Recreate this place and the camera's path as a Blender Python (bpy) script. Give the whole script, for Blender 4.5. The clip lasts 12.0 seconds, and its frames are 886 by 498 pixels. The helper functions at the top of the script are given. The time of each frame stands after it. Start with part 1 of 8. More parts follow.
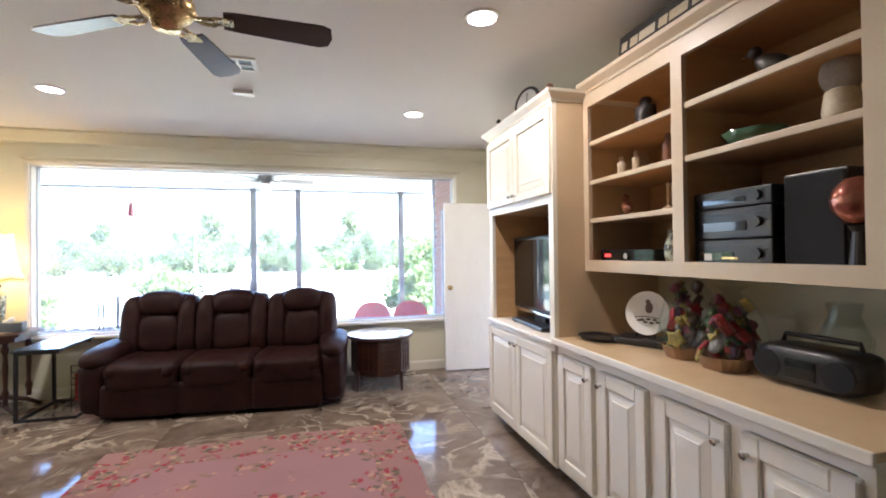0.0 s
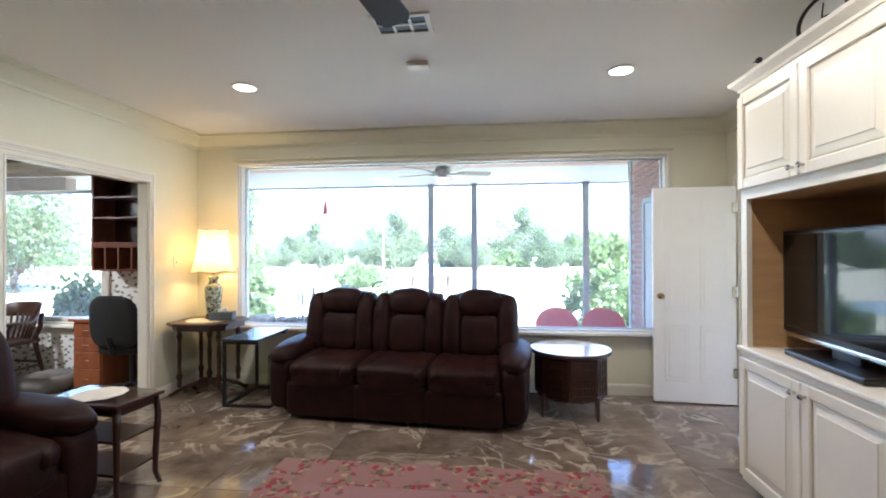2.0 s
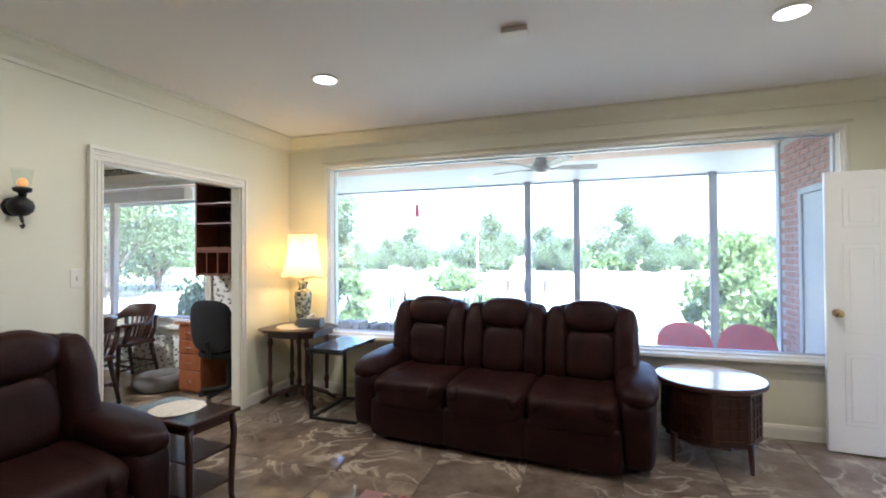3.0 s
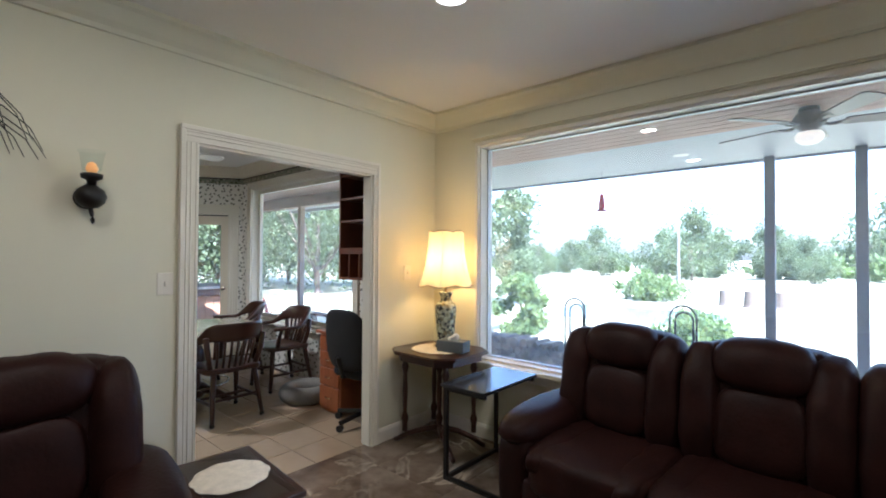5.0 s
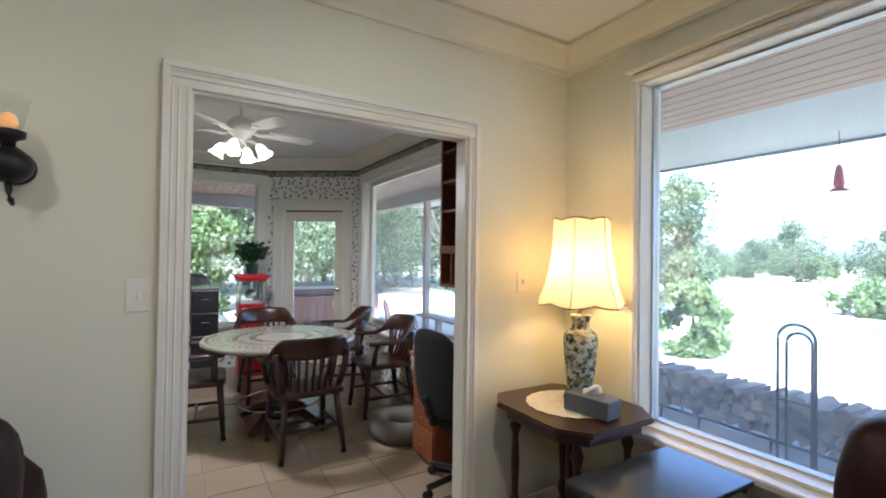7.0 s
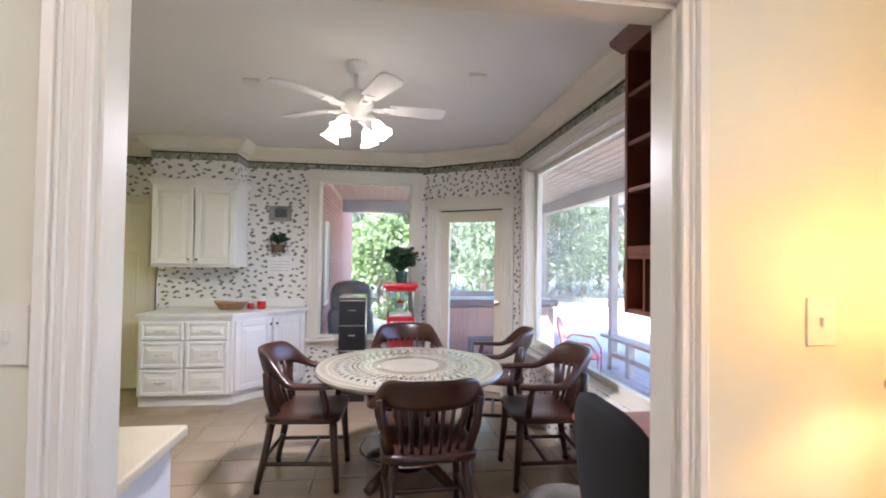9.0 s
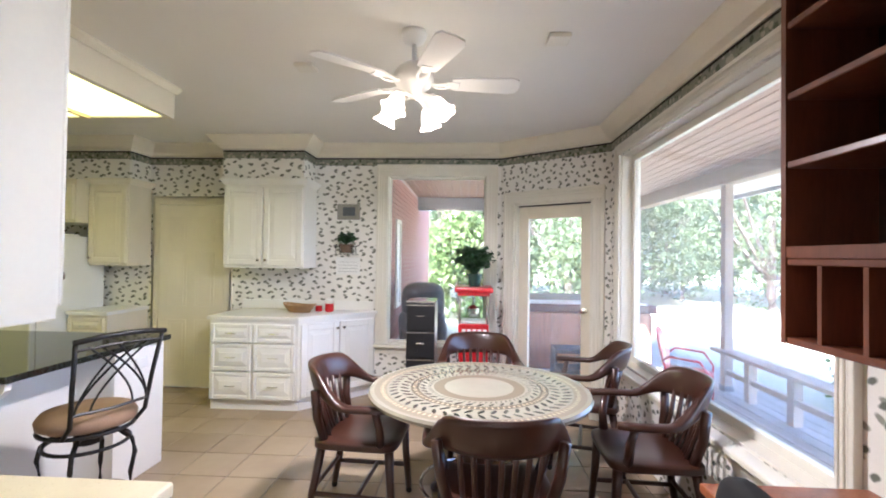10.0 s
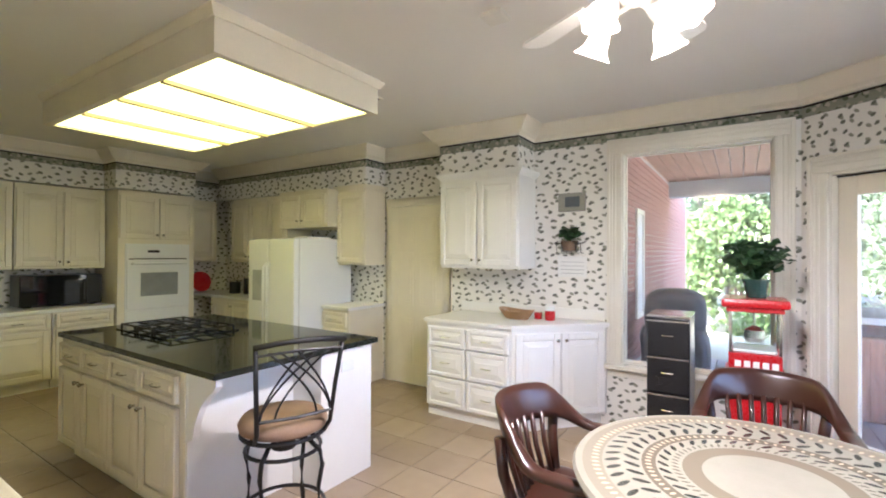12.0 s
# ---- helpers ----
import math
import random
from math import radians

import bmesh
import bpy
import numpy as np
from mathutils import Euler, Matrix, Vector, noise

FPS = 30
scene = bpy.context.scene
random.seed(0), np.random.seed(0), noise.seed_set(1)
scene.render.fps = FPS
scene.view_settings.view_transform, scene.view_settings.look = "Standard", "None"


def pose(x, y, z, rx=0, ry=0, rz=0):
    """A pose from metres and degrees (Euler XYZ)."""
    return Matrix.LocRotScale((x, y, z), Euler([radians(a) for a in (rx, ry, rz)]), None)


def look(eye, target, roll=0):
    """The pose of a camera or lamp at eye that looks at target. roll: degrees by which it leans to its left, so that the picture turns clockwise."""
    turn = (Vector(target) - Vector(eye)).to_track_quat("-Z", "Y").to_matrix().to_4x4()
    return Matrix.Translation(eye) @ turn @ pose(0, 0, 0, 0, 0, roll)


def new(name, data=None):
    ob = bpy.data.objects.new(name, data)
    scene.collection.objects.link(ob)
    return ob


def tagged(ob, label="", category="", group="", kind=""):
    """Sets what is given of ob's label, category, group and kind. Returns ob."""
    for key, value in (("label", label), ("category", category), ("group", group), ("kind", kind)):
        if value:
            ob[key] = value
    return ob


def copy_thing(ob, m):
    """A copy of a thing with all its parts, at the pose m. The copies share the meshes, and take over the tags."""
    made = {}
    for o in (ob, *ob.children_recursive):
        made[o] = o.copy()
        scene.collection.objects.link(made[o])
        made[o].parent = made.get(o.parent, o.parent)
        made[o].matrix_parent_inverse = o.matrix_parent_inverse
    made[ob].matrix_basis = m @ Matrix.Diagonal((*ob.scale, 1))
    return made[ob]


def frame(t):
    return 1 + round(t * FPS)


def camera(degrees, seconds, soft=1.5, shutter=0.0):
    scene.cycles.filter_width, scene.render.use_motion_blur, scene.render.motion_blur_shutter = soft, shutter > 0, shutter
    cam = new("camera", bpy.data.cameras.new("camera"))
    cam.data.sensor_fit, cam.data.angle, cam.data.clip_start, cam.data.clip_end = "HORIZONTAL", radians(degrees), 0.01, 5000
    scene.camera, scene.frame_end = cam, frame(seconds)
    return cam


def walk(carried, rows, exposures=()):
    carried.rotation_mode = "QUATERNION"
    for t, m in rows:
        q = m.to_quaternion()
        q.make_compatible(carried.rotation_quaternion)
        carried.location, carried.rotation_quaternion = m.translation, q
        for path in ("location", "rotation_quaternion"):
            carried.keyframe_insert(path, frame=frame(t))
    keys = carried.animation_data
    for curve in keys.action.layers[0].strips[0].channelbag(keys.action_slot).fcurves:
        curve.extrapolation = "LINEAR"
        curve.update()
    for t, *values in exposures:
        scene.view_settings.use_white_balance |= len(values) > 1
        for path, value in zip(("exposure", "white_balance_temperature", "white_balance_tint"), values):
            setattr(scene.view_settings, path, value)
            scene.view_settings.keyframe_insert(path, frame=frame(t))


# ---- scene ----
cam = camera(88.6, 12.0, soft=1.9)
PATH = [
    (0, (-0.139, 0.997, 1.43), (0.376, 2.93, 1.448), -0.7),
    (0.5, (-0.137, 1.153, 1.429), (0.219, 3.121, 1.434), -0.7),
    (1, (-0.149, 1.352, 1.447), (0.016, 3.345, 1.437), -0.3),
    (1.5, (-0.197, 1.553, 1.441), (-0.224, 3.553, 1.442), -0.1),
    (2, (-0.21, 1.779, 1.44), (-0.434, 3.766, 1.45), -0.2),
    (2.5, (-0.229, 2.025, 1.466), (-0.674, 3.975, 1.481), -0.5),
    (3, (-0.314, 2.279, 1.454), (-0.942, 4.178, 1.478), -0.4),
    (3.2, (-0.37, 2.379, 1.46), (-1.069, 4.253, 1.49), -0.2),
    (4.8, (-0.678, 3.352, 1.453), (-1.946, 4.898, 1.498), 0.0),
    (5, (-0.743, 3.461, 1.469), (-2.058, 4.968, 1.503), 0.3),
    (5.5, (-0.89, 3.73, 1.458), (-2.317, 5.131, 1.485), 0.3),
    (6, (-1.049, 4.009, 1.475), (-2.596, 5.276, 1.493), 0.1),
    (6.5, (-1.275, 4.246, 1.478), (-2.912, 5.395, 1.493), 0.3),
    (7, (-1.483, 4.439, 1.48), (-3.206, 5.454, 1.506), 0.8),
    (7.2, (-1.574, 4.519, 1.475), (-3.334, 5.469, 1.501), 0.9),
    (8.8, (-2.367, 5.024, 1.482), (-4.338, 5.36, 1.528), 0.9),
    (9, (-2.479, 5.07, 1.478), (-4.463, 5.321, 1.523), 0.8),
    (9.5, (-2.742, 5.158, 1.481), (-4.74, 5.221, 1.532), 1.1),
    (10, (-2.967, 5.172, 1.503), (-4.964, 5.065, 1.536), 0.8),
    (10.5, (-3.175, 5.173, 1.503), (-5.148, 4.848, 1.536), 0.6),
    (11, (-3.404, 5.202, 1.502), (-5.313, 4.606, 1.525), 0.3),
    (11.5, (-3.599, 5.212, 1.512), (-5.402, 4.346, 1.533), 0.1),
    (12, (-3.752, 5.168, 1.506), (-5.423, 4.069, 1.523), 0.3),
]
EXPOSURES = [(0, 4.2, 5120, 19), (0.5, 3.95, 5080, 18), (1, 3.8, 5000, 16), (2, 3.72, 4950, 15), (3.2, 3.64, 4930, 14), (5, 3.1, 4930, 14), (7, 3.12, 4900, 16), (9, 3.8, 5100, 25), (10, 4.1, 5220, 23), (12, 4.25, 5250, 24)]
walk(cam, [(t, look(eye, target, roll)) for t, eye, target, roll in PATH], EXPOSURES)

# ---- light ----
world = bpy.data.worlds.new("sky")
scene.world = world
world.use_nodes = True
wn = world.node_tree.nodes
sky = wn.new("ShaderNodeTexSky")
sky.sky_type = "NISHITA"
sky.sun_disc = False
sky.sun_elevation, sky.sun_rotation = radians(49), radians(125)
sky.air_density, sky.dust_density = 1.0, 3.0
world.node_tree.links.new(sky.outputs[0], wn["Background"].inputs[0])
wn["Background"].inputs[1].default_value = 0.15

sun_data = bpy.data.lights.new("sun", "SUN")
sun_data.energy, sun_data.angle, sun_data.color = 5.0, radians(0.6), (1.0, 0.95, 0.87)
sun = new("sun", sun_data)
sun.matrix_world = look((10, -7, 14), (0, 0, 0))


def lamp_disk(name, loc, radius, watts, colour):
    d = bpy.data.lights.new(name, "AREA")
    d.shape, d.size, d.energy, d.color = "DISK", radius * 2, watts, colour
    ob = new(name, d)
    ob.matrix_world = look(loc, (loc[0], loc[1], loc[2] - 1.0))
    return ob


def lamp_point(name, loc, radius, watts, colour):
    d = bpy.data.lights.new(name, "POINT")
    d.shadow_soft_size, d.energy, d.color = radius, watts, colour
    ob = new(name, d)
    ob.location = loc
    return ob


WARM = (1.0, 0.78, 0.5)

# ---- materials ----


def mat(name, colour, rough=0.5, metal=0.0, vary=0.12, scale=6.0, fine=60.0, bump=0.0, colour2=None, coat=0.0, rand=0.0, stretch=(1, 1, 1), bump_scale=None, rough_vary=0.08):
    """A surface with two scales of variation in colour and gloss, and fine relief."""
    m = bpy.data.materials.new(name)
    m.use_nodes = True
    nt = m.node_tree
    n, ln = nt.nodes, nt.links
    b = n["Principled BSDF"]
    co = n.new("ShaderNodeTexCoord")
    mp = n.new("ShaderNodeMapping")
    mp.inputs["Scale"].default_value = stretch
    ln.new(co.outputs["Object"], mp.inputs[0])
    if rand:
        own, drift = n.new("ShaderNodeObjectInfo"), n.new("ShaderNodeVectorMath")
        drift.operation = "MULTIPLY_ADD"
        ln.new(own.outputs["Random"], drift.inputs[0])
        drift.inputs[1].default_value = (31, 17, 7)
        ln.new(co.outputs["Object"], drift.inputs[2])
        ln.new(drift.outputs[0], mp.inputs[0])
    big, small = n.new("ShaderNodeTexNoise"), n.new("ShaderNodeTexNoise")
    big.inputs["Scale"].default_value, small.inputs["Scale"].default_value = scale, fine
    big.inputs["Detail"].default_value, small.inputs["Detail"].default_value = 5, 3
    ln.new(mp.outputs[0], big.inputs[0]), ln.new(mp.outputs[0], small.inputs[0])
    add = n.new("ShaderNodeMath")
    add.operation = "MULTIPLY_ADD"
    ln.new(small.outputs[0], add.inputs[0])
    add.inputs[1].default_value = 0.45
    ln.new(big.outputs[0], add.inputs[2])
    fac = add.outputs[0]
    if rand:
        info = n.new("ShaderNodeObjectInfo")
        r = n.new("ShaderNodeMath")
        r.operation = "MULTIPLY_ADD"
        ln.new(info.outputs["Random"], r.inputs[0])
        r.inputs[1].default_value = rand
        ln.new(fac, r.inputs[2])
        fac = r.outputs[0]
    mr = n.new("ShaderNodeMapRange")
    mr.inputs[1].default_value, mr.inputs[2].default_value = 0.45, 1.0 + rand
    ln.new(fac, mr.inputs[0])
    mx = n.new("ShaderNodeMix")
    mx.data_type = "RGBA"
    c2 = colour2 or tuple(c * (1 - 2 * vary) for c in colour)
    mx.inputs["A"].default_value, mx.inputs["B"].default_value = (*colour, 1), (*c2, 1)
    ln.new(mr.outputs[0], mx.inputs["Factor"])
    ln.new(mx.outputs["Result"], b.inputs["Base Color"])
    rr = n.new("ShaderNodeMapRange")
    rr.inputs[3].default_value, rr.inputs[4].default_value = max(rough - rough_vary, 0.02), min(rough + rough_vary, 1)
    ln.new(small.outputs[0], rr.inputs[0])
    ln.new(rr.outputs[0], b.inputs["Roughness"])
    b.inputs["Metallic"].default_value = metal
    b.inputs["Coat Weight"].default_value = coat
    if bump:
        bp = n.new("ShaderNodeBump")
        bp.inputs["Strength"].default_value = bump
        bp.inputs["Distance"].default_value = 0.004
        src = small
        if bump_scale:
            src = n.new("ShaderNodeTexNoise")
            src.inputs["Scale"].default_value = bump_scale
            ln.new(mp.outputs[0], src.inputs[0])
        ln.new(src.outputs[0], bp.inputs["Height"])
        ln.new(bp.outputs[0], b.inputs["Normal"])
    return m


def emitter(name, colour, strength):
    m = bpy.data.materials.new(name)
    m.use_nodes = True
    b = m.node_tree.nodes["Principled BSDF"]
    b.inputs["Base Color"].default_value = (*[min(c, 0.9) for c in colour], 1)
    b.inputs["Emission Color"].default_value = (*colour, 1)
    b.inputs["Emission Strength"].default_value = strength
    return m


def glass_mat(name, tint=(1, 1, 1), rough=0.0, veil=0.0):
    """Thin window glass: mostly clear, glossy at a glance, with a faint translucent veil that imitates glare."""
    m = bpy.data.materials.new(name)
    m.use_nodes = True
    n, ln = m.node_tree.nodes, m.node_tree.links
    n.remove(n["Principled BSDF"])
    t, g, f, mx = n.new("ShaderNodeBsdfTransparent"), n.new("ShaderNodeBsdfGlossy"), n.new("ShaderNodeLayerWeight"), n.new("ShaderNodeMixShader")
    p, q = n.new("ShaderNodeMath"), n.new("ShaderNodeMath")
    p.operation, q.operation = "POWER", "MULTIPLY_ADD"
    p.inputs[1].default_value, q.inputs[1].default_value, q.inputs[2].default_value = 5.0, 0.55, 0.035
    t.inputs[0].default_value = (*tint, 1)
    g.inputs["Roughness"].default_value = rough
    ln.new(f.outputs["Facing"], p.inputs[0]), ln.new(p.outputs[0], q.inputs[0])
    ln.new(q.outputs[0], mx.inputs[0]), ln.new(t.outputs[0], mx.inputs[1]), ln.new(g.outputs[0], mx.inputs[2])
    out = mx.outputs[0]
    # pale translucent layer: haze of the bright view, put into the glass
    if veil:
        tl, m2 = n.new("ShaderNodeBsdfTranslucent"), n.new("ShaderNodeMixShader")
        nz, rg = n.new("ShaderNodeTexNoise"), n.new("ShaderNodeMapRange")
        nz.inputs["Scale"].default_value = 1.7
        rg.inputs[3].default_value, rg.inputs[4].default_value = veil * 0.7, veil * 1.3
        ln.new(nz.outputs[0], rg.inputs[0]), ln.new(rg.outputs[0], m2.inputs[0])
        ln.new(out, m2.inputs[1]), ln.new(tl.outputs[0], m2.inputs[2])
        out = m2.outputs[0]
    ln.new(out, n["Material Output"].inputs[0])
    return m


def marble_mat():
    """Polished grey-brown marble with pale veins, each tile with its own drift."""
    m = mat("marble", (0.25, 0.195, 0.145), rough=0.08, vary=0.2, scale=3.0, fine=11, colour2=(0.075, 0.052, 0.038), rough_vary=0.03)
    n, ln = m.node_tree.nodes, m.node_tree.links
    b = n["Principled BSDF"]
    co, info = n.new("ShaderNodeTexCoord"), n.new("ShaderNodeObjectInfo")
    off = n.new("ShaderNodeVectorMath")
    off.operation = "MULTIPLY_ADD"
    ln.new(info.outputs["Random"], off.inputs[0])
    off.inputs[1].default_value = (37, 19, 11)
    ln.new(co.outputs["Object"], off.inputs[2])
    for node in n:
        if node.type == "MAPPING":
            ln.new(off.outputs[0], node.inputs[0])
    warp = n.new("ShaderNodeTexNoise")
    warp.inputs["Scale"].default_value, warp.inputs["Detail"].default_value = 1.9, 6
    warp.inputs["Distortion"].default_value = 1.4
    ln.new(off.outputs[0], warp.inputs[0])
    ramp = n.new("ShaderNodeValToRGB")
    e = ramp.color_ramp.elements
    e[0].position, e[0].color = 0.47, (0, 0, 0, 1)
    e[1].position, e[1].color = 0.50, (1, 1, 1, 1)
    x = ramp.color_ramp.elements.new(0.545)
    x.color = (0, 0, 0, 1)
    ln.new(warp.outputs[0], ramp.inputs[0])
    mask = n.new("ShaderNodeTexNoise")
    mask.inputs["Scale"].default_value = 1.3
    ln.new(off.outputs[0], mask.inputs[0])
    mm = n.new("ShaderNodeMapRange")
    mm.inputs[1].default_value, mm.inputs[2].default_value = 0.42, 0.62
    ln.new(mask.outputs[0], mm.inputs[0])
    mul = n.new("ShaderNodeMath")
    mul.operation = "MULTIPLY"
    ln.new(ramp.outputs[0], mul.inputs[0]), ln.new(mm.outputs[0], mul.inputs[1])
    src = b.inputs["Base Color"].links[0].from_socket
    mx = n.new("ShaderNodeMix")
    mx.data_type = "RGBA"
    ln.new(mul.outputs[0], mx.inputs["Factor"])
    ln.new(src, mx.inputs["A"])
    mx.inputs["B"].default_value = (0.46, 0.39, 0.30, 1)
    ln.new(mx.outputs["Result"], b.inputs["Base Color"])
    return m


def motif_mat(name, ground, inks, spacing, size, rough=0.7, flat=False, long=1.0, wobble=1.2, upright=False, even=0.85, soft_edge=0.75, cluster=None, turns=None):
    """A printed ground with small scattered leaf-like sprigs."""
    m = mat(name, ground, rough=rough, vary=0.05, scale=3, fine=90)
    n, ln = m.node_tree.nodes, m.node_tree.links
    b = n["Principled BSDF"]
    co = n.new("ShaderNodeTexCoord")
    where = co.outputs["Object"]
    if upright:
        sep, com, add = n.new("ShaderNodeSeparateXYZ"), n.new("ShaderNodeCombineXYZ"), n.new("ShaderNodeMath")
        ln.new(where, sep.inputs[0]), ln.new(sep.outputs[0], add.inputs[0]), ln.new(sep.outputs[1], add.inputs[1])
        ln.new(add.outputs[0], com.inputs[0]), ln.new(sep.outputs[2], com.inputs[1])
        where, flat = com.outputs[0], True
    wob = n.new("ShaderNodeTexNoise")
    wob.inputs["Scale"].default_value = 2.2 / spacing
    ln.new(where, wob.inputs[0])
    mixv = n.new("ShaderNodeVectorMath")
    mixv.operation = "MULTIPLY_ADD"
    ln.new(wob.outputs["Color"], mixv.inputs[0])
    mixv.inputs[1].default_value = (size * wobble,) * 3
    ln.new(where, mixv.inputs[2])
    out = b.inputs["Base Color"].links[0].from_socket
    for k, ink in enumerate(inks):
        v = n.new("ShaderNodeTexVoronoi")
        v.inputs["Scale"].default_value = 1 / spacing
        v.voronoi_dimensions = "2D" if flat else "3D"
        v.inputs["Randomness"].default_value = even
        mp = n.new("ShaderNodeMapping")
        mp.vector_type = "TEXTURE"
        mp.inputs["Scale"].default_value = (1, long, 1) if flat else (1, 1, long)
        mp.inputs["Location"].default_value = (k * 1.37, k * 0.71, k * 2.13)
        mp.inputs["Rotation"].default_value = (0, 0, 0.9 * k) if flat else (0.6 - 1.1 * k, 0.6 - 1.2 * k, 0.9 * k)
        if turns:
            mp.inputs["Rotation"].default_value = (0, 0, turns[k])
        ln.new(mixv.outputs[0], mp.inputs[0])
        ln.new(mp.outputs[0], v.inputs["Vector"])
        lt = n.new("ShaderNodeMapRange")
        lt.inputs[1].default_value, lt.inputs[2].default_value = size / spacing, size / spacing * soft_edge
        ln.new(v.outputs["Distance"], lt.inputs[0])
        mx = n.new("ShaderNodeMix")
        mx.data_type = "RGBA"
        amount = lt.outputs[0]
        if cluster:
            cz, cr, cm = n.new("ShaderNodeTexNoise"), n.new("ShaderNodeMapRange"), n.new("ShaderNodeMath")
            cz.inputs["Scale"].default_value, cz.inputs["Detail"].default_value = cluster[0], 1
            cr.inputs[1].default_value, cr.inputs[2].default_value = cluster[1], cluster[1] + 0.04
            cm.operation = "MULTIPLY"
            ln.new(where, cz.inputs[0]), ln.new(cz.outputs[0], cr.inputs[0])
            ln.new(amount, cm.inputs[0]), ln.new(cr.outputs[0], cm.inputs[1])
            amount = cm.outputs[0]
        ln.new(amount, mx.inputs["Factor"])
        ln.new(out, mx.inputs["A"])
        mx.inputs["B"].default_value = (*ink, 1)
        out = mx.outputs["Result"]
    ln.new(out, b.inputs["Base Color"])
    return m


def leaf_mat(name, colour, **kw):
    """Leaves: a matt face with light shining through."""
    m = mat(name, colour, **kw)
    n, ln = m.node_tree.nodes, m.node_tree.links
    b = n["Principled BSDF"]
    tr, mx = n.new("ShaderNodeBsdfTranslucent"), n.new("ShaderNodeMixShader")
    ln.new(b.inputs["Base Color"].links[0].from_socket, tr.inputs[0])
    mx.inputs[0].default_value = 0.6
    ln.new(b.outputs[0], mx.inputs[1]), ln.new(tr.outputs[0], mx.inputs[2])
    ln.new(mx.outputs[0], n["Material Output"].inputs[0])
    return m


WALL = mat("wall_paint", (0.74, 0.72, 0.57), rough=0.55, vary=0.03, scale=1.5, fine=220, bump=0.06)
CEIL = mat("ceiling_paint", (0.82, 0.80, 0.74), rough=0.7, vary=0.03, scale=1.2, fine=160, bump=0.12)
TRIM = mat("trim_paint", (0.78, 0.75, 0.66), rough=0.35, vary=0.03, scale=4, fine=120, bump=0.03)
CREAM = mat("cream_cabinet_paint", (0.80, 0.74, 0.60), rough=0.38, vary=0.05, scale=3, fine=90, bump=0.04, rand=0.05)
CABW = mat("white_cabinet_paint", (0.84, 0.79, 0.68), rough=0.36, vary=0.04, scale=3, fine=90, bump=0.04, rand=0.05)
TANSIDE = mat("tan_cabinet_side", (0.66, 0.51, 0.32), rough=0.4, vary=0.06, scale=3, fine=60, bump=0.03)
# cream shelf paint with the warm, dim lamplight put into its colour
SHELFP = mat("lamp_tinted_shelf_paint", (0.60, 0.49, 0.345), rough=0.38, vary=0.05, scale=3, fine=90, bump=0.04)
MAPLE = mat("maple_interior", (0.60, 0.375, 0.17), rough=0.45, vary=0.12, scale=3, fine=40, stretch=(1, 1, 6))
KWHITE = mat("kitchen_white_paint", (0.84, 0.83, 0.80), rough=0.4, vary=0.03, scale=3, fine=90, bump=0.03)
MARBLE = marble_mat()
GROUT = mat("grout", (0.30, 0.25, 0.19), rough=0.85, vary=0.15, scale=9, fine=120, bump=0.2)
DGROUT = mat("dark_grout", (0.10, 0.085, 0.07), rough=0.6, vary=0.1)
TILE = mat("ceramic_tile", (0.40, 0.31, 0.215), rough=0.17, vary=0.10, scale=3, fine=9, bump=0.02, colour2=(0.30, 0.225, 0.15), rand=0.5, rough_vary=0.03)
LEATHER = mat("brown_leather", (0.026, 0.0080, 0.0062), rough=0.50, vary=0.22, scale=7, fine=160, bump=0.35, bump_scale=55, colour2=(0.012, 0.0042, 0.0034))
LEATHER.node_tree.nodes["Principled BSDF"].inputs["Specular IOR Level"].default_value = 0.16
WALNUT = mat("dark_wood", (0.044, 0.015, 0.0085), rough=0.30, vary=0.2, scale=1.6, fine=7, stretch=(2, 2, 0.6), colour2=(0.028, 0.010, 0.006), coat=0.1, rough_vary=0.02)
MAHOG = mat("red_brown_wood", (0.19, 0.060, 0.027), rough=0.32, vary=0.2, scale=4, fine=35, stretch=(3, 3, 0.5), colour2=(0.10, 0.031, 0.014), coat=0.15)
CHERRY = mat("cherry_wood", (0.36, 0.12, 0.045), rough=0.35, vary=0.2, scale=4, fine=30, stretch=(3, 3, 0.5), colour2=(0.19, 0.055, 0.02), coat=0.2)
BLACK = mat("black_metal", (0.018, 0.017, 0.017), rough=0.42, metal=0.4, vary=0.1, fine=90, bump=0.05)
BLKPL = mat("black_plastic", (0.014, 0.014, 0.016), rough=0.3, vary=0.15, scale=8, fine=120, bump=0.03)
BLKCLOTH = mat("black_cloth", (0.010, 0.0105, 0.013), rough=0.9, vary=0.2, fine=300, bump=0.3)
SCREEN = mat("tv_glass", (0.010, 0.011, 0.012), rough=0.04, vary=0.05, rough_vary=0.02)
CHROME = mat("brushed_nickel", (0.62, 0.60, 0.56), rough=0.22, metal=1.0, vary=0.05, fine=120)
BRASS = mat("aged_brass", (0.55, 0.40, 0.19), rough=0.28, metal=1.0, vary=0.15, fine=60)
BLADE = mat("dark_fan_blade", (0.050, 0.026, 0.017), rough=0.34, vary=0.2, stretch=(0.6, 4, 4), fine=30)
GLASS = glass_mat("window_glass", veil=0.08)
GLASSK = glass_mat("kitchen_window_glass", veil=0.07)
CLEAR = glass_mat("clear_glass", (0.93, 0.96, 0.95))
ALU = mat("window_frame_metal", (0.55, 0.57, 0.60), rough=0.4, metal=0.5, vary=0.06)
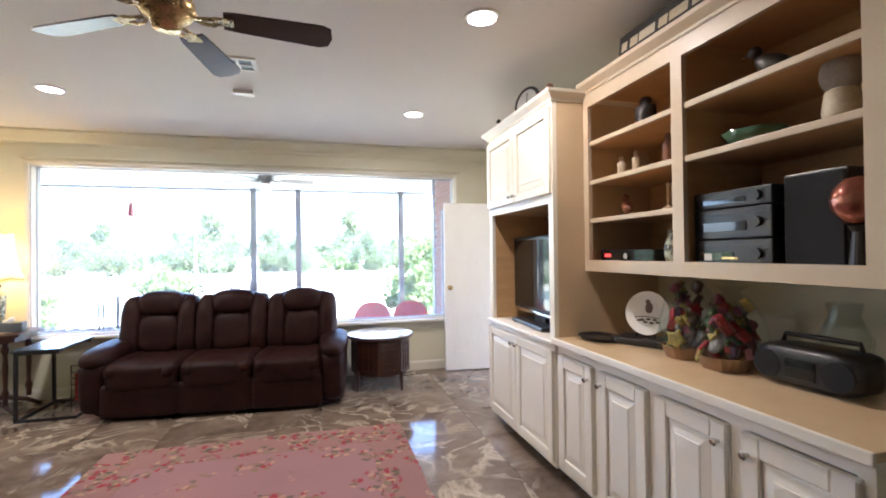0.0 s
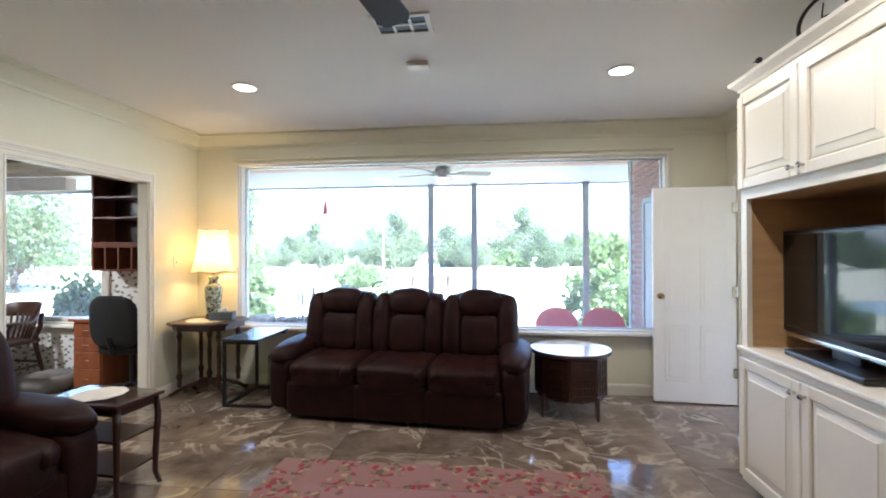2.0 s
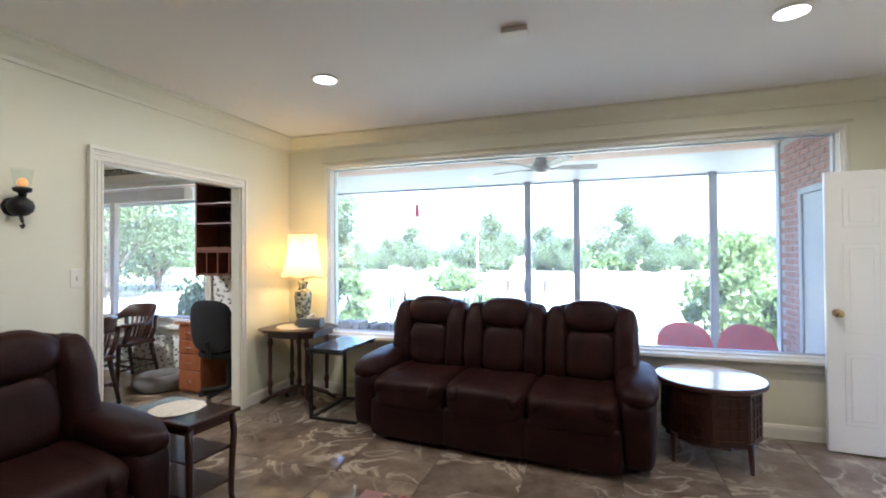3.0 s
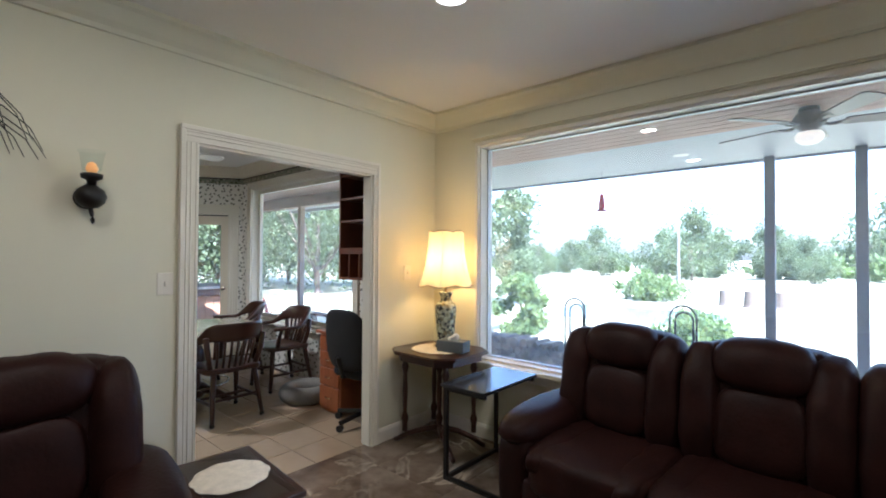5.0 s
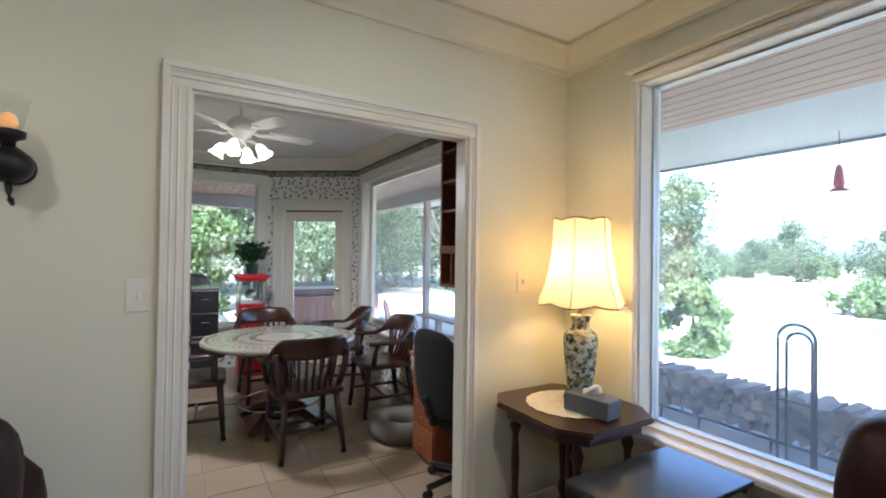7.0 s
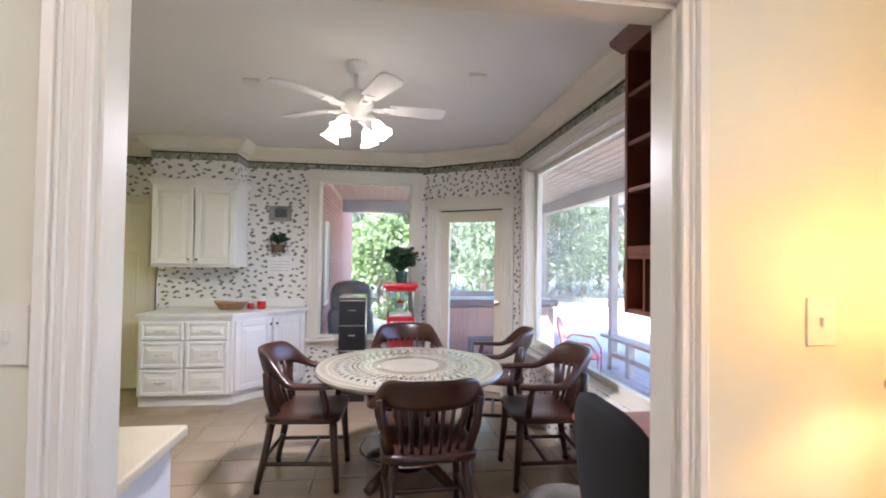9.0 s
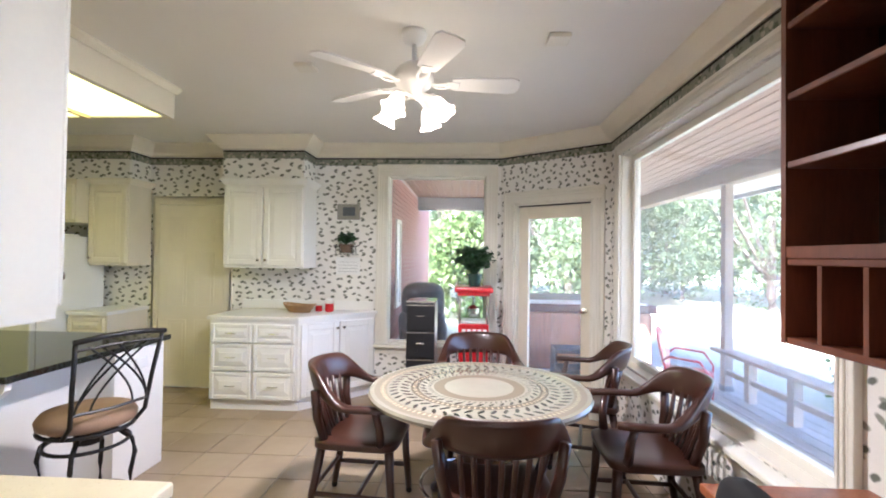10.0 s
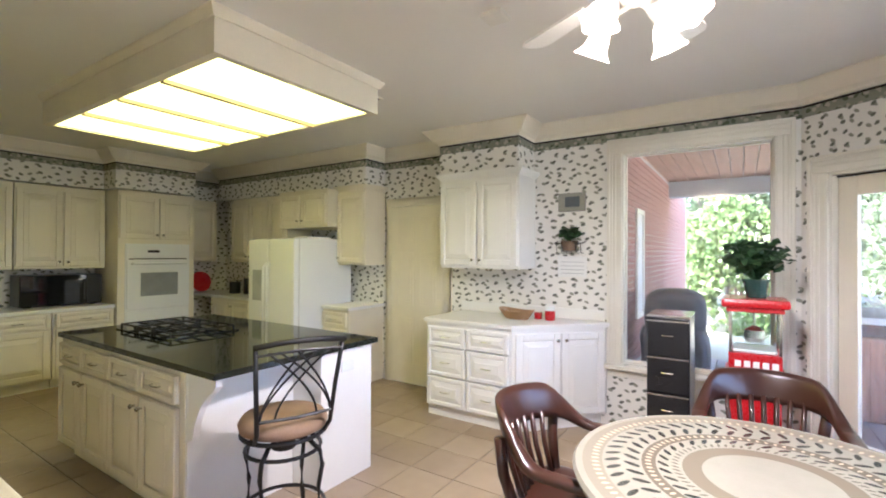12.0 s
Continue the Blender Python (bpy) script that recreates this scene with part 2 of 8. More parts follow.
WPAPER = motif_mat("sprigged_wallpaper", (0.82, 0.80, 0.75), [(0.27, 0.27, 0.22), (0.13, 0.135, 0.11)], 0.072, 0.0155, long=1.75, wobble=0.9, upright=True, even=0.45, soft_edge=0.6, turns=(1.2, 1.95))
BORDER = motif_mat("wallpaper_border", (0.24, 0.25, 0.19), [(0.08, 0.10, 0.06), (0.42, 0.38, 0.30)], 0.05, 0.020)
RUGM = motif_mat("floral_rug", (0.29, 0.158, 0.165), [(0.28, 0.03, 0.04), (0.22, 0.14, 0.09), (0.13, 0.10, 0.07), (0.38, 0.22, 0.16)], 0.095, 0.021, rough=0.95, flat=True, long=1.5, wobble=2.6, cluster=(3.6, 0.53))
RUGB = motif_mat("floral_rug_border", (0.27, 0.145, 0.135), [(0.27, 0.02, 0.03), (0.36, 0.24, 0.15), (0.10, 0.085, 0.055), (0.22, 0.035, 0.045), (0.20, 0.15, 0.10)], 0.082, 0.022, rough=0.95, flat=True, long=1.4, wobble=2.6, cluster=(4.0, 0.43))
GRANITE = mat("black_granite", (0.010, 0.011, 0.010), rough=0.05, vary=0.3, scale=60, fine=300, colour2=(0.028, 0.032, 0.026), rough_vary=0.02)
LAMINATE = mat("cream_laminate", (0.74, 0.66, 0.49), rough=0.3, vary=0.06, scale=8, fine=160)
TANTOP = mat("tan_counter", (0.72, 0.54, 0.32), rough=0.2, vary=0.08, scale=5, fine=130)
APPL = mat("white_appliance", (0.83, 0.84, 0.84), rough=0.22, vary=0.02, scale=3, fine=120)
RED = mat("red_enamel", (0.55, 0.015, 0.018), rough=0.28, vary=0.12, scale=6, fine=80)
LACE = mat("lace_cloth", (0.78, 0.72, 0.60), rough=0.95, vary=0.12, scale=30, fine=180, bump=0.5)
PAPER = mat("white_paper", (0.82, 0.82, 0.80), rough=0.8, vary=0.03)
SLATE = mat("blue_grey_card", (0.11, 0.13, 0.15), rough=0.6, vary=0.15)
PORC = motif_mat("painted_porcelain", (0.50, 0.54, 0.42), [(0.03, 0.04, 0.06), (0.22, 0.20, 0.12), (0.025, 0.03, 0.045)], 0.040, 0.0205, rough=0.15, wobble=2.4, soft_edge=0.5)
SHADE = emitter("lamp_shade_cloth", (1.0, 0.74, 0.36), 0.03)
sn, sl = SHADE.node_tree.nodes, SHADE.node_tree.links
cloth, through_cloth = sn.new("ShaderNodeBsdfTranslucent"), sn.new("ShaderNodeMixShader")
cloth.inputs[0].default_value = (0.86, 0.74, 0.50, 1)
through_cloth.inputs[0].default_value = 0.42
sl.new(sn["Principled BSDF"].outputs[0], through_cloth.inputs[1]), sl.new(cloth.outputs[0], through_cloth.inputs[2])
sl.new(through_cloth.outputs[0], sn["Material Output"].inputs[0])
BULB = emitter("lit_bulb_glass", (1.0, 0.80, 0.52), 0.55)
CANLIGHT = emitter("recessed_lens", (1.0, 0.93, 0.80), 0.8)
PANEL = emitter("fluorescent_diffuser", (1.0, 0.90, 0.22), 0.25)
FLAME = emitter("flame_bulb", (1.0, 0.42, 0.12), 0.06)
SEATP = mat("tan_seat_cloth", (0.30, 0.19, 0.12), rough=0.8, vary=0.15, fine=150, bump=0.2)
LEAF = mat("plant_leaf", (0.035, 0.085, 0.028), rough=0.45, vary=0.3, scale=20, colour2=(0.012, 0.035, 0.012))
PETBED = mat("grey_plush", (0.20, 0.19, 0.17), rough=0.95, vary=0.2, fine=90, bump=0.6)
BRICK = mat("pink_brick", (0.42, 0.21, 0.17), rough=0.85, vary=0.2, scale=9, fine=70, bump=0.4, rand=0.4, colour2=(0.27, 0.12, 0.10))
MORTAR = mat("mortar", (0.50, 0.46, 0.42), rough=0.9, vary=0.1, bump=0.3)
TANWOOD = mat("tan_porch_wood", (0.42, 0.33, 0.25), rough=0.7, vary=0.15, scale=4, fine=60, bump=0.2, stretch=(3, 3, 0.6))
CEDAR = mat("porch_cedar", (0.50, 0.29, 0.205), rough=0.6, vary=0.2, scale=3, fine=30, stretch=(0.6, 5, 5), colour2=(0.30, 0.17, 0.12))
WPOST = mat("weathered_post", (0.20, 0.19, 0.185), rough=0.75, vary=0.2, scale=4, fine=60, bump=0.2)
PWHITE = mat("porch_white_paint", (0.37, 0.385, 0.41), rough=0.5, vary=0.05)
DECK = mat("deck_boards", (0.36, 0.33, 0.30), rough=0.75, vary=0.2, scale=4, fine=50, stretch=(0.5, 5, 5), rand=0.3, bump=0.2)
CONC = mat("porch_concrete", (0.42, 0.40, 0.37), rough=0.8, vary=0.15, scale=2, fine=80, bump=0.2)
GRASS = mat("lawn", (0.27, 0.27, 0.17), rough=0.9, vary=0.25, scale=0.6, fine=25, bump=0.5, colour2=(0.30, 0.28, 0.19))
TREE = leaf_mat("tree_leaves", (0.15, 0.19, 0.09), rough=0.6, vary=0.3, scale=0.8, fine=5, colour2=(0.075, 0.11, 0.05), rand=0.4)
SHRUB = leaf_mat("shrub_leaves", (0.22, 0.28, 0.10), rough=0.6, vary=0.3, scale=4, fine=12, colour2=(0.06, 0.12, 0.025))
BARK = mat("tree_bark", (0.11, 0.085, 0.065), rough=0.9, vary=0.25, scale=8, fine=50, bump=0.6, stretch=(3, 3, 0.6))
LOG = mat("firewood", (0.40, 0.33, 0.26), rough=0.9, vary=0.3, scale=14, fine=60, bump=0.6, rand=1.0, colour2=(0.06, 0.05, 0.045))
TUBW = mat("tub_cedar_skirt", (0.56, 0.30, 0.17), rough=0.6, vary=0.2, stretch=(5, 5, 0.6), fine=30)
VINYL = mat("brown_vinyl_cover", (0.16, 0.085, 0.065), rough=0.5, vary=0.15, fine=90, bump=0.1)
GRILLC = mat("grey_grill_cover", (0.045, 0.048, 0.055), rough=0.6, vary=0.2, fine=60, bump=0.3)

# ---- builders ----


def obj(name, bm, material, parent=None, label="", smooth=False):
    bmesh.ops.recalc_face_normals(bm, faces=bm.faces)
    me = bpy.data.meshes.new(name)
    bm.to_mesh(me)
    bm.free()
    if smooth:
        me.shade_smooth()
    me.materials.append(material)
    ob = new(name, me)
    if parent:
        ob.parent = parent
    return tagged(ob, label) if label else ob


def part(name, bm, material, parent, label="", smooth=False):
    return obj(name, bm, material, parent, label, smooth)


def thing(name, label, category, at=(0, 0, 0), rz=0.0, group="", kind=""):
    ob = new(name)
    ob.empty_display_size = 0.1
    ob.matrix_world = pose(*at, 0, 0, rz)
    return tagged(ob, label, category, group, kind)


def box(x0, y0, z0, x1, y1, z1, bevel=0.0, bm=None, seg=2):
    """A box between two corners, with rounded edges if asked."""
    own = bmesh.new()
    bmesh.ops.create_cube(own, size=1)
    for v in own.verts:
        v.co = Vector(((x0 + x1) / 2 + v.co.x * (x1 - x0), (y0 + y1) / 2 + v.co.y * (y1 - y0), (z0 + z1) / 2 + v.co.z * (z1 - z0)))
    if bevel:
        bmesh.ops.bevel(own, geom=own.edges[:], offset=bevel, segments=seg, affect="EDGES", profile=0.6)
    return join(bm, own)


def join(bm, own):
    if bm is None:
        return own
    me = bpy.data.meshes.new("join")
    own.to_mesh(me)
    own.free()
    bm.from_mesh(me)
    bpy.data.meshes.remove(me)
    return bm


def lathe(profile, n=24, centre=(0, 0, 0), bm=None, wave=None):
    """A turned shape from (radius, height) pairs."""
    own = bmesh.new()
    rings = []
    for r, z in profile:
        ring = []
        for k in range(n):
            a = 2 * math.pi * k / n
            rr = r * (wave(a, z) if wave else 1)
            ring.append(own.verts.new((centre[0] + rr * math.cos(a), centre[1] + rr * math.sin(a), centre[2] + z)))
        rings.append(ring)
    for a, b in zip(rings, rings[1:]):
        for k in range(n):
            own.faces.new((a[k], a[(k + 1) % n], b[(k + 1) % n], b[k]))
    if profile[0][0] > 1e-4:
        own.faces.new(rings[0][::-1])
    if profile[-1][0] > 1e-4:
        own.faces.new(rings[-1])
    bmesh.ops.remove_doubles(own, verts=own.verts, dist=1e-5)
    return join(bm, own)


def tube(points, r, n=8, bm=None, r2=None, closed=False):
    """A round bar along points, tapering from r to r2."""
    own = bmesh.new()
    pts = [Vector(p) for p in points]
    rings = []
    for i, p in enumerate(pts):
        a = pts[i - 1] if i or closed else p
        b = pts[(i + 1) % len(pts)] if i + 1 < len(pts) or closed else p
        d = (b - a).normalized()
        u = d.cross(Vector((0, 0, 1)))
        u = d.cross(Vector((1, 0, 0))) if u.length < 0.05 else u
        u.normalize()
        w = d.cross(u)
        rad = r if r2 is None else r + (r2 - r) * i / (len(pts) - 1)
        rings.append([own.verts.new(p + rad * (math.cos(2 * math.pi * k / n) * u + math.sin(2 * math.pi * k / n) * w)) for k in range(n)])
    pairs = list(zip(rings, rings[1:])) + ([(rings[-1], rings[0])] if closed else [])
    for a, b in pairs:
        for k in range(n):
            own.faces.new((a[k], a[(k + 1) % n], b[(k + 1) % n], b[k]))
    if not closed:
        own.faces.new(rings[0][::-1]), own.faces.new(rings[-1])
    return join(bm, own)


def arc(c, r, a0, a1, n, f):
    return [f(c, r, math.radians(a0 + (a1 - a0) * k / n)) for k in range(n + 1)]


def pillow(cx, cy, cz, sx, sy, sz, e=4.0, n=9, bm=None, shape=None):
    """A padded block of full size sx, sy, sz, rounder as e falls."""
    own = bmesh.new()
    bmesh.ops.create_cube(own, size=2)
    bmesh.ops.subdivide_edges(own, edges=own.edges[:], cuts=n, use_grid_fill=True)
    for v in own.verts:
        p = v.co
        s = 1 / (abs(p.x) ** e + abs(p.y) ** e + abs(p.z) ** e) ** (1 / e)
        q = Vector((p.x * s * sx / 2, p.y * s * sy / 2, p.z * s * sz / 2))
        if shape:
            q = shape(q)
        v.co = q + Vector((cx, cy, cz))
    return join(bm, own)


def prism(outline, z0, z1, bevel=0.0, bm=None):
    """An upright slab over an outline of (x, y)."""
    own = bmesh.new()
    lo = [own.verts.new((x, y, z0)) for x, y in outline]
    hi = [own.verts.new((x, y, z1)) for x, y in outline]
    own.faces.new(lo[::-1]), own.faces.new(hi)
    k = len(outline)
    for i in range(k):
        own.faces.new((lo[i], lo[(i + 1) % k], hi[(i + 1) % k], hi[i]))
    if bevel:
        bmesh.ops.bevel(own, geom=[e for e in own.edges if abs(e.verts[0].co.z - e.verts[1].co.z) < 1e-6], offset=bevel, segments=2, affect="EDGES")
    return join(bm, own)


def turned(bm, m):
    bmesh.ops.transform(bm, matrix=m, verts=bm.verts)
    return bm


def moulding(profile, a, b, out, bm=None, mitre=(0, 0)):
    """A moulding from a to b (x, y); profile of (distance out, height); out: unit way out of the wall; mitre 1 at an outer corner."""
    own = bmesh.new()
    ends = []
    run = (Vector(b) - Vector(a)).normalized()
    for p, s in ((a, -mitre[0]), (b, mitre[1])):
        ends.append([own.verts.new((p[0] + out[0] * d + run.x * d * s, p[1] + out[1] * d + run.y * d * s, z)) for d, z in profile])
    k = len(profile)
    for i in range(k):
        own.faces.new((ends[0][i], ends[0][(i + 1) % k], ends[1][(i + 1) % k], ends[1][i]))
    own.faces.new(ends[0][::-1]), own.faces.new(ends[1])
    return join(bm, own)


def structure(name, bm, material, label, smooth=False):
    return tagged(obj(name, bm, material, None, "", smooth), label, "", "", "structure")

# ---- the large structure ----
XL, XK, YW, XR, YB, CZ = -3.49, -3.57, 6.49, 2.05, -2.6, 2.72
XF, YS = -7.92, -1.73
DA, DB = (-7.92, 5.53), (-7.22, 6.49)


def wall_mesh(u0, u1, z0, z1, v0, v1, holes, along_x):
    """A wall along x or y from u0 to u1, between v0 and v1 thick, pierced by holes (u0, u1, z0, z1)."""
    bm = bmesh.new()

    def put(a, b, c, d):
        if b - a > 1e-4 and d - c > 1e-4:
            box(*((a, v0, c, b, v1, d) if along_x else (v0, a, c, v1, b, d)), bm=bm)

    at = u0
    for a, b, c, d in sorted(holes):
        put(at, a, z0, z1)
        put(a, b, z0, c)
        put(a, b, d, z1)
        at = b
    put(at, u1, z0, z1)
    return bm


WIN = (-2.985, 1.485, 0.63, 2.385)
KWIN = (4.295, 5.375, 0.545, 2.385)
BWIN = (-6.95, -4.64, 0.62, 2.40)
OPEN = (4.478, 5.763, 0.0, 2.105)
structure("wall_north", wall_mesh(XL, XR + 0.12, 0, CZ, YW, YW + 0.16, [WIN], True), WALL, "cream painted wall with a wide picture window")
structure("wall_kitchen_north", wall_mesh(DB[0], XL, 0, CZ, YW, YW + 0.16, [BWIN], True), WPAPER, "wallpapered kitchen wall with a large window")
lw = wall_mesh(YB, YW, 0, CZ, XK, XL, [OPEN], False)
structure("wall_between", lw, WALL, "cream painted wall between living room and kitchen")
structure("wall_east", wall_mesh(YB, YW, 0, CZ, XR, XR + 0.12, [(5.42, 6.24, 0.0, 2.06)], False), WALL, "cream painted wall behind the built-in cabinets")
structure("wall_south", box(XK, YB - 0.12, 0, XR + 0.12, YB, CZ), WALL, "plain cream painted wall")
structure("wall_kitchen_west", wall_mesh(YS, DA[1], 0, CZ, XF - 0.16, XF, [KWIN], False), WPAPER, "sprig wallpapered kitchen wall with a window")
structure("wall_kitchen_south", box(XF - 0.16, YS - 0.12, 0, XK, YS, CZ), WPAPER, "sprig wallpapered kitchen wall behind the oven")
structure("ceiling", box(XK, YB - 0.12, CZ, XR + 0.12, YW + 0.16, CZ + 0.12), CEIL, "off-white painted living room ceiling")
structure("ceiling_kitchen", prism([(XK, YS - 0.12), (XK, YW + 0.16), (DB[0], YW + 0.16), (DB[0] - 0.1, YW + 0.1), (DA[0] - 0.16, DA[1] + 0.1), (XF - 0.16, YS - 0.12)], CZ, CZ + 0.12), CEIL, "off-white painted kitchen ceiling")

# diagonal wall with the garden door
dl = math.hypot(DB[0] - DA[0], DB[1] - DA[1])
DANG = math.degrees(math.atan2(DB[1] - DA[1], DB[0] - DA[0]))
DM = pose(DA[0], DA[1], 0, 0, 0, DANG)
d0, d1, dz = dl / 2 - 0.42, dl / 2 + 0.42, 2.07
structure("wall_diagonal", turned(wall_mesh(0, dl, 0, CZ, 0, 0.16, [(d0, d1, 0, dz)], True), DM), WPAPER, "sprig wallpapered corner wall round the garden door")

structure("subfloor_living", box(XK + 0.06, YB, -0.12, XR + 0.12, YW, -0.006), DGROUT, "dark joints between the marble tiles")
structure("subfloor_kitchen", prism([(XF, YS), (XK + 0.06, YS), (XK + 0.06, YW), DB, DA], -0.12, -0.006), GROUT, "brown grout bed of the kitchen floor")
hall = thing("side_room", "plain pale side room beyond the open white door", "room", kind="structure")
part("room_floor", box(XR + 0.12, 4.4, -0.1, XR + 2.2, 7.4, -0.004), GROUT, hall)
part("room_wall", wall_mesh(4.4, 7.4, 0, CZ, XR + 2.2, XR + 2.3, [(5.0, 6.6, 0.8, 2.1)], False), WALL, hall)
part("room_wall", box(XR + 0.12, 4.3, 0, XR + 2.3, 4.4, CZ), WALL, hall)
part("room_wall", box(XR + 0.12, 7.4, 0, XR + 2.3, 7.5, CZ), WALL, hall)
part("room_ceiling", box(XR + 0.12, 4.3, CZ, XR + 2.3, 7.5, CZ + 0.1), CEIL, hall)

# crown mouldings, baseboards and casings
CROWN = [(0, CZ - 0.14), (0.018, CZ - 0.14), (0.022, CZ - 0.115), (0.05, CZ - 0.09), (0.095, CZ - 0.035), (0.12, CZ - 0.022), (0.12, CZ), (0, CZ)]
BASE = [(0, 0.0), (0.016, 0.0), (0.016, 0.085), (0.008, 0.105), (0, 0.11)]
for a, b, out in (((XL, YW), (XR, YW), (0, -1)), ((XL, YB), (XL, YW), (1, 0)), ((XR, YB), (XR, YW), (-1, 0)), ((XL, YB), (XR, YB), (0, 1))):
    structure("crown_moulding", moulding(CROWN, a, b, out), WALL, "cream painted crown moulding")
for a, b, out in (((XL, YW), (XR, YW), (0, -1)), ((XL, YB), (XL, 4.38), (1, 0)), ((XL, 5.84), (XL, YW), (1, 0)), ((XR, YB), (XR, 1.7), (-1, 0)), ((XL, YB), (XR, YB), (0, 1))):
    structure("baseboard", moulding(BASE, a, b, out), TRIM, "white painted baseboard")
KCROWN = [(0, CZ - 0.14), (0.012, CZ - 0.14), (0.014, CZ - 0.12), (0.05, CZ - 0.10), (0.11, CZ - 0.03), (0.13, CZ - 0.012), (0.13, CZ), (0, CZ)]
dn = ((DB[1] - DA[1]) / dl, -(DB[0] - DA[0]) / dl)
KRUNS = [((XF, YS), (XF, DA[1]), (1, 0)), (DA, DB, dn), (DB, (-4.52, YW), (0, -1)), ((XF, YS), (XK, YS), (0, 1))]
for a, b, out in KRUNS:
    structure("crown_moulding", moulding(KCROWN, a, b, out), CREAM, "cream painted kitchen crown moulding")
    structure("wallpaper_border", moulding([(0, CZ - 0.225), (0.003, CZ - 0.225), (0.003, CZ - 0.142), (0, CZ - 0.142)], a, b, out), BORDER, "dark green patterned wallpaper border")
    structure("border_edge", moulding([(0, CZ - 0.156), (0.005, CZ - 0.156), (0.005, CZ - 0.142), (0, CZ - 0.142)], a, b, out), BLKCLOTH, "near black edge line of the border")


def casing(bm, a, b, z0, z1, w, t, face, sign, along_x, far=None):
    """A stepped casing round an opening a..b, z0..z1, on the plane `face`, standing out t."""
    def bar(u0, u1, c, d, thick):
        f0, f1 = sorted((face, face + sign * thick))
        box(*((u0, f0, c, u1, f1, d) if along_x else (f0, u0, c, f1, u1, d)), bevel=0.003, bm=bm, seg=1)
    for u0, u1, v0, v1 in ((a - w, a, b, b + (far or w)),):
        bar(u0, u1, z0, z1, t), bar(v0, v1, z0, z1, t)
        bar(u0, v1, z1, z1 + w, t)
        e = 0.022
        bar(u0 - 0.003, u0 + e, z0, z1 + w - e, t + 0.012), bar(v1 - e, v1 + 0.003, z0, z1 + w - e, t + 0.012)
        bar(u0 - 0.003, v1 + 0.003, z1 + w - e, z1 + w + 0.003, t + 0.012)
        for f in (0.42, 0.66):
            g = f * w
            bar(a - g - 0.004, a - g + 0.004, z0, z1, t + 0.007)
            bar(u0, v1, z1 + g - 0.004, z1 + g + 0.004, t + 0.007)
            g = f * (far or w)
            bar(b + g - 0.004, b + g + 0.004, z0, z1, t + 0.007)
        bar(a - e * 0.6, a + 0.003, z0, z1, t + 0.006), bar(b - 0.003, b + e * 0.6, z0, z1, t + 0.006)
    return bm


op = thing("doorway_1", "white cased opening between living room and kitchen", "doorway", kind="structure")
part("casing", casing(bmesh.new(), *OPEN[:2], 0, OPEN[3], 0.09, 0.02, XL, 1, False, 0.06), TRIM, op)
part("casing", casing(bmesh.new(), *OPEN[:2], 0, OPEN[3], 0.09, 0.02, XK, -1, False), TRIM, op)
part("jamb", box(XK, OPEN[0], 0, XL, OPEN[0] + 0.012, OPEN[3]), TRIM, op)
part("jamb", box(XK, OPEN[1] - 0.012, 0, XL, OPEN[1], OPEN[3]), TRIM, op)
part("head_jamb", box(XK, OPEN[0] + 0.012, OPEN[3] - 0.012, XL, OPEN[1] - 0.012, OPEN[3]), TRIM, op)


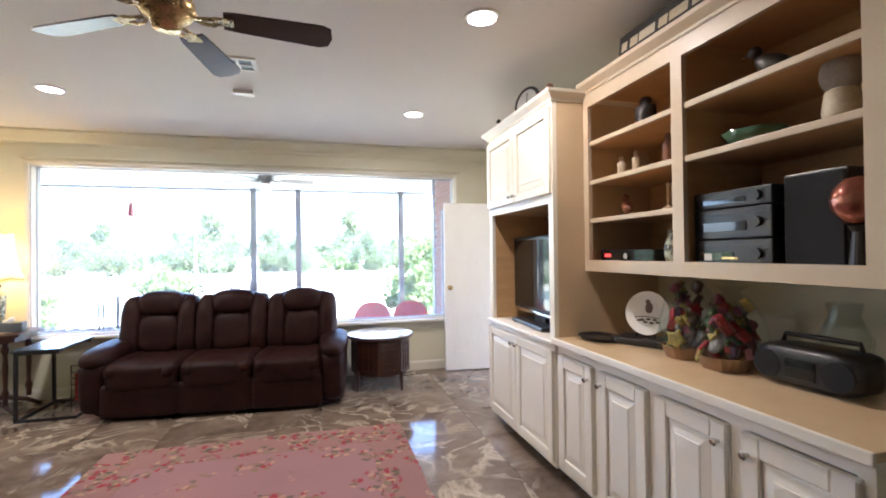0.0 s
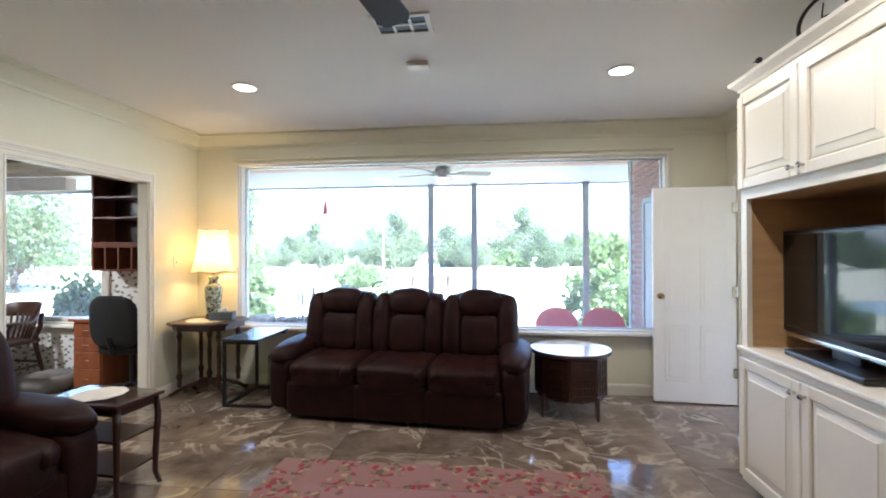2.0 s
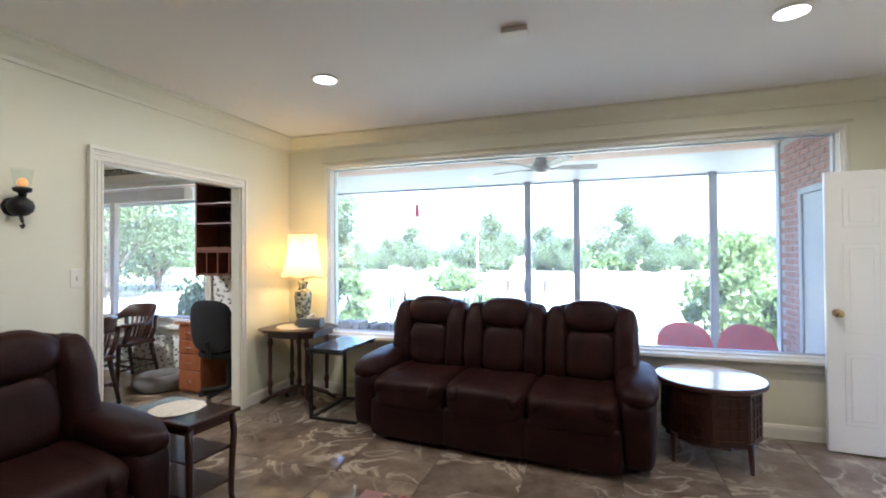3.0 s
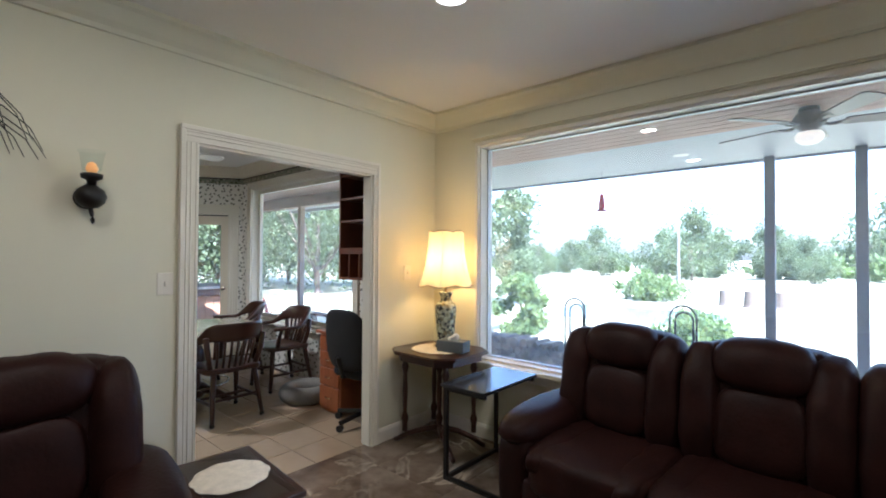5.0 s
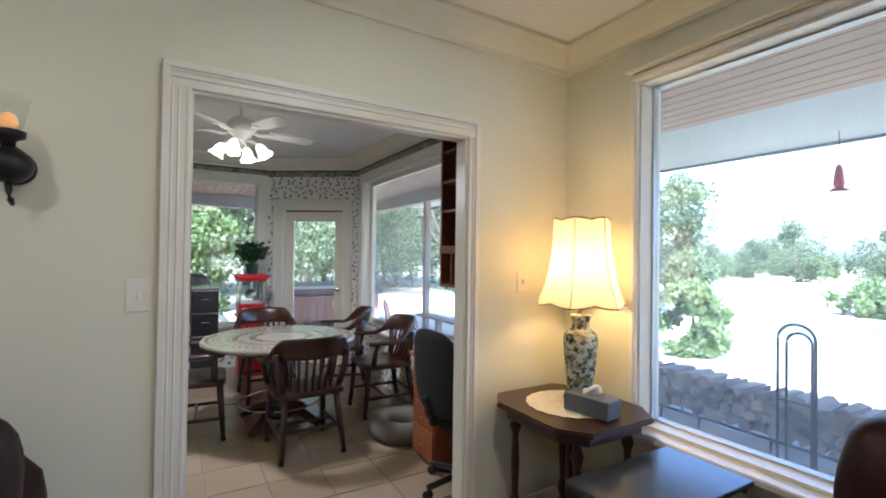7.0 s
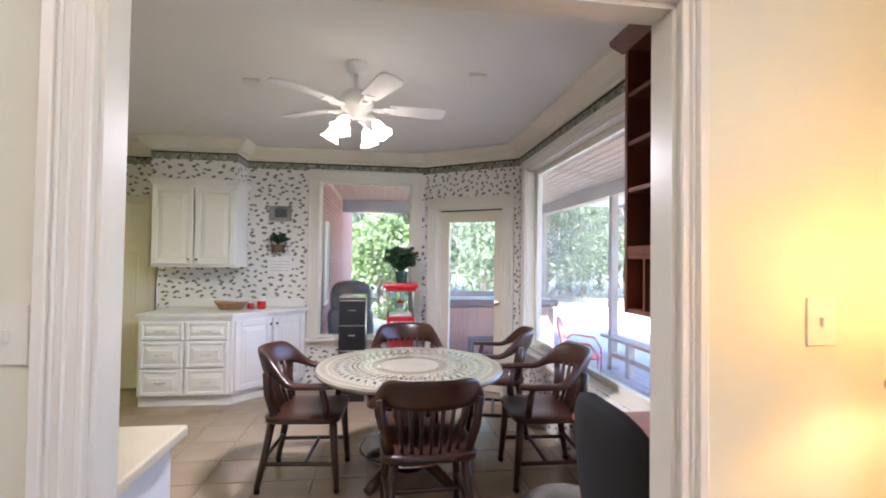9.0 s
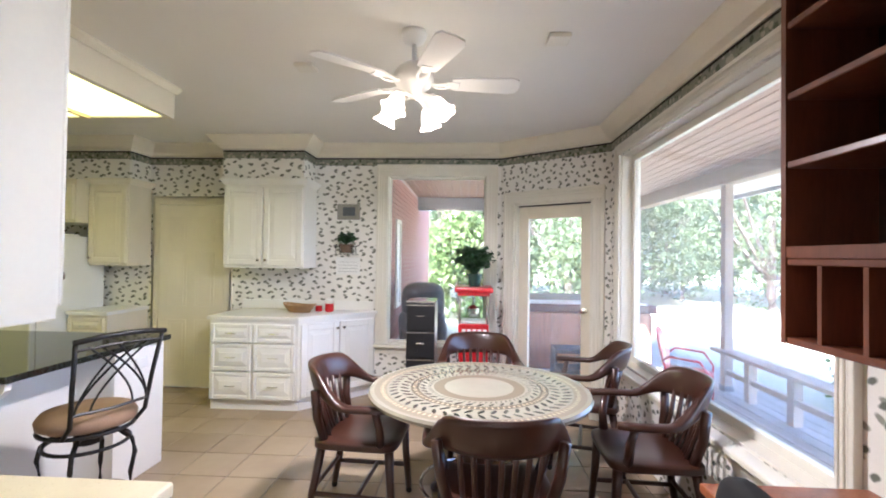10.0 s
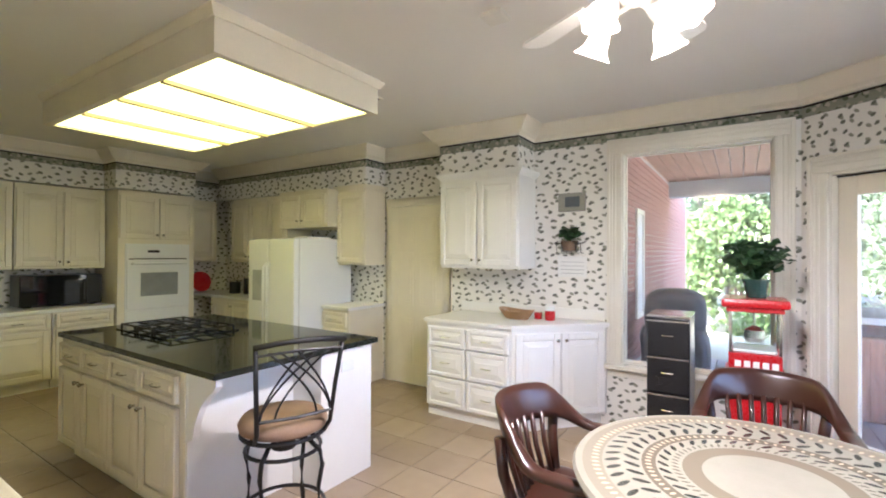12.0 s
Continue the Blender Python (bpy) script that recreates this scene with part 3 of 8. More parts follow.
def window_unit(name, label, hole, v_in, v_out, along_x, mullions=(), head=0.09, frame_w=0.026, cap=None, metal=None):
    """Casing, reveal, sash frame, sill and panes of one window in a wall between v_in and v_out."""
    w = thing(name, label, "window", kind="structure")
    a, b, c, d = hole
    s = -1 if v_out > v_in else 1

    def bx(u0, u1, v0, v1, z0, z1, bevel=0.002, bm=None):
        v0, v1 = sorted((v0, v1))
        return box(*((u0, v0, z0, u1, v1, z1) if along_x else (v0, u0, z0, v1, u1, z1)), bevel=bevel, bm=bm, seg=1)

    part("casing", casing(bmesh.new(), a, b, c, d, head, 0.02, v_in, s, along_x), TRIM, w)
    if cap:
        part("head_board", bx(a - head, b + head, v_in, v_in + s * 0.014, d + head + 0.004, d + cap), WALL, w)
        part("head_cap", bx(a - head - 0.02, b + head + 0.02, v_in, v_in + s * 0.032, d + cap, d + cap + 0.009), WALL, w)
        part("head_cap", bx(a - head - 0.035, b + head + 0.035, v_in, v_in + s * 0.05, d + cap + 0.0095, d + cap + 0.024, 0.004), WALL, w)
    r = 0.012
    part("reveal", bx(a, a + r, v_in, v_out, c, d, 0), TRIM, w)
    part("reveal", bx(b - r, b, v_in, v_out, c, d, 0), TRIM, w)
    part("reveal", bx(a + r, b - r, v_in, v_out, d - r, d, 0), TRIM, w)
    part("window_sill", bx(a - head - 0.02, b + head + 0.02, v_in + s * 0.09, v_in, c - 0.035, c - 0.002, 0.006), TRIM, w)
    part("window_sill", bx(a + r, b - r, v_in, v_out, c, c + 0.012, 0), TRIM, w)
    part("apron", bx(a - head, b + head, v_in, v_in + s * 0.018, c - 0.11, c - 0.037), TRIM, w)
    f0, f1 = v_in + (v_out - v_in) * 0.55, v_in + (v_out - v_in) * 0.8
    fw = frame_w
    fr = bx(a + r, a + r + fw, f0, f1, c + 0.012, d - r)
    bx(b - r - fw, b - r, f0, f1, c + 0.012, d - r, bm=fr)
    bx(a + r + fw, b - r - fw, f0, f1, c + 0.012, c + 0.012 + fw, bm=fr)
    bx(a + r + fw, b - r - fw, f0, f1, d - r - fw, d - r, bm=fr)
    for m in mullions:
        bx(m - 0.018, m + 0.018, f0, f1, c + 0.012 + fw, d - r - fw, bm=fr)
    part("window_frame", fr, metal or ALU, w, "slim painted frame" if metal else "grey metal window frame")
    mid = (f0 + f1) / 2
    edges = [a + r + fw, *mullions, b - r - fw]
    for p, q in zip(edges, edges[1:]):
        g = part("pane", bx(p, q, mid - 0.003, mid + 0.003, c + 0.012 + fw, d - r - fw, 0), GLASSK if metal else GLASS, w, "clear glass pane")
        g.visible_shadow = False
    return w


window_unit("window_1", "wide white-framed picture window above the sofa", WIN, YW, YW + 0.16, True, head=0.026, frame_w=0.010, cap=0.045)
window_unit("window_2", "white-framed kitchen window beside the garden door", KWIN, XF, XF - 0.16, False, head=0.118, frame_w=0.010, metal=TRIM)
window_unit("window_3", "large white-framed kitchen window by the table", BWIN, YW, YW + 0.16, True, head=0.085, frame_w=0.05, metal=TRIM)

gd = thing("door_1", "white glazed garden door in a cased frame, shut", "door", kind="structure")
gd.matrix_world = DM
part("casing", casing(bmesh.new(), d0, d1, 0, dz, 0.12, 0.02, 0, -1, True), TRIM, gd)
part("jamb", box(d0, 0, 0, d0 + 0.02, 0.16, dz), TRIM, gd)
part("jamb", box(d1 - 0.02, 0, 0, d1, 0.16, dz), TRIM, gd)
part("jamb", box(d0 + 0.02, 0, dz - 0.02, d1 - 0.02, 0.16, dz), TRIM, gd)
part("weather_strip", box(d0 + 0.02, 0.05, dz - 0.032, d1 - 0.02, 0.09, dz - 0.02), BLKPL, gd, "dark weather strip")
leafd = box(d0 + 0.022, 0.06, 0.012, d0 + 0.132, 0.105, dz - 0.034, 0.003, seg=1)
box(d1 - 0.132, 0.06, 0.012, d1 - 0.022, 0.105, dz - 0.034, 0.003, bm=leafd, seg=1)
box(d0 + 0.132, 0.06, dz - 0.16, d1 - 0.132, 0.105, dz - 0.034, 0.003, bm=leafd, seg=1)
box(d0 + 0.132, 0.06, 0.012, d1 - 0.132, 0.105, 0.25, 0.003, bm=leafd, seg=1)
leafd = part("door_leaf", leafd, CREAM, gd)
pane = part("pane", box(d0 + 0.132, 0.08, 0.25, d1 - 0.132, 0.086, dz - 0.16), GLASSK, gd, "clear glass pane")
pane.visible_shadow = False
hb = lathe([(0.0, 0), (0.026, 0), (0.026, 0.012), (0.012, 0.02), (0.012, 0.04), (0.028, 0.05), (0.028, 0.07), (0.0, 0.08)], 16)
part("door_knob", turned(hb, pose(d1 - 0.085, 0.06, 1.0, 90)), CHROME, gd)


def panel_door(parent, w, h, t, face_y, material, rows):
    """A moulded panel door standing from x 0 to w; panels on the face at face_y."""
    part("door_leaf", box(0, 0, 0, w, t, h, 0.003, seg=1), material, parent)
    for side in (0, 1):
        yy = -0.004 if side == 0 else t
        for z0, z1 in rows:
            for x0, x1 in ((0.1 * w / 0.7, w / 2 - 0.05), (w / 2 + 0.05, w - 0.1 * w / 0.7)):
                bm = box(x0, yy, z0, x1, yy + 0.004, z1, 0.0035, seg=1)
                box(x0 + 0.035, yy - 0.003 if side == 0 else yy + 0.004, z0 + 0.035, x1 - 0.035, yy if side == 0 else yy + 0.007, z1 - 0.035, 0.0028, bm=bm, seg=1)
                part("panel", bm, material, parent)


DOORW = mat("white_door_paint", (0.83, 0.83, 0.82), rough=0.35, vary=0.03, scale=4, fine=120, bump=0.03)
od = thing("door_2", "white six-panel door standing open against the corner", "door", (1.29, 6.29, 0.012), -4, kind="structure")
panel_door(od, 0.72, 2.02, 0.036, 0, DOORW, [(0.2, 0.72), (0.86, 1.5), (1.62, 1.9)])
for side in (-1, 1):
    kb = lathe([(0.0, 0), (0.03, 0), (0.03, 0.008), (0.012, 0.015), (0.012, 0.035), (0.026, 0.045), (0.026, 0.06), (0.0, 0.068)], 16)
    part("door_knob", turned(kb, pose(0.06, -0.004 if side < 0 else 0.04, 1.0, 90 if side < 0 else -90)), BRASS, od, "brass door knob")
for hz in (0.25, 1.0, 1.78):
    hg = box(0.685, -0.008, hz, 0.722, -0.003, hz + 0.09)
    tube([(0.722, -0.006, hz), (0.722, -0.006, hz + 0.09)], 0.006, 8, hg)
    part("hinge", hg, CHROME, od, "steel hinge")
dc = thing("doorway_2", "white cased side doorway behind the open door", "doorway", kind="structure")
part("casing", casing(bmesh.new(), 5.42, 6.24, 0, 2.06, 0.08, 0.02, XR, -1, False), TRIM, dc)
part("jamb", box(XR, 5.42, 0, XR + 0.12, 5.435, 2.06), TRIM, dc)
part("jamb", box(XR, 6.225, 0, XR + 0.12, 6.24, 2.06), TRIM, dc)

pd = thing("door_3", "cream six-panel pantry door, shut", "door", (XF + 0.012, 2.46, 0.01), -90, kind="structure")
panel_door(pd, 0.74, 2.03, 0.012, 0, CREAM, [(0.2, 0.75), (0.9, 1.5), (1.62, 1.9)])
part("casing", turned(casing(bmesh.new(), 0, 0.74, -0.01, 2.035, 0.09, 0.016, 0.012, -1, True), Matrix.Identity(4)), CREAM, pd)
part("door_knob", turned(lathe([(0.0, 0), (0.03, 0), (0.012, 0.015), (0.012, 0.035), (0.028, 0.045), (0.026, 0.06), (0.0, 0.068)], 16), pose(0.06, -0.004, 1.0, 90)), BRASS, pd, "brass door knob")
rk = box(0.22, -0.02, 1.80, 0.60, -0.006, 1.83, 0.003)
for k in range(6):
    tube([(0.24 + k * 0.068, -0.02, 1.815), (0.24 + k * 0.068, -0.05, 1.80), (0.24 + k * 0.068, -0.055, 1.825)], 0.004, 6, rk)
tube([(0.2, -0.03, 1.98), (0.62, -0.03, 1.98)], 0.006, 6, rk)
for x in (0.22, 0.6):
    tube([(x, -0.03, 1.98), (x, -0.012, 1.82)], 0.004, 6, rk)
rk = obj("coat_rack", rk, CHROME)
rk.matrix_world = pd.matrix_world
tagged(rk, "small wire hook rack hung on the pantry door", "hook rack")

# ---- living room ----
def knob(parent, x, y, z, way, material=CHROME):
    """A small round cabinet knob standing out along way."""
    bm = lathe([(0.0, 0), (0.008, 0), (0.006, 0.012), (0.014, 0.02), (0.015, 0.027), (0.009, 0.033), (0.0, 0.034)], 12)
    q = Vector(way).to_track_quat("Z", "Y").to_matrix().to_4x4()
    return part("knob", turned(bm, Matrix.Translation((x, y, z)) @ q), material, parent, "brushed metal knob")


def pull(parent, a, b, out, material=CHROME):
    """A bow handle from a to b, bowed along out."""
    a, b, o = Vector(a), Vector(b), Vector(out)
    pts = [a, a + o * 0.7, a.lerp(b, 0.25) + o, a.lerp(b, 0.5) + o * 1.05, a.lerp(b, 0.75) + o, b + o * 0.7, b]
    return part("handle", tube(pts, 0.004, 6), material, parent, "brushed metal bow handle")


def raised_door(name, parent, w, h, m, material, knob_at=None, t=0.02, stile=0.06, handle=None):
    """A framed cabinet door with a raised field; local x to the right, z up, front towards -y; placed by m."""
    d = part(name, box(0, 0, 0, w, t * 0.55, h), material, parent)
    d.matrix_local = m
    lip = 0.016
    for nm, x0, z0, x1, z1 in (("stile", 0, 0, stile, h), ("stile", w - stile, 0, w, h), ("rail", stile, 0, w - stile, stile), ("rail", stile, h - stile, w - stile, h)):
        part(nm, box(x0, -lip, z0, x1, -0.0002, z1, 0.005, seg=1), material, d)
    e = stile + 0.007
    g1 = min(0.042, (min(w, h) - 2 * e) * 0.28)
    if w - 2 * e > 0.04 and h - 2 * e > 0.03:
        own = bmesh.new()
        steps = ((-0.0003, 0.0), (-0.004, 0.004), (-0.0125, g1), (-0.016, g1 + 0.002))
        q = [own.verts.new((x, yy, z)) for yy, g in steps for x, z in ((e + g, e + g), (w - e - g, e + g), (w - e - g, h - e - g), (e + g, h - e - g))]
        own.faces.new(q[12:])
        for r in range(3):
            for i in range(4):
                own.faces.new((q[4 * r + i], q[4 * r + (i + 1) % 4], q[4 * r + 4 + (i + 1) % 4], q[4 * r + 4 + i]))
        part("raised_panel", own, material, d)
    if knob_at:
        knob(d, knob_at[0], -lip, knob_at[1], (0, -1, 0))
    if handle:
        x, z = handle
        pull(d, (x - 0.045, -lip, z), (x + 0.045, -lip, z), (0, -0.025, 0))
    return d


# tall media cabinet; front at x = FX, faces -x
FX, TY0, TY1 = 1.25, 3.58, 4.70
tc = thing("media_cabinet", "tall cream built-in cabinet with a television niche", "cabinet")
FACE = pose(0, 0, 0, 0, 0, -90)
b = box(FX + 0.02, TY0, 0.07, FX + 0.05, TY0 + 0.06, 2.40)
box(FX + 0.02, TY1 - 0.06, 0.07, FX + 0.05, TY1, 2.40, bm=b)
box(FX + 0.02, TY0 + 0.06, 1.74, FX + 0.05, TY1 - 0.06, 1.80, bm=b)
box(FX + 0.02, TY0 + 0.06, 2.34, FX + 0.05, TY1 - 0.06, 2.40, bm=b)
box(FX + 0.02, TY0 + 0.06, 0.80, FX + 0.05, TY1 - 0.06, 0.84, bm=b)
box(FX + 0.02, TY0 + 0.06, 0.07, FX + 0.05, TY1 - 0.06, 0.12, bm=b)
box(FX + 0.02, (TY0 + TY1) / 2 - 0.03, 0.12, FX + 0.05, (TY0 + TY1) / 2 + 0.03, 0.80, bm=b)
box(FX + 0.02, (TY0 + TY1) / 2 - 0.03, 1.80, FX + 0.05, (TY0 + TY1) / 2 + 0.03, 2.34, bm=b)
part("face_frame", b, CABW, tc)
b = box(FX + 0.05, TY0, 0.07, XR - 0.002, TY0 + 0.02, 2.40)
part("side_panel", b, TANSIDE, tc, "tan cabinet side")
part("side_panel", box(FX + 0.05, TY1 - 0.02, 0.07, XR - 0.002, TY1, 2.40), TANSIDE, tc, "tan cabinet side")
part("niche_lining", box(FX + 0.05, TY0 + 0.02, 0.84, XR - 0.03, TY0 + 0.05, 1.74), MAPLE, tc, "brown wood niche lining")
part("niche_lining", box(FX + 0.05, TY1 - 0.05, 0.84, XR - 0.03, TY1 - 0.02, 1.74), MAPLE, tc, "brown wood niche lining")
part("niche_back", box(XR - 0.03, TY0 + 0.02, 0.84, XR - 0.004, TY1 - 0.02, 1.80), MAPLE, tc, "brown wood niche back")
part("niche_top", box(FX + 0.05, TY0 + 0.02, 1.74, XR - 0.03, TY1 - 0.02, 1.765), MAPLE, tc)
part("shelf", box(FX - 0.012, TY0 - 0.004, 0.845, XR - 0.03, TY1 + 0.004, 0.87, 0.008), CABW, tc, "white niche shelf with rounded edge")
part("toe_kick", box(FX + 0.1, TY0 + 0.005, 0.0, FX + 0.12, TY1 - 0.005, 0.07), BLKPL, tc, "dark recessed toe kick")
part("bottom", box(FX + 0.05, TY0 + 0.02, 0.07, XR - 0.03, TY1 - 0.02, 0.09), CREAM, tc)
part("top", box(FX + 0.05, TY0 + 0.02, 2.38, XR - 0.004, TY1 - 0.02, 2.40), CREAM, tc)
CORN = [(0, 2.385), (0.008, 2.385), (0.012, 2.40), (0.045, 2.432), (0.05, 2.45), (0, 2.45)]
b = moulding(CORN, (FX + 0.02, TY0), (FX + 0.02, TY1), (-1, 0), mitre=(1, 1))
moulding(CORN, (FX + 0.02, TY0), (XR - 0.01, TY0), (0, -1), b, (1, 0))
moulding(CORN, (FX + 0.02, TY1), (XR - 0.01, TY1), (0, 1), b, (1, 0))
part("cornice", b, CABW, tc)
dw = (TY1 - TY0) / 2 - 0.012
for k, y in enumerate((TY1 - 0.008, (TY0 + TY1) / 2 - 0.004)):
    kx = dw - 0.035 if k == 0 else 0.035
    raised_door("door", tc, dw, 0.70, Matrix.Translation((FX + 0.012, y, 0.105)) @ FACE, CABW, (kx, 0.64))
    raised_door("door", tc, dw, 0.55, Matrix.Translation((FX + 0.012, y, 1.80)) @ FACE, CABW, (kx, 0.045))

# television on its stand in the niche
tv = thing("television", "black flat television on a silver-edged stand", "television", (FX + 0.19, 4.15, 0.872), -94)
part("casing", box(-0.51, 0.0, 0.10, 0.46, 0.09, 0.68, 0.012), BLKPL, tv)
part("screen", box(-0.485, -0.004, 0.135, 0.44, 0.0, 0.655), SCREEN, tv, "dark glossy screen")
part("speaker_bar", box(-0.46, -0.012, 0.08, 0.46, 0.05, 0.105, 0.006), CHROME, tv, "silver lower edge")
part("neck", box(-0.1, 0.015, 0.03, 0.1, 0.05, 0.12, 0.006), BLKPL, tv)
part("base", box(-0.3, -0.1, 0.0, 0.3, 0.16, 0.03, 0.008), BLKPL, tv)

# low base cabinets with four doors, each unit a thing
BY = [3.575, 3.15, 2.725, 2.30, 1.88]
for k in range(4):
    y1, y0 = BY[k], BY[k + 1]
    u = thing("base_cabinet", "cream base cabinet with one raised-panel door", "cabinet", group="base cabinets under the shelves")
    c = box(FX + 0.04, y0, 0.07, FX + 0.06, y0 + 0.045, 0.86)
    box(FX + 0.04, y1 - 0.045, 0.07, FX + 0.06, y1, 0.86, bm=c)
    box(FX + 0.04, y0 + 0.045, 0.80, FX + 0.06, y1 - 0.045, 0.86, bm=c)
    box(FX + 0.04, y0 + 0.045, 0.07, FX + 0.06, y1 - 0.045, 0.12, bm=c)
    box(FX + 0.06, y0, 0.07, XR - 0.003, y0 + 0.018, 0.86, bm=c)
    box(FX + 0.06, y1 - 0.018, 0.07, XR - 0.003, y1, 0.86, bm=c)
    box(FX + 0.06, y0 + 0.018, 0.07, XR - 0.003, y1 - 0.018, 0.09, bm=c)
    part("body", c, CABW, u)
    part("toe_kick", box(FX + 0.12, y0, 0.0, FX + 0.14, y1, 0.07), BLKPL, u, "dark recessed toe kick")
    w = y1 - y0 - 0.06
    raised_door("door", u, w, 0.69, Matrix.Translation((FX + 0.03, y1 - 0.03, 0.105)) @ FACE, CABW, (w - 0.03 if k % 2 == 0 else 0.03, 0.62), stile=0.07)
ct = box(FX + 0.005, 1.86, 0.862, XR - 0.003, 3.575, 0.892, 0.006)
cto = thing("countertop", "polished tan countertop on cream base cabinets", "countertop")
part("slab", ct, TANTOP, cto)
part("edge_strip", box(FX - 0.012, 1.855, 0.855, FX + 0.003, 3.575, 0.895, 0.006), CABW, cto, "cream moulded edge strip")

# open shelves above
UX, UY0, UY1, UZ0, UZ1 = 1.49, 1.90, 3.576, 1.305, 2.44
us = thing("wall_shelves", "cream built-in open shelves with maple interior", "shelves")
b = box(UX, UY0, UZ0, UX + 0.025, UY0 + 0.12, UZ1)
box(UX, UY1 - 0.05, UZ0, UX + 0.025, UY1, UZ1, bm=b)
box(UX, 2.75, UZ0 + 0.07, UX + 0.025, 2.82, UZ1 - 0.10, bm=b)
box(UX, UY0 + 0.12, UZ0, UX + 0.025, UY1 - 0.05, UZ0 + 0.07, bm=b)
box(UX, UY0 + 0.12, UZ1 - 0.10, UX + 0.025, UY1 - 0.05, UZ1, bm=b)
part("face_frame", b, SHELFP, us)
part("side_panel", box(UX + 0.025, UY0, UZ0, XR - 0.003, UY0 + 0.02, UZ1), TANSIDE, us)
part("support_post", box(UX, UY0, 0.893, UX + 0.12, UY0 + 0.07, UZ0 - 0.001), SHELFP, us)
part("divider", box(UX + 0.025, 2.775, UZ0 + 0.02, XR - 0.06, 2.795, UZ1 - 0.02), MAPLE, us, "maple divider")
part("back_panel", box(XR - 0.06, UY0 + 0.02, UZ0, XR - 0.045, UY1, UZ1), MAPLE, us, "maple back panel")
part("bottom_board", box(UX + 0.025, UY0 + 0.02, UZ0 + 0.02, XR - 0.06, UY1, UZ0 + 0.047), MAPLE, us)
part("top_board", box(UX + 0.025, UY0 + 0.02, UZ1 - 0.03, XR - 0.06, UY1, UZ1 - 0.01), MAPLE, us)
for z in (2.12, 1.875, 1.635):
    sh_ = part("shelf", box(UX + 0.032, 2.797, z - 0.021, XR - 0.062, UY1 - 0.002, z - 0.001), MAPLE, us, "maple shelf board with cream edge")
    part("edge_strip", box(UX + 0.008, 2.822, z - 0.028, UX + 0.031, UY1 - 0.052, z, 0.005), SHELFP, sh_, "cream moulded edge")
for z in (2.12, 1.87):
    sh_ = part("shelf", box(UX + 0.032, UY0 + 0.022, z - 0.021, XR - 0.062, 2.773, z - 0.001), MAPLE, us, "maple shelf board with cream edge")
    part("edge_strip", box(UX + 0.008, UY0 + 0.122, z - 0.030, UX + 0.031, 2.748, z, 0.005), SHELFP, sh_, "cream moulded edge")
b = moulding([(d, z + 0.04) for d, z in CORN], (UX, UY0), (UX, UY1), (-1, 0), mitre=(1, 0))
part("cornice", b, SHELFP, us)


# sofa
def lumpy(amount, f=9.0, seed=0.0):
    """A soft unevenness for stuffed leather."""
    def shape(q):
        n_ = noise.noise(q * f + Vector((seed, seed * 1.7, 0)))
        w_ = noise.noise(Vector((q.x * 38, q.y * 14, q.z * 14 + seed)))
        return q * (1 + amount * n_ + amount * 0.3 * w_)
    return shape


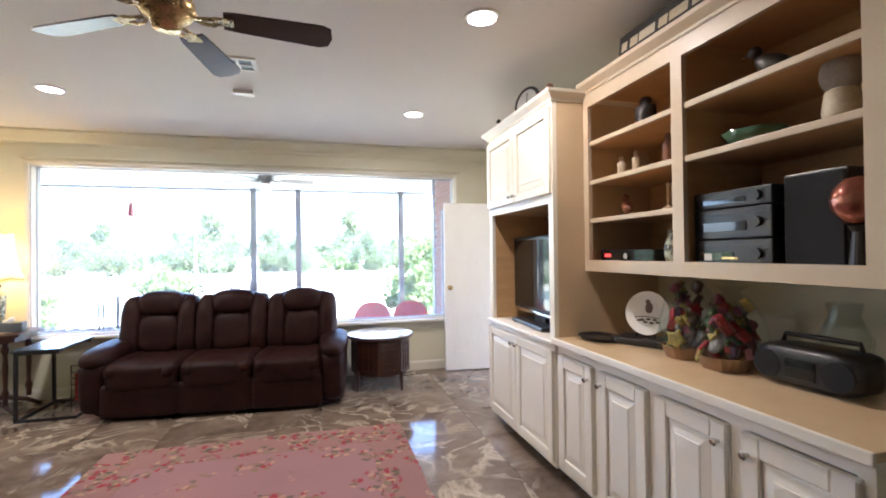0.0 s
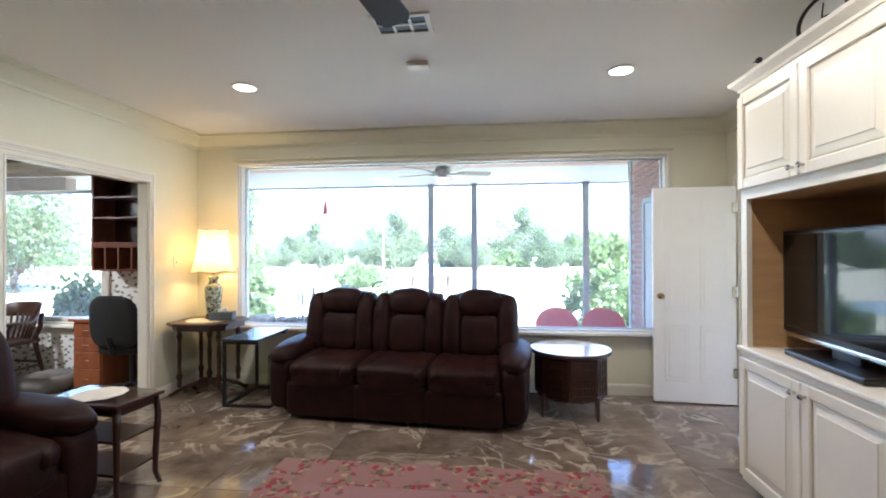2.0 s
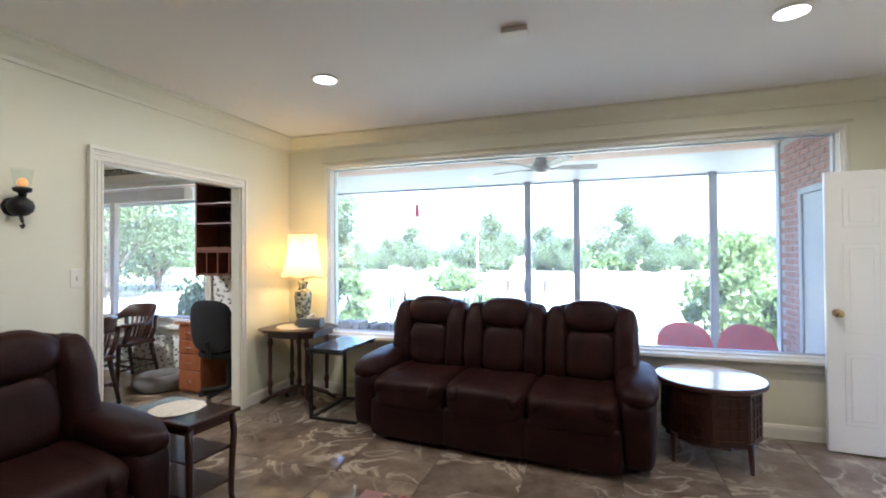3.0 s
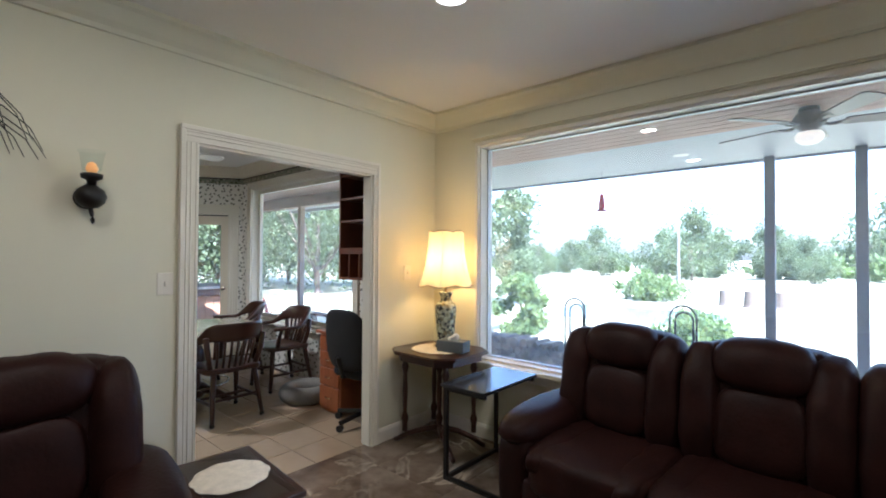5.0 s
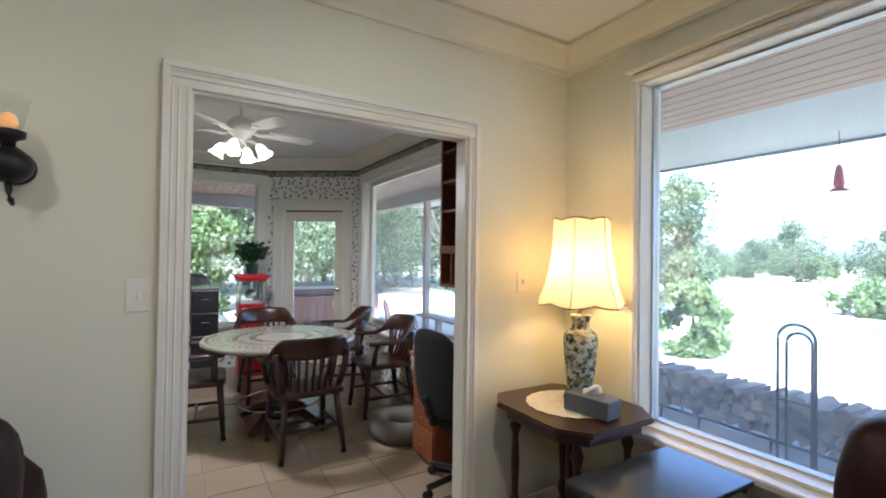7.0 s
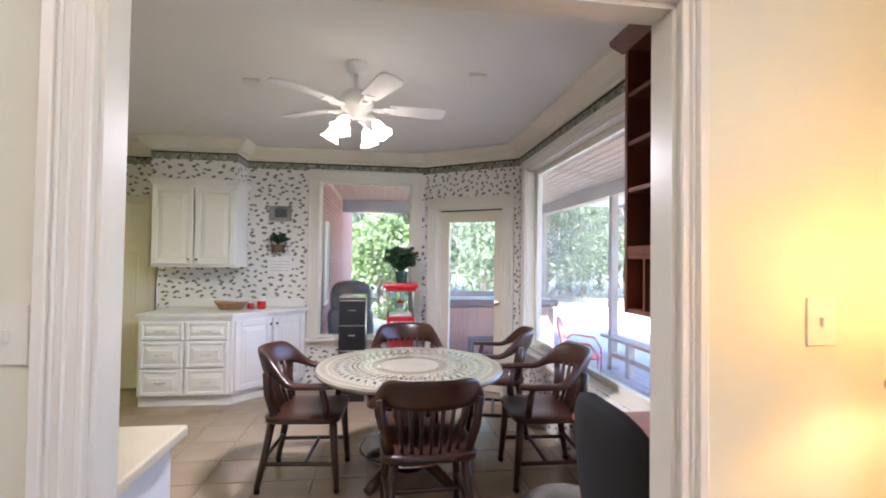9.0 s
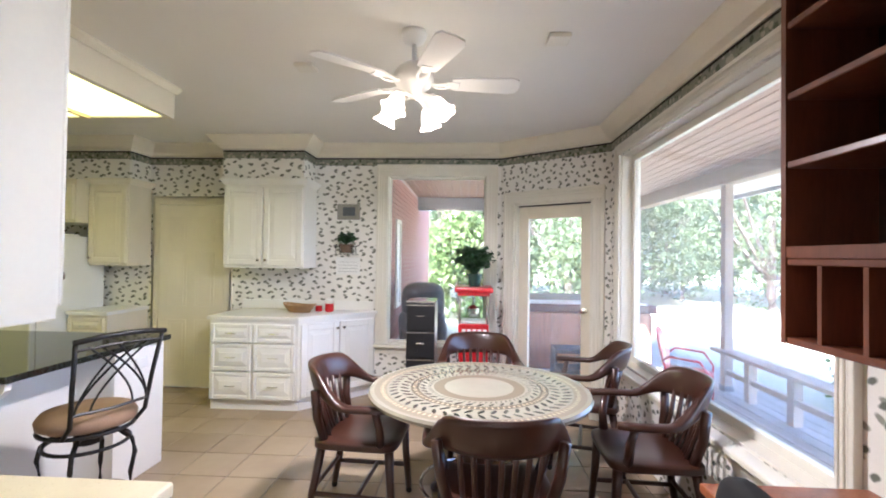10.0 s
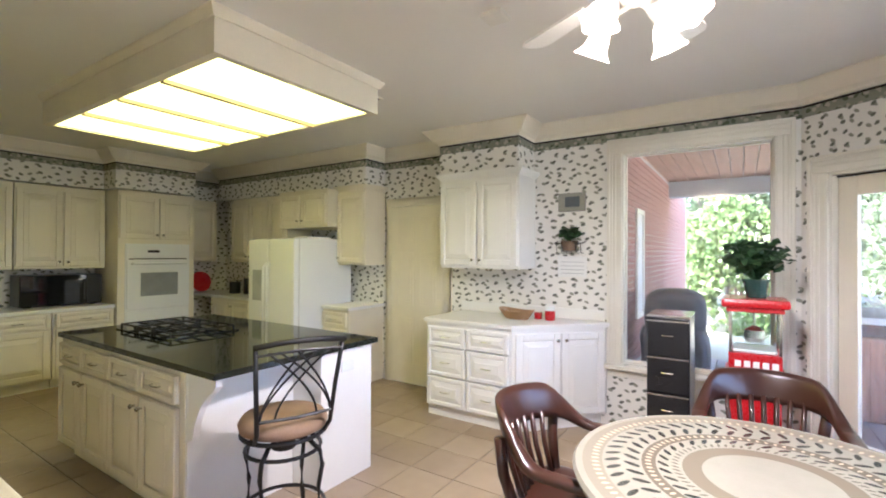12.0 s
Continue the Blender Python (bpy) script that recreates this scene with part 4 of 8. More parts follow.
def recliner(name, label, seats, width, at, rz, grp=""):
    """A plump reclining sofa; front towards -y, origin at the middle of its footprint."""
    s = thing(name, label, "sofa", at, rz, grp)
    w, arm, dpt = width, 0.23, 0.94
    part("base", pillow(0, 0.04, 0.13, w - 0.12, dpt - 0.12, 0.24, 12), LEATHER, s, smooth=True)
    inner = w - 2 * arm + 0.03
    cw = inner / seats
    cb = (w - 0.22) / seats

    def lean(q):
        return Vector((q.x, q.y + 0.17 * q.z, q.z))

    for k in range(seats):
        cx = -inner / 2 + cw * (k + 0.5)
        sd = 3.1 * k + width
        soft = lumpy(0.05, 9, sd)
        part("footrest", pillow(cx, -dpt / 2 + 0.085, 0.185, cw + 0.03, 0.17, 0.30, 9, 12, shape=lumpy(0.012, 7, sd)), LEATHER, s, smooth=True)
        seat = part("seat", pillow(cx, -0.10, 0.375, cw + 0.03, 0.78, 0.26, 5.5, 14, shape=lumpy(0.03, 9, sd)), LEATHER, s, smooth=True)
        for sx in (-1, 1):
            part("seat_bolster", pillow(cx + sx * (cw / 2 - 0.085), -0.115, 0.43, 0.17, 0.76, 0.165, 3.2, 10, shape=lumpy(0.07, 10, sd + sx)), LEATHER, seat, smooth=True)
        bx_ = -(w - 0.22) / 2 + cb * (k + 0.5)
        back = part("backrest", pillow(bx_, 0.24, 0.72, cb - 0.01, 0.26, 0.66, 4.5, 10, shape=lean), LEATHER, s, smooth=True)
        part("headrest", pillow(bx_, 0.19, 0.96, cb * 0.62, 0.23, 0.25, 2.7, 12, shape=lambda q: lean(soft(q))), LEATHER, back, smooth=True)
        part("lumbar_pad", pillow(bx_, 0.125, 0.675, cb * 0.56, 0.16, 0.37, 3.6, 12, shape=lambda q: lean(soft(q))), LEATHER, back, smooth=True)
        for sx in (-1, 1):
            roll = lumpy(0.06, 8, sd + 2 * sx)
            part("side_wing", pillow(bx_ + sx * (cb / 2 - 0.083), 0.185, 0.735, 0.19, 0.30, 0.60, 2.9, 12, shape=lambda q: lean(roll(Vector((q.x * (1.0 + 0.25 * max(-q.z, 0)), q.y, q.z))))), LEATHER, back, smooth=True)
    for sx in (-1, 1):
        ax = sx * (w / 2 - arm / 2)
        arm_ob = part("arm", pillow(ax, -0.01, 0.29, arm, dpt - 0.07, 0.50, 5, 12, shape=lambda q: Vector((q.x * (1.02 + 0.16 * q.z), q.y, q.z))), LEATHER, s, smooth=True)
        puff = lumpy(0.05, 8, sx + 5.0)
        part("arm_pad", pillow(ax, -0.05, 0.535, arm + 0.045, dpt - 0.10, 0.19, 2.7, 12, shape=lambda q: puff(q) + Vector((0, 0, 0.035 * (q.y + 0.1)))), LEATHER, arm_ob, smooth=True)
    part("back_cover", pillow(0, 0.36, 0.50, w - 0.22, 0.22, 0.80, 7, shape=lambda q: Vector((q.x, q.y + 0.16 * q.z, q.z))), LEATHER, s, smooth=True)
    return s


recliner("sofa", "dark brown leather three-seat reclining sofa", 3, 2.26, (-1.035, 5.90, 0), -5)
recliner("loveseat", "dark brown leather reclining loveseat by the wall", 2, 1.70, (-2.94, 3.32, 0), 81)

# round drum table
rt = thing("drum_table", "round mahogany drum table with a pale polished top", "table", (0.47, 6.0, 0), 12)
part("tabletop", lathe([(0, 0.525), (0.335, 0.525), (0.355, 0.535), (0.355, 0.55), (0.345, 0.558), (0, 0.558)], 48), WALNUT, rt, smooth=False)
# the near-white colour carries the window's reflection on the glossy top
part("glass_top", lathe([(0, 0.559), (0.35, 0.559), (0.352, 0.562), (0.35, 0.566), (0, 0.566)], 48), mat("pale_reflection_top", (0.74, 0.72, 0.68), rough=0.12, vary=0.08, scale=5, fine=30), rt, "polished top with the window's reflection in its pale colour")
for k in range(8):
    a = math.radians(45 * k)
    m = pose(0, 0, 0, 0, 0, 45 * k)
    fr = turned(box(0.275, -0.118, 0.16, 0.295, 0.118, 0.525, 0.004, seg=1), m)
    pn = part("side_panel", fr, WALNUT, rt)
    gr = bmesh.new()
    for q in (-0.06, 0.0, 0.06):
        box(0.294, q - 0.006, 0.20, 0.302, q + 0.006, 0.49, bm=gr)
    for z in (0.20, 0.27, 0.345, 0.42, 0.48):
        box(0.294, -0.085, z, 0.301, 0.085, z + 0.012, bm=gr)
    part("lattice", turned(gr, m), WALNUT, pn, "carved lattice")
    if k % 2 == 0:
        part("leg", turned(tube([(0.29, 0.125, 0.20), (0.295, 0.127, 0.08), (0.30, 0.13, 0.0)], 0.024, 8, r2=0.013), m), WALNUT, rt)
part("bottom_board", lathe([(0, 0.15), (0.30, 0.15), (0.30, 0.17), (0, 0.17)], 8), WALNUT, rt)

# corner lamp table
lt = thing("lamp_table", "dark mahogany corner table with clipped corners", "table", (-3.12, 6.15, 0), 0)
OCT = [(-0.33, -0.20), (-0.20, -0.30), (0.20, -0.30), (0.33, -0.20), (0.33, 0.20), (0.20, 0.30), (-0.20, 0.30), (-0.33, 0.20)]
part("tabletop", prism(OCT, 0.715, 0.742, 0.008), WALNUT, lt)
part("apron", prism([(x * 0.86, y * 0.86) for x, y in OCT], 0.665, 0.714), WALNUT, lt)
TURN_LEG = [(0.0, 0.10), (0.022, 0.10), (0.02, 0.16), (0.03, 0.2), (0.016, 0.25), (0.022, 0.42), (0.016, 0.55), (0.03, 0.6), (0.018, 0.64), (0.024, 0.67), (0, 0.67)]
for x, y in ((-0.21, -0.17), (0.21, -0.17), (0.21, 0.17), (-0.21, 0.17), (0, 0)):
    part("leg", lathe(TURN_LEG, 14, (x, y, 0)), WALNUT, lt, smooth=True)
for a in (38, 142, 218, 322):
    ca, sa = math.cos(math.radians(a)), math.sin(math.radians(a))
    part("foot", tube([(0, 0, 0.13), (0.14 * ca, 0.14 * sa, 0.11), (0.27 * ca, 0.23 * sa, 0.07), (0.36 * ca, 0.29 * sa, 0.02), (0.39 * ca, 0.31 * sa, 0.018)], 0.024, 8, r2=0.017), WALNUT, lt, smooth=True)
tagged(obj("doily", lathe([(0, 0.744), (0.2, 0.744), (0.215, 0.745), (0.2, 0.747), (0, 0.747)], 60, (-3.13, 6.16, 0), wave=lambda a, z: 1 + 0.025 * math.cos(20 * a)), LACE), "round cream lace doily under the lamp", "doily")

# table lamp
tl = thing("table_lamp", "lit porcelain vase lamp with a cream scalloped shade", "lamp", (-3.135, 6.24, 0.748))
part("foot", lathe([(0, 0), (0.08, 0), (0.085, 0.012), (0.07, 0.024), (0.074, 0.042), (0.066, 0.052), (0, 0.052)], 24), WALNUT, tl, "dark turned wooden foot")
part("vase", lathe([(0, 0.052), (0.062, 0.052), (0.066, 0.07), (0.074, 0.14), (0.083, 0.24), (0.087, 0.31), (0.082, 0.335), (0.055, 0.36), (0.044, 0.372), (0.042, 0.40), (0.056, 0.43), (0.054, 0.44), (0, 0.44)], 32), PORC, tl, "white vase painted with dark blue scenes", smooth=True)
part("stem", lathe([(0, 0.44), (0.014, 0.44), (0.01, 0.50), (0.02, 0.51), (0.02, 0.55), (0, 0.55)], 12), BRASS, tl, "brass stem")


def hexw(a, z):
    return 0.93 + 0.07 * abs(math.cos(3 * a))


def shade_edge(r, z, dip):
    return [(r * hexw(a, 0) * math.cos(a), r * hexw(a, 0) * math.sin(a), z + dip * abs(math.cos(3 * a))) for a in [2 * math.pi * k / 72 for k in range(72)]]


sh = lathe([(0.222, 0.50), (0.212, 0.52), (0.192, 0.57), (0.172, 0.65), (0.156, 0.74), (0.147, 0.83), (0.145, 0.915)], 72, wave=hexw)
bmesh.ops.delete(sh, geom=[f for f in sh.faces if len(f.verts) > 4], context="FACES")
for v in sh.verts:
    if v.co.z < 0.51 or v.co.z > 0.9:
        v.co.z += (-0.016 if v.co.z < 0.51 else 0.012) * abs(math.cos(3 * math.atan2(v.co.y, v.co.x)))
shd = part("shade", sh, SHADE, tl, "glowing cream cloth shade", smooth=True)
part("shade_trim", tube(shade_edge(0.222, 0.50, -0.016), 0.004, 6, closed=True), BRASS, shd, "dark braid along the shade's edge")
part("shade_trim", tube(shade_edge(0.145, 0.915, 0.012), 0.004, 6, closed=True), BRASS, shd, "dark braid along the shade's edge")
for k in range(6):
    a = math.radians(60 * k)
    part("shade_rib", tube([(r * math.cos(a), r * math.sin(a), z) for r, z in ((0.222, 0.485), (0.193, 0.57), (0.173, 0.65), (0.157, 0.74), (0.148, 0.83), (0.146, 0.925))], 0.003, 5), LACE, shd, "cream seam of the shade")
lamp_point("table_lamp_bulb", (-3.145, 6.235, 1.43), 0.05, 1.15, (1.0, 0.63, 0.24))

tb = thing("tissue_box", "blue-grey tissue box with a tissue sticking out", "tissue box", (-2.97, 6.14, 0.748), 10)
part("box", box(-0.115, -0.06, 0, 0.115, 0.06, 0.085, 0.004, seg=1), SLATE, tb)
part("tissue", pillow(0, 0, 0.10, 0.09, 0.025, 0.06, 1.6, 5, shape=lambda q: q + Vector((0.01 * math.sin(90 * q.z), 0.012 * math.sin(70 * q.x), 0.01 * math.sin(80 * q.x)))), PAPER, tb, "white tissue")

# C-shaped side table
cs = thing("c_side_table", "black C-shaped metal side table with a dark top", "table", (-2.56, 6.05, 0))
part("tabletop", box(-0.18, -0.32, 0.61, 0.18, 0.32, 0.632, 0.003, seg=1), mat("dark_laminate", (0.035, 0.037, 0.042), rough=0.16, vary=0.1, fine=60), cs, "glossy dark grey top")
for y in (-0.29, 0.29):
    part("leg", box(-0.165, y - 0.0125, 0.0255, -0.14, y + 0.0125, 0.61), BLACK, cs)
    part("runner", box(-0.165, y - 0.0125, 0.0, 0.30, y + 0.0125, 0.025), BLACK, cs)
    part("top_rail", box(-0.139, y - 0.0125, 0.585, 0.165, y + 0.0125, 0.609), BLACK, cs)
part("cross_bar", box(-0.165, -0.277, 0.0, -0.14, 0.277, 0.025), BLACK, cs)
part("cross_bar", box(0.275, -0.277, 0.0, 0.30, 0.277, 0.025), BLACK, cs)

# end table with lace doily by the loveseat
et = thing("end_table", "red-brown wooden end table with two lower shelves", "table", (-2.585, 4.30, 0), -5)
part("tabletop", box(-0.285, -0.17, 0.548, 0.285, 0.17, 0.572, 0.006), WALNUT, et)
part("apron", box(-0.255, -0.14, 0.50, 0.255, 0.14, 0.547), WALNUT, et)
for x in (-0.245, 0.245):
    for y in (-0.135, 0.135):
        sx, sy = (1 if x > 0 else -1), (1 if y > 0 else -1)
        part("leg", tube([(x, y, 0.548), (x + 0.012 * sx, y + 0.01 * sy, 0.44), (x + 0.004 * sx, y, 0.2), (x, y, 0.07), (x + 0.02 * sx, y + 0.015 * sy, 0.0)], 0.021, 8, r2=0.014), WALNUT, et, smooth=True)
for z in (0.34, 0.15):
    part("shelf", box(-0.245, -0.135, z, 0.245, 0.135, z + 0.015, 0.003, seg=1), WALNUT, et)
part("glass_top", box(-0.255, -0.14, 0.5725, 0.255, 0.14, 0.578), CLEAR, et, "clear glass top plate")
tagged(obj("lace_doily", lathe([(0, 0.579), (0.12, 0.579), (0.14, 0.58), (0.12, 0.583), (0, 0.583)], 72, (-2.60, 4.295, 0), wave=lambda a, z: 1 + 0.07 * abs(math.cos(5 * a))), LACE), "white crocheted doily on the end table", "doily")

# rug
rg = thing("rug", "pink floral rug with a darker border", "rug")
part("field", box(-1.36, 1.55, 0.0, 0.20, 4.48, 0.010, 0.003, seg=1), RUGM, rg, "pink field with scattered flowers")
b = box(-1.66, 1.24, 0.0, 0.48, 1.55, 0.011, 0.003, seg=1)
box(-1.66, 4.48, 0.0, 0.48, 4.80, 0.011, 0.003, bm=b, seg=1)
box(-1.66, 1.55, 0.0, -1.36, 4.48, 0.011, 0.003, bm=b, seg=1)
box(0.20, 1.55, 0.0, 0.48, 4.48, 0.011, 0.003, bm=b, seg=1)
part("border", b, RUGB, rg, "border full of flowers")


# ceiling things
def ceiling_fan(name, label, at, drop, blades, blade_len, first, bmat, mmat, lights=0):
    f = thing(name, label, "ceiling fan", at)
    part("canopy", lathe([(0, 0), (0.065, 0), (0.07, -0.02), (0.055, -0.055), (0.02, -0.07), (0, -0.07)], 24), mmat, f, smooth=True)
    part("downrod", tube([(0, 0, -0.06), (0, 0, -drop)], 0.013, 10), mmat, f)
    part("motor", lathe([(0, -drop + 0.03), (0.05, -drop + 0.025), (0.085, -drop), (0.105, -drop - 0.03), (0.11, -drop - 0.07), (0.09, -drop - 0.10), (0.06, -drop - 0.12), (0.05, -drop - 0.15), (0, -drop - 0.155)], 32), mmat, f, smooth=True)
    for k in range(blades):
        m = pose(0, 0, -drop - 0.085, 0, 0, first + 360 / blades * k)
        iron = tube([(0.09, 0, 0.0), (0.13, 0.02, -0.01), (0.17, 0.028, -0.008), (0.20, 0.02, 0)], 0.008, 6)
        tube([(0.09, 0, 0.0), (0.13, -0.02, -0.01), (0.17, -0.028, -0.008), (0.20, -0.02, 0)], 0.008, 6, iron)
        box(0.17, -0.035, -0.004, 0.25, 0.035, 0.002, 0.002, bm=iron, seg=1)
        iron = part("blade_iron", turned(iron, m), mmat, f)
        out = [(0.21, -0.05), (0.25, -0.056), (blade_len - 0.05, -0.072), (blade_len - 0.012, -0.055), (blade_len, 0), (blade_len - 0.012, 0.055), (blade_len - 0.05, 0.072), (0.25, 0.056), (0.21, 0.05)]
        part("blade", turned(prism(out, 0.002, 0.011), m @ pose(0, 0, 0, -12)), bmat, f)
    for k in range(lights):
        a = math.radians(360 / lights * k + 65)
        ca, sa = math.cos(a), math.sin(a)
        z = -drop - 0.185
        part("light_arm", tube([(0.03 * ca, 0.03 * sa, z + 0.03), (0.10 * ca, 0.10 * sa, z + 0.02), (0.135 * ca, 0.135 * sa, z - 0.005)], 0.009, 8), mmat, f)
        tul = lathe([(0.018, 0), (0.03, -0.016), (0.039, -0.044), (0.043, -0.07), (0.05, -0.09), (0.064, -0.107)], 36, wave=lambda a2, z2: 1 + (0.10 * math.cos(6 * a2) if z2 < -0.08 else 0))
        bmesh.ops.delete(tul, geom=[fc for fc in tul.faces if len(fc.verts) > 4], context="FACES")
        part("glass_shade", turned(tul, Matrix.Translation((0.135 * ca, 0.135 * sa, z)) @ Matrix.Rotation(math.radians(32), 4, Vector((sa, -ca, 0)))), BULB, f, "lit frosted tulip glass shade", smooth=True)
    return f


ceiling_fan("ceiling_fan", "brass ceiling fan with dark brown wooden blades", (-0.74, 3.05, CZ), 0.22, 5, 0.66, 7, BLADE, BRASS)
for k, (x, y) in enumerate(((-2.13, 5.1), (0.69, 5.11), (0.72, 3.33), (-2.13, 3.3))):
    d = thing("recessed_light", "lit round recessed ceiling light with white trim", "ceiling light", (x, y, CZ), group="recessed living room lights")
    part("trim_ring", lathe([(0.078, -0.001), (0.1, -0.001), (0.098, -0.008), (0.08, -0.01), (0.078, -0.001)], 32), TRIM, d)
    part("lens", lathe([(0, -0.002), (0.079, -0.002), (0.079, -0.005), (0, -0.006)], 32), CANLIGHT, d, "glowing lens")
    lamp_disk("recessed_lamp", (x, y, CZ - 0.012), 0.07, 1.55, (1.0, 0.80, 0.54))
vn = thing("ceiling_vent", "white ceiling air vent with dark slots", "vent", (-0.72, 4.28, CZ))
fr = box(-0.17, -0.11, -0.012, -0.14, 0.11, 0.0)
box(0.14, -0.11, -0.012, 0.17, 0.11, 0, bm=fr), box(-0.14, -0.11, -0.012, 0.14, -0.085, 0, bm=fr), box(-0.14, 0.085, -0.012, 0.14, 0.11, 0, bm=fr)
part("frame", fr, TRIM, vn)
part("backing", box(-0.14, -0.085, -0.003, 0.14, 0.085, -0.001), BLKPL, vn, "dark duct opening")
for x in (-0.05, 0.05):
    part("slat", box(x - 0.008, -0.085, -0.010, x + 0.008, 0.085, -0.003), TRIM, vn)
for y in (0.0,):
    part("slat", box(-0.14, y - 0.006, -0.010, 0.14, y + 0.006, -0.004), TRIM, vn)
sm = thing("smoke_detector", "small white rectangular ceiling sensor", "sensor", (-0.72, 4.83, CZ))
part("housing", box(-0.075, -0.045, -0.03, 0.075, 0.045, 0, 0.008), TRIM, sm)


# wall sconce, light switch, twigs
def switch_plate(at, way):
    s = thing("light_switch", "white light switch plate on the wall", "light switch", at, way)
    part("plate", box(-0.04, -0.006, -0.06, 0.04, 0.0, 0.06, 0.003), TRIM, s)
    part("toggle", box(-0.006, -0.016, -0.012, 0.006, -0.006, 0.012, 0.002), TRIM, s)
    return s


switch_plate((XL, 4.325, 1.315), 90)
switch_plate((XL, 6.15, 1.335), 90)
sc = thing("wall_sconce", "black iron wall sconce with a small frosted shade", "sconce", (XL, 3.98, 1.745))
part("backplate", turned(lathe([(0, 0), (0.055, 0), (0.055, 0.012), (0.03, 0.022), (0, 0.022)], 24), pose(0, 0, 0, 0, 90, 0)), BLACK, sc, smooth=True)
part("font", lathe([(0, -0.058), (0.03, -0.052), (0.055, -0.03), (0.064, 0.0), (0.055, 0.03), (0.03, 0.05), (0.018, 0.06), (0, 0.06)], 24, (0.075, 0, 0)), BLACK, sc, "round black lamp font", smooth=True)
part("hook", tube([(0.075, 0, -0.05), (0.085, 0.004, -0.085), (0.09, 0.008, -0.11), (0.075, 0.01, -0.122), (0.065, 0.006, -0.105)], 0.010, 8, r2=0.006), BLACK, sc, smooth=True)
part("cup", lathe([(0, 0.055), (0.018, 0.055), (0.02, 0.075), (0.042, 0.085), (0.045, 0.105), (0.03, 0.11), (0, 0.11)], 20, (0.09, 0, 0)), BLACK, sc, smooth=True)
ch = lathe([(0.028, 0.108), (0.038, 0.13), (0.042, 0.16), (0.047, 0.195), (0.056, 0.215)], 24, (0.09, 0, 0))
bmesh.ops.delete(ch, geom=[f for f in ch.faces if len(f.verts) > 4], context="FACES")
part("chimney", ch, CLEAR, sc, "thin clear glass shade", smooth=True)
part("flame_bulb", lathe([(0, 0.11), (0.018, 0.113), (0.026, 0.13), (0.018, 0.155), (0, 0.165)], 12, (0.09, 0, 0)), FLAME, sc, "dim amber bulb", smooth=True)
tw = thing("twig_spray", "spray of thin dark twigs in a wall pocket", "decoration", (XL, 3.50, 2.0))
for k in range(14):
    a = random.uniform(-0.5, 1.9)
    l = random.uniform(0.10, 0.24)
    y, z = l * math.sin(a), l * math.cos(a)
    o_ = random.uniform(0.04, 0.12)
    part("twig", tube([(0.04, 0, 0), (0.05, y * 0.35, z * 0.7 + 0.06), (o_, y * 0.8, z * 0.95 + 0.03), (o_ + 0.02, y * 1.2, z * 0.8 - 0.04), (o_ + 0.03, y * 1.4, z * 0.6 - 0.12)], 0.0045, 5, r2=0.0015), BLACK, tw)
part("wall_pocket", lathe([(0, -0.25), (0.03, -0.25), (0.04, -0.1), (0.03, 0.0), (0, 0.0)], 12, (0.045, 0, 0)), BLACK, tw)

# ---- kitchen ----
# lit ceiling box over the island
lb = thing("ceiling_light_box", "cream dropped ceiling box with four glowing panels", "ceiling light")
LX0, LX1, LY0, LY1, LZ = -6.19, -4.99, 0.60, 3.0, 2.49
b = box(LX0, LY0, LZ, LX1, LY0 + 0.05, CZ)
box(LX0, LY1 - 0.05, LZ, LX1, LY1, CZ, bm=b), box(LX0, LY0 + 0.05, LZ, LX0 + 0.05, LY1 - 0.05, CZ, bm=b), box(LX1 - 0.05, LY0 + 0.05, LZ, LX1, LY1 - 0.05, CZ, bm=b)
part("box_frame", b, CREAM, lb)
LBC = [(0, CZ - 0.05), (0.012, CZ - 0.05), (0.035, CZ - 0.012), (0.035, CZ), (0, CZ)]
b = moulding(LBC, (LX0, LY1), (LX1, LY1), (0, 1), mitre=(1, 1))
moulding(LBC, (LX1, LY0), (LX1, LY1), (1, 0), b, (0, 1)), moulding(LBC, (LX0, LY0), (LX0, LY1), (-1, 0), b, (0, 1))
part("box_crown", b, CREAM, lb)
pw = (LY1 - LY0 - 0.1) / 4
for k in range(4):
    y0 = LY0 + 0.05 + k * pw
    part("diffuser", box(LX0 + 0.05, y0 + 0.016, LZ + 0.012, LX1 - 0.05, y0 + pw - 0.016, LZ + 0.018), PANEL, lb, "glowing ribbed diffuser panel")
    if k:
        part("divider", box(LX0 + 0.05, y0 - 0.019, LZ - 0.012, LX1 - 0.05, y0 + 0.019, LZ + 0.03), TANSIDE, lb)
ceiling_fan("ceiling_fan", "white kitchen ceiling fan with four lit tulip shades", (-5.40, 4.87, CZ), 0.20, 5, 0.58, 24, KWHITE, KWHITE, lights=4)
lamp_disk("kitchen_fan_bulbs", (-5.40, 4.87, CZ - 0.55), 0.10, 5.0, (1.0, 0.88, 0.70))
for x, y in ((-5.82, 4.12), (-5.48, 5.66)):
    s = thing("smoke_detector", "small white ceiling sensor", "sensor", (x, y, CZ))
    part("housing", box(-0.06, -0.06, -0.025, 0.06, 0.06, 0, 0.008), TRIM, s)
for x, y in ((-6.35, 2.75), (-6.5, 0.9)):
    v = thing("ceiling_vent", "small dark slotted ceiling vent", "vent", (x, y, CZ))
    part("frame", box(-0.12, -0.06, -0.01, 0.12, 0.06, 0, 0.003, seg=1), TRIM, v)
    for k in range(4):
        part("slot", box(-0.1, -0.045 + k * 0.024, -0.012, 0.1, -0.032 + k * 0.024, -0.0101), BLKPL, v, "dark slot")


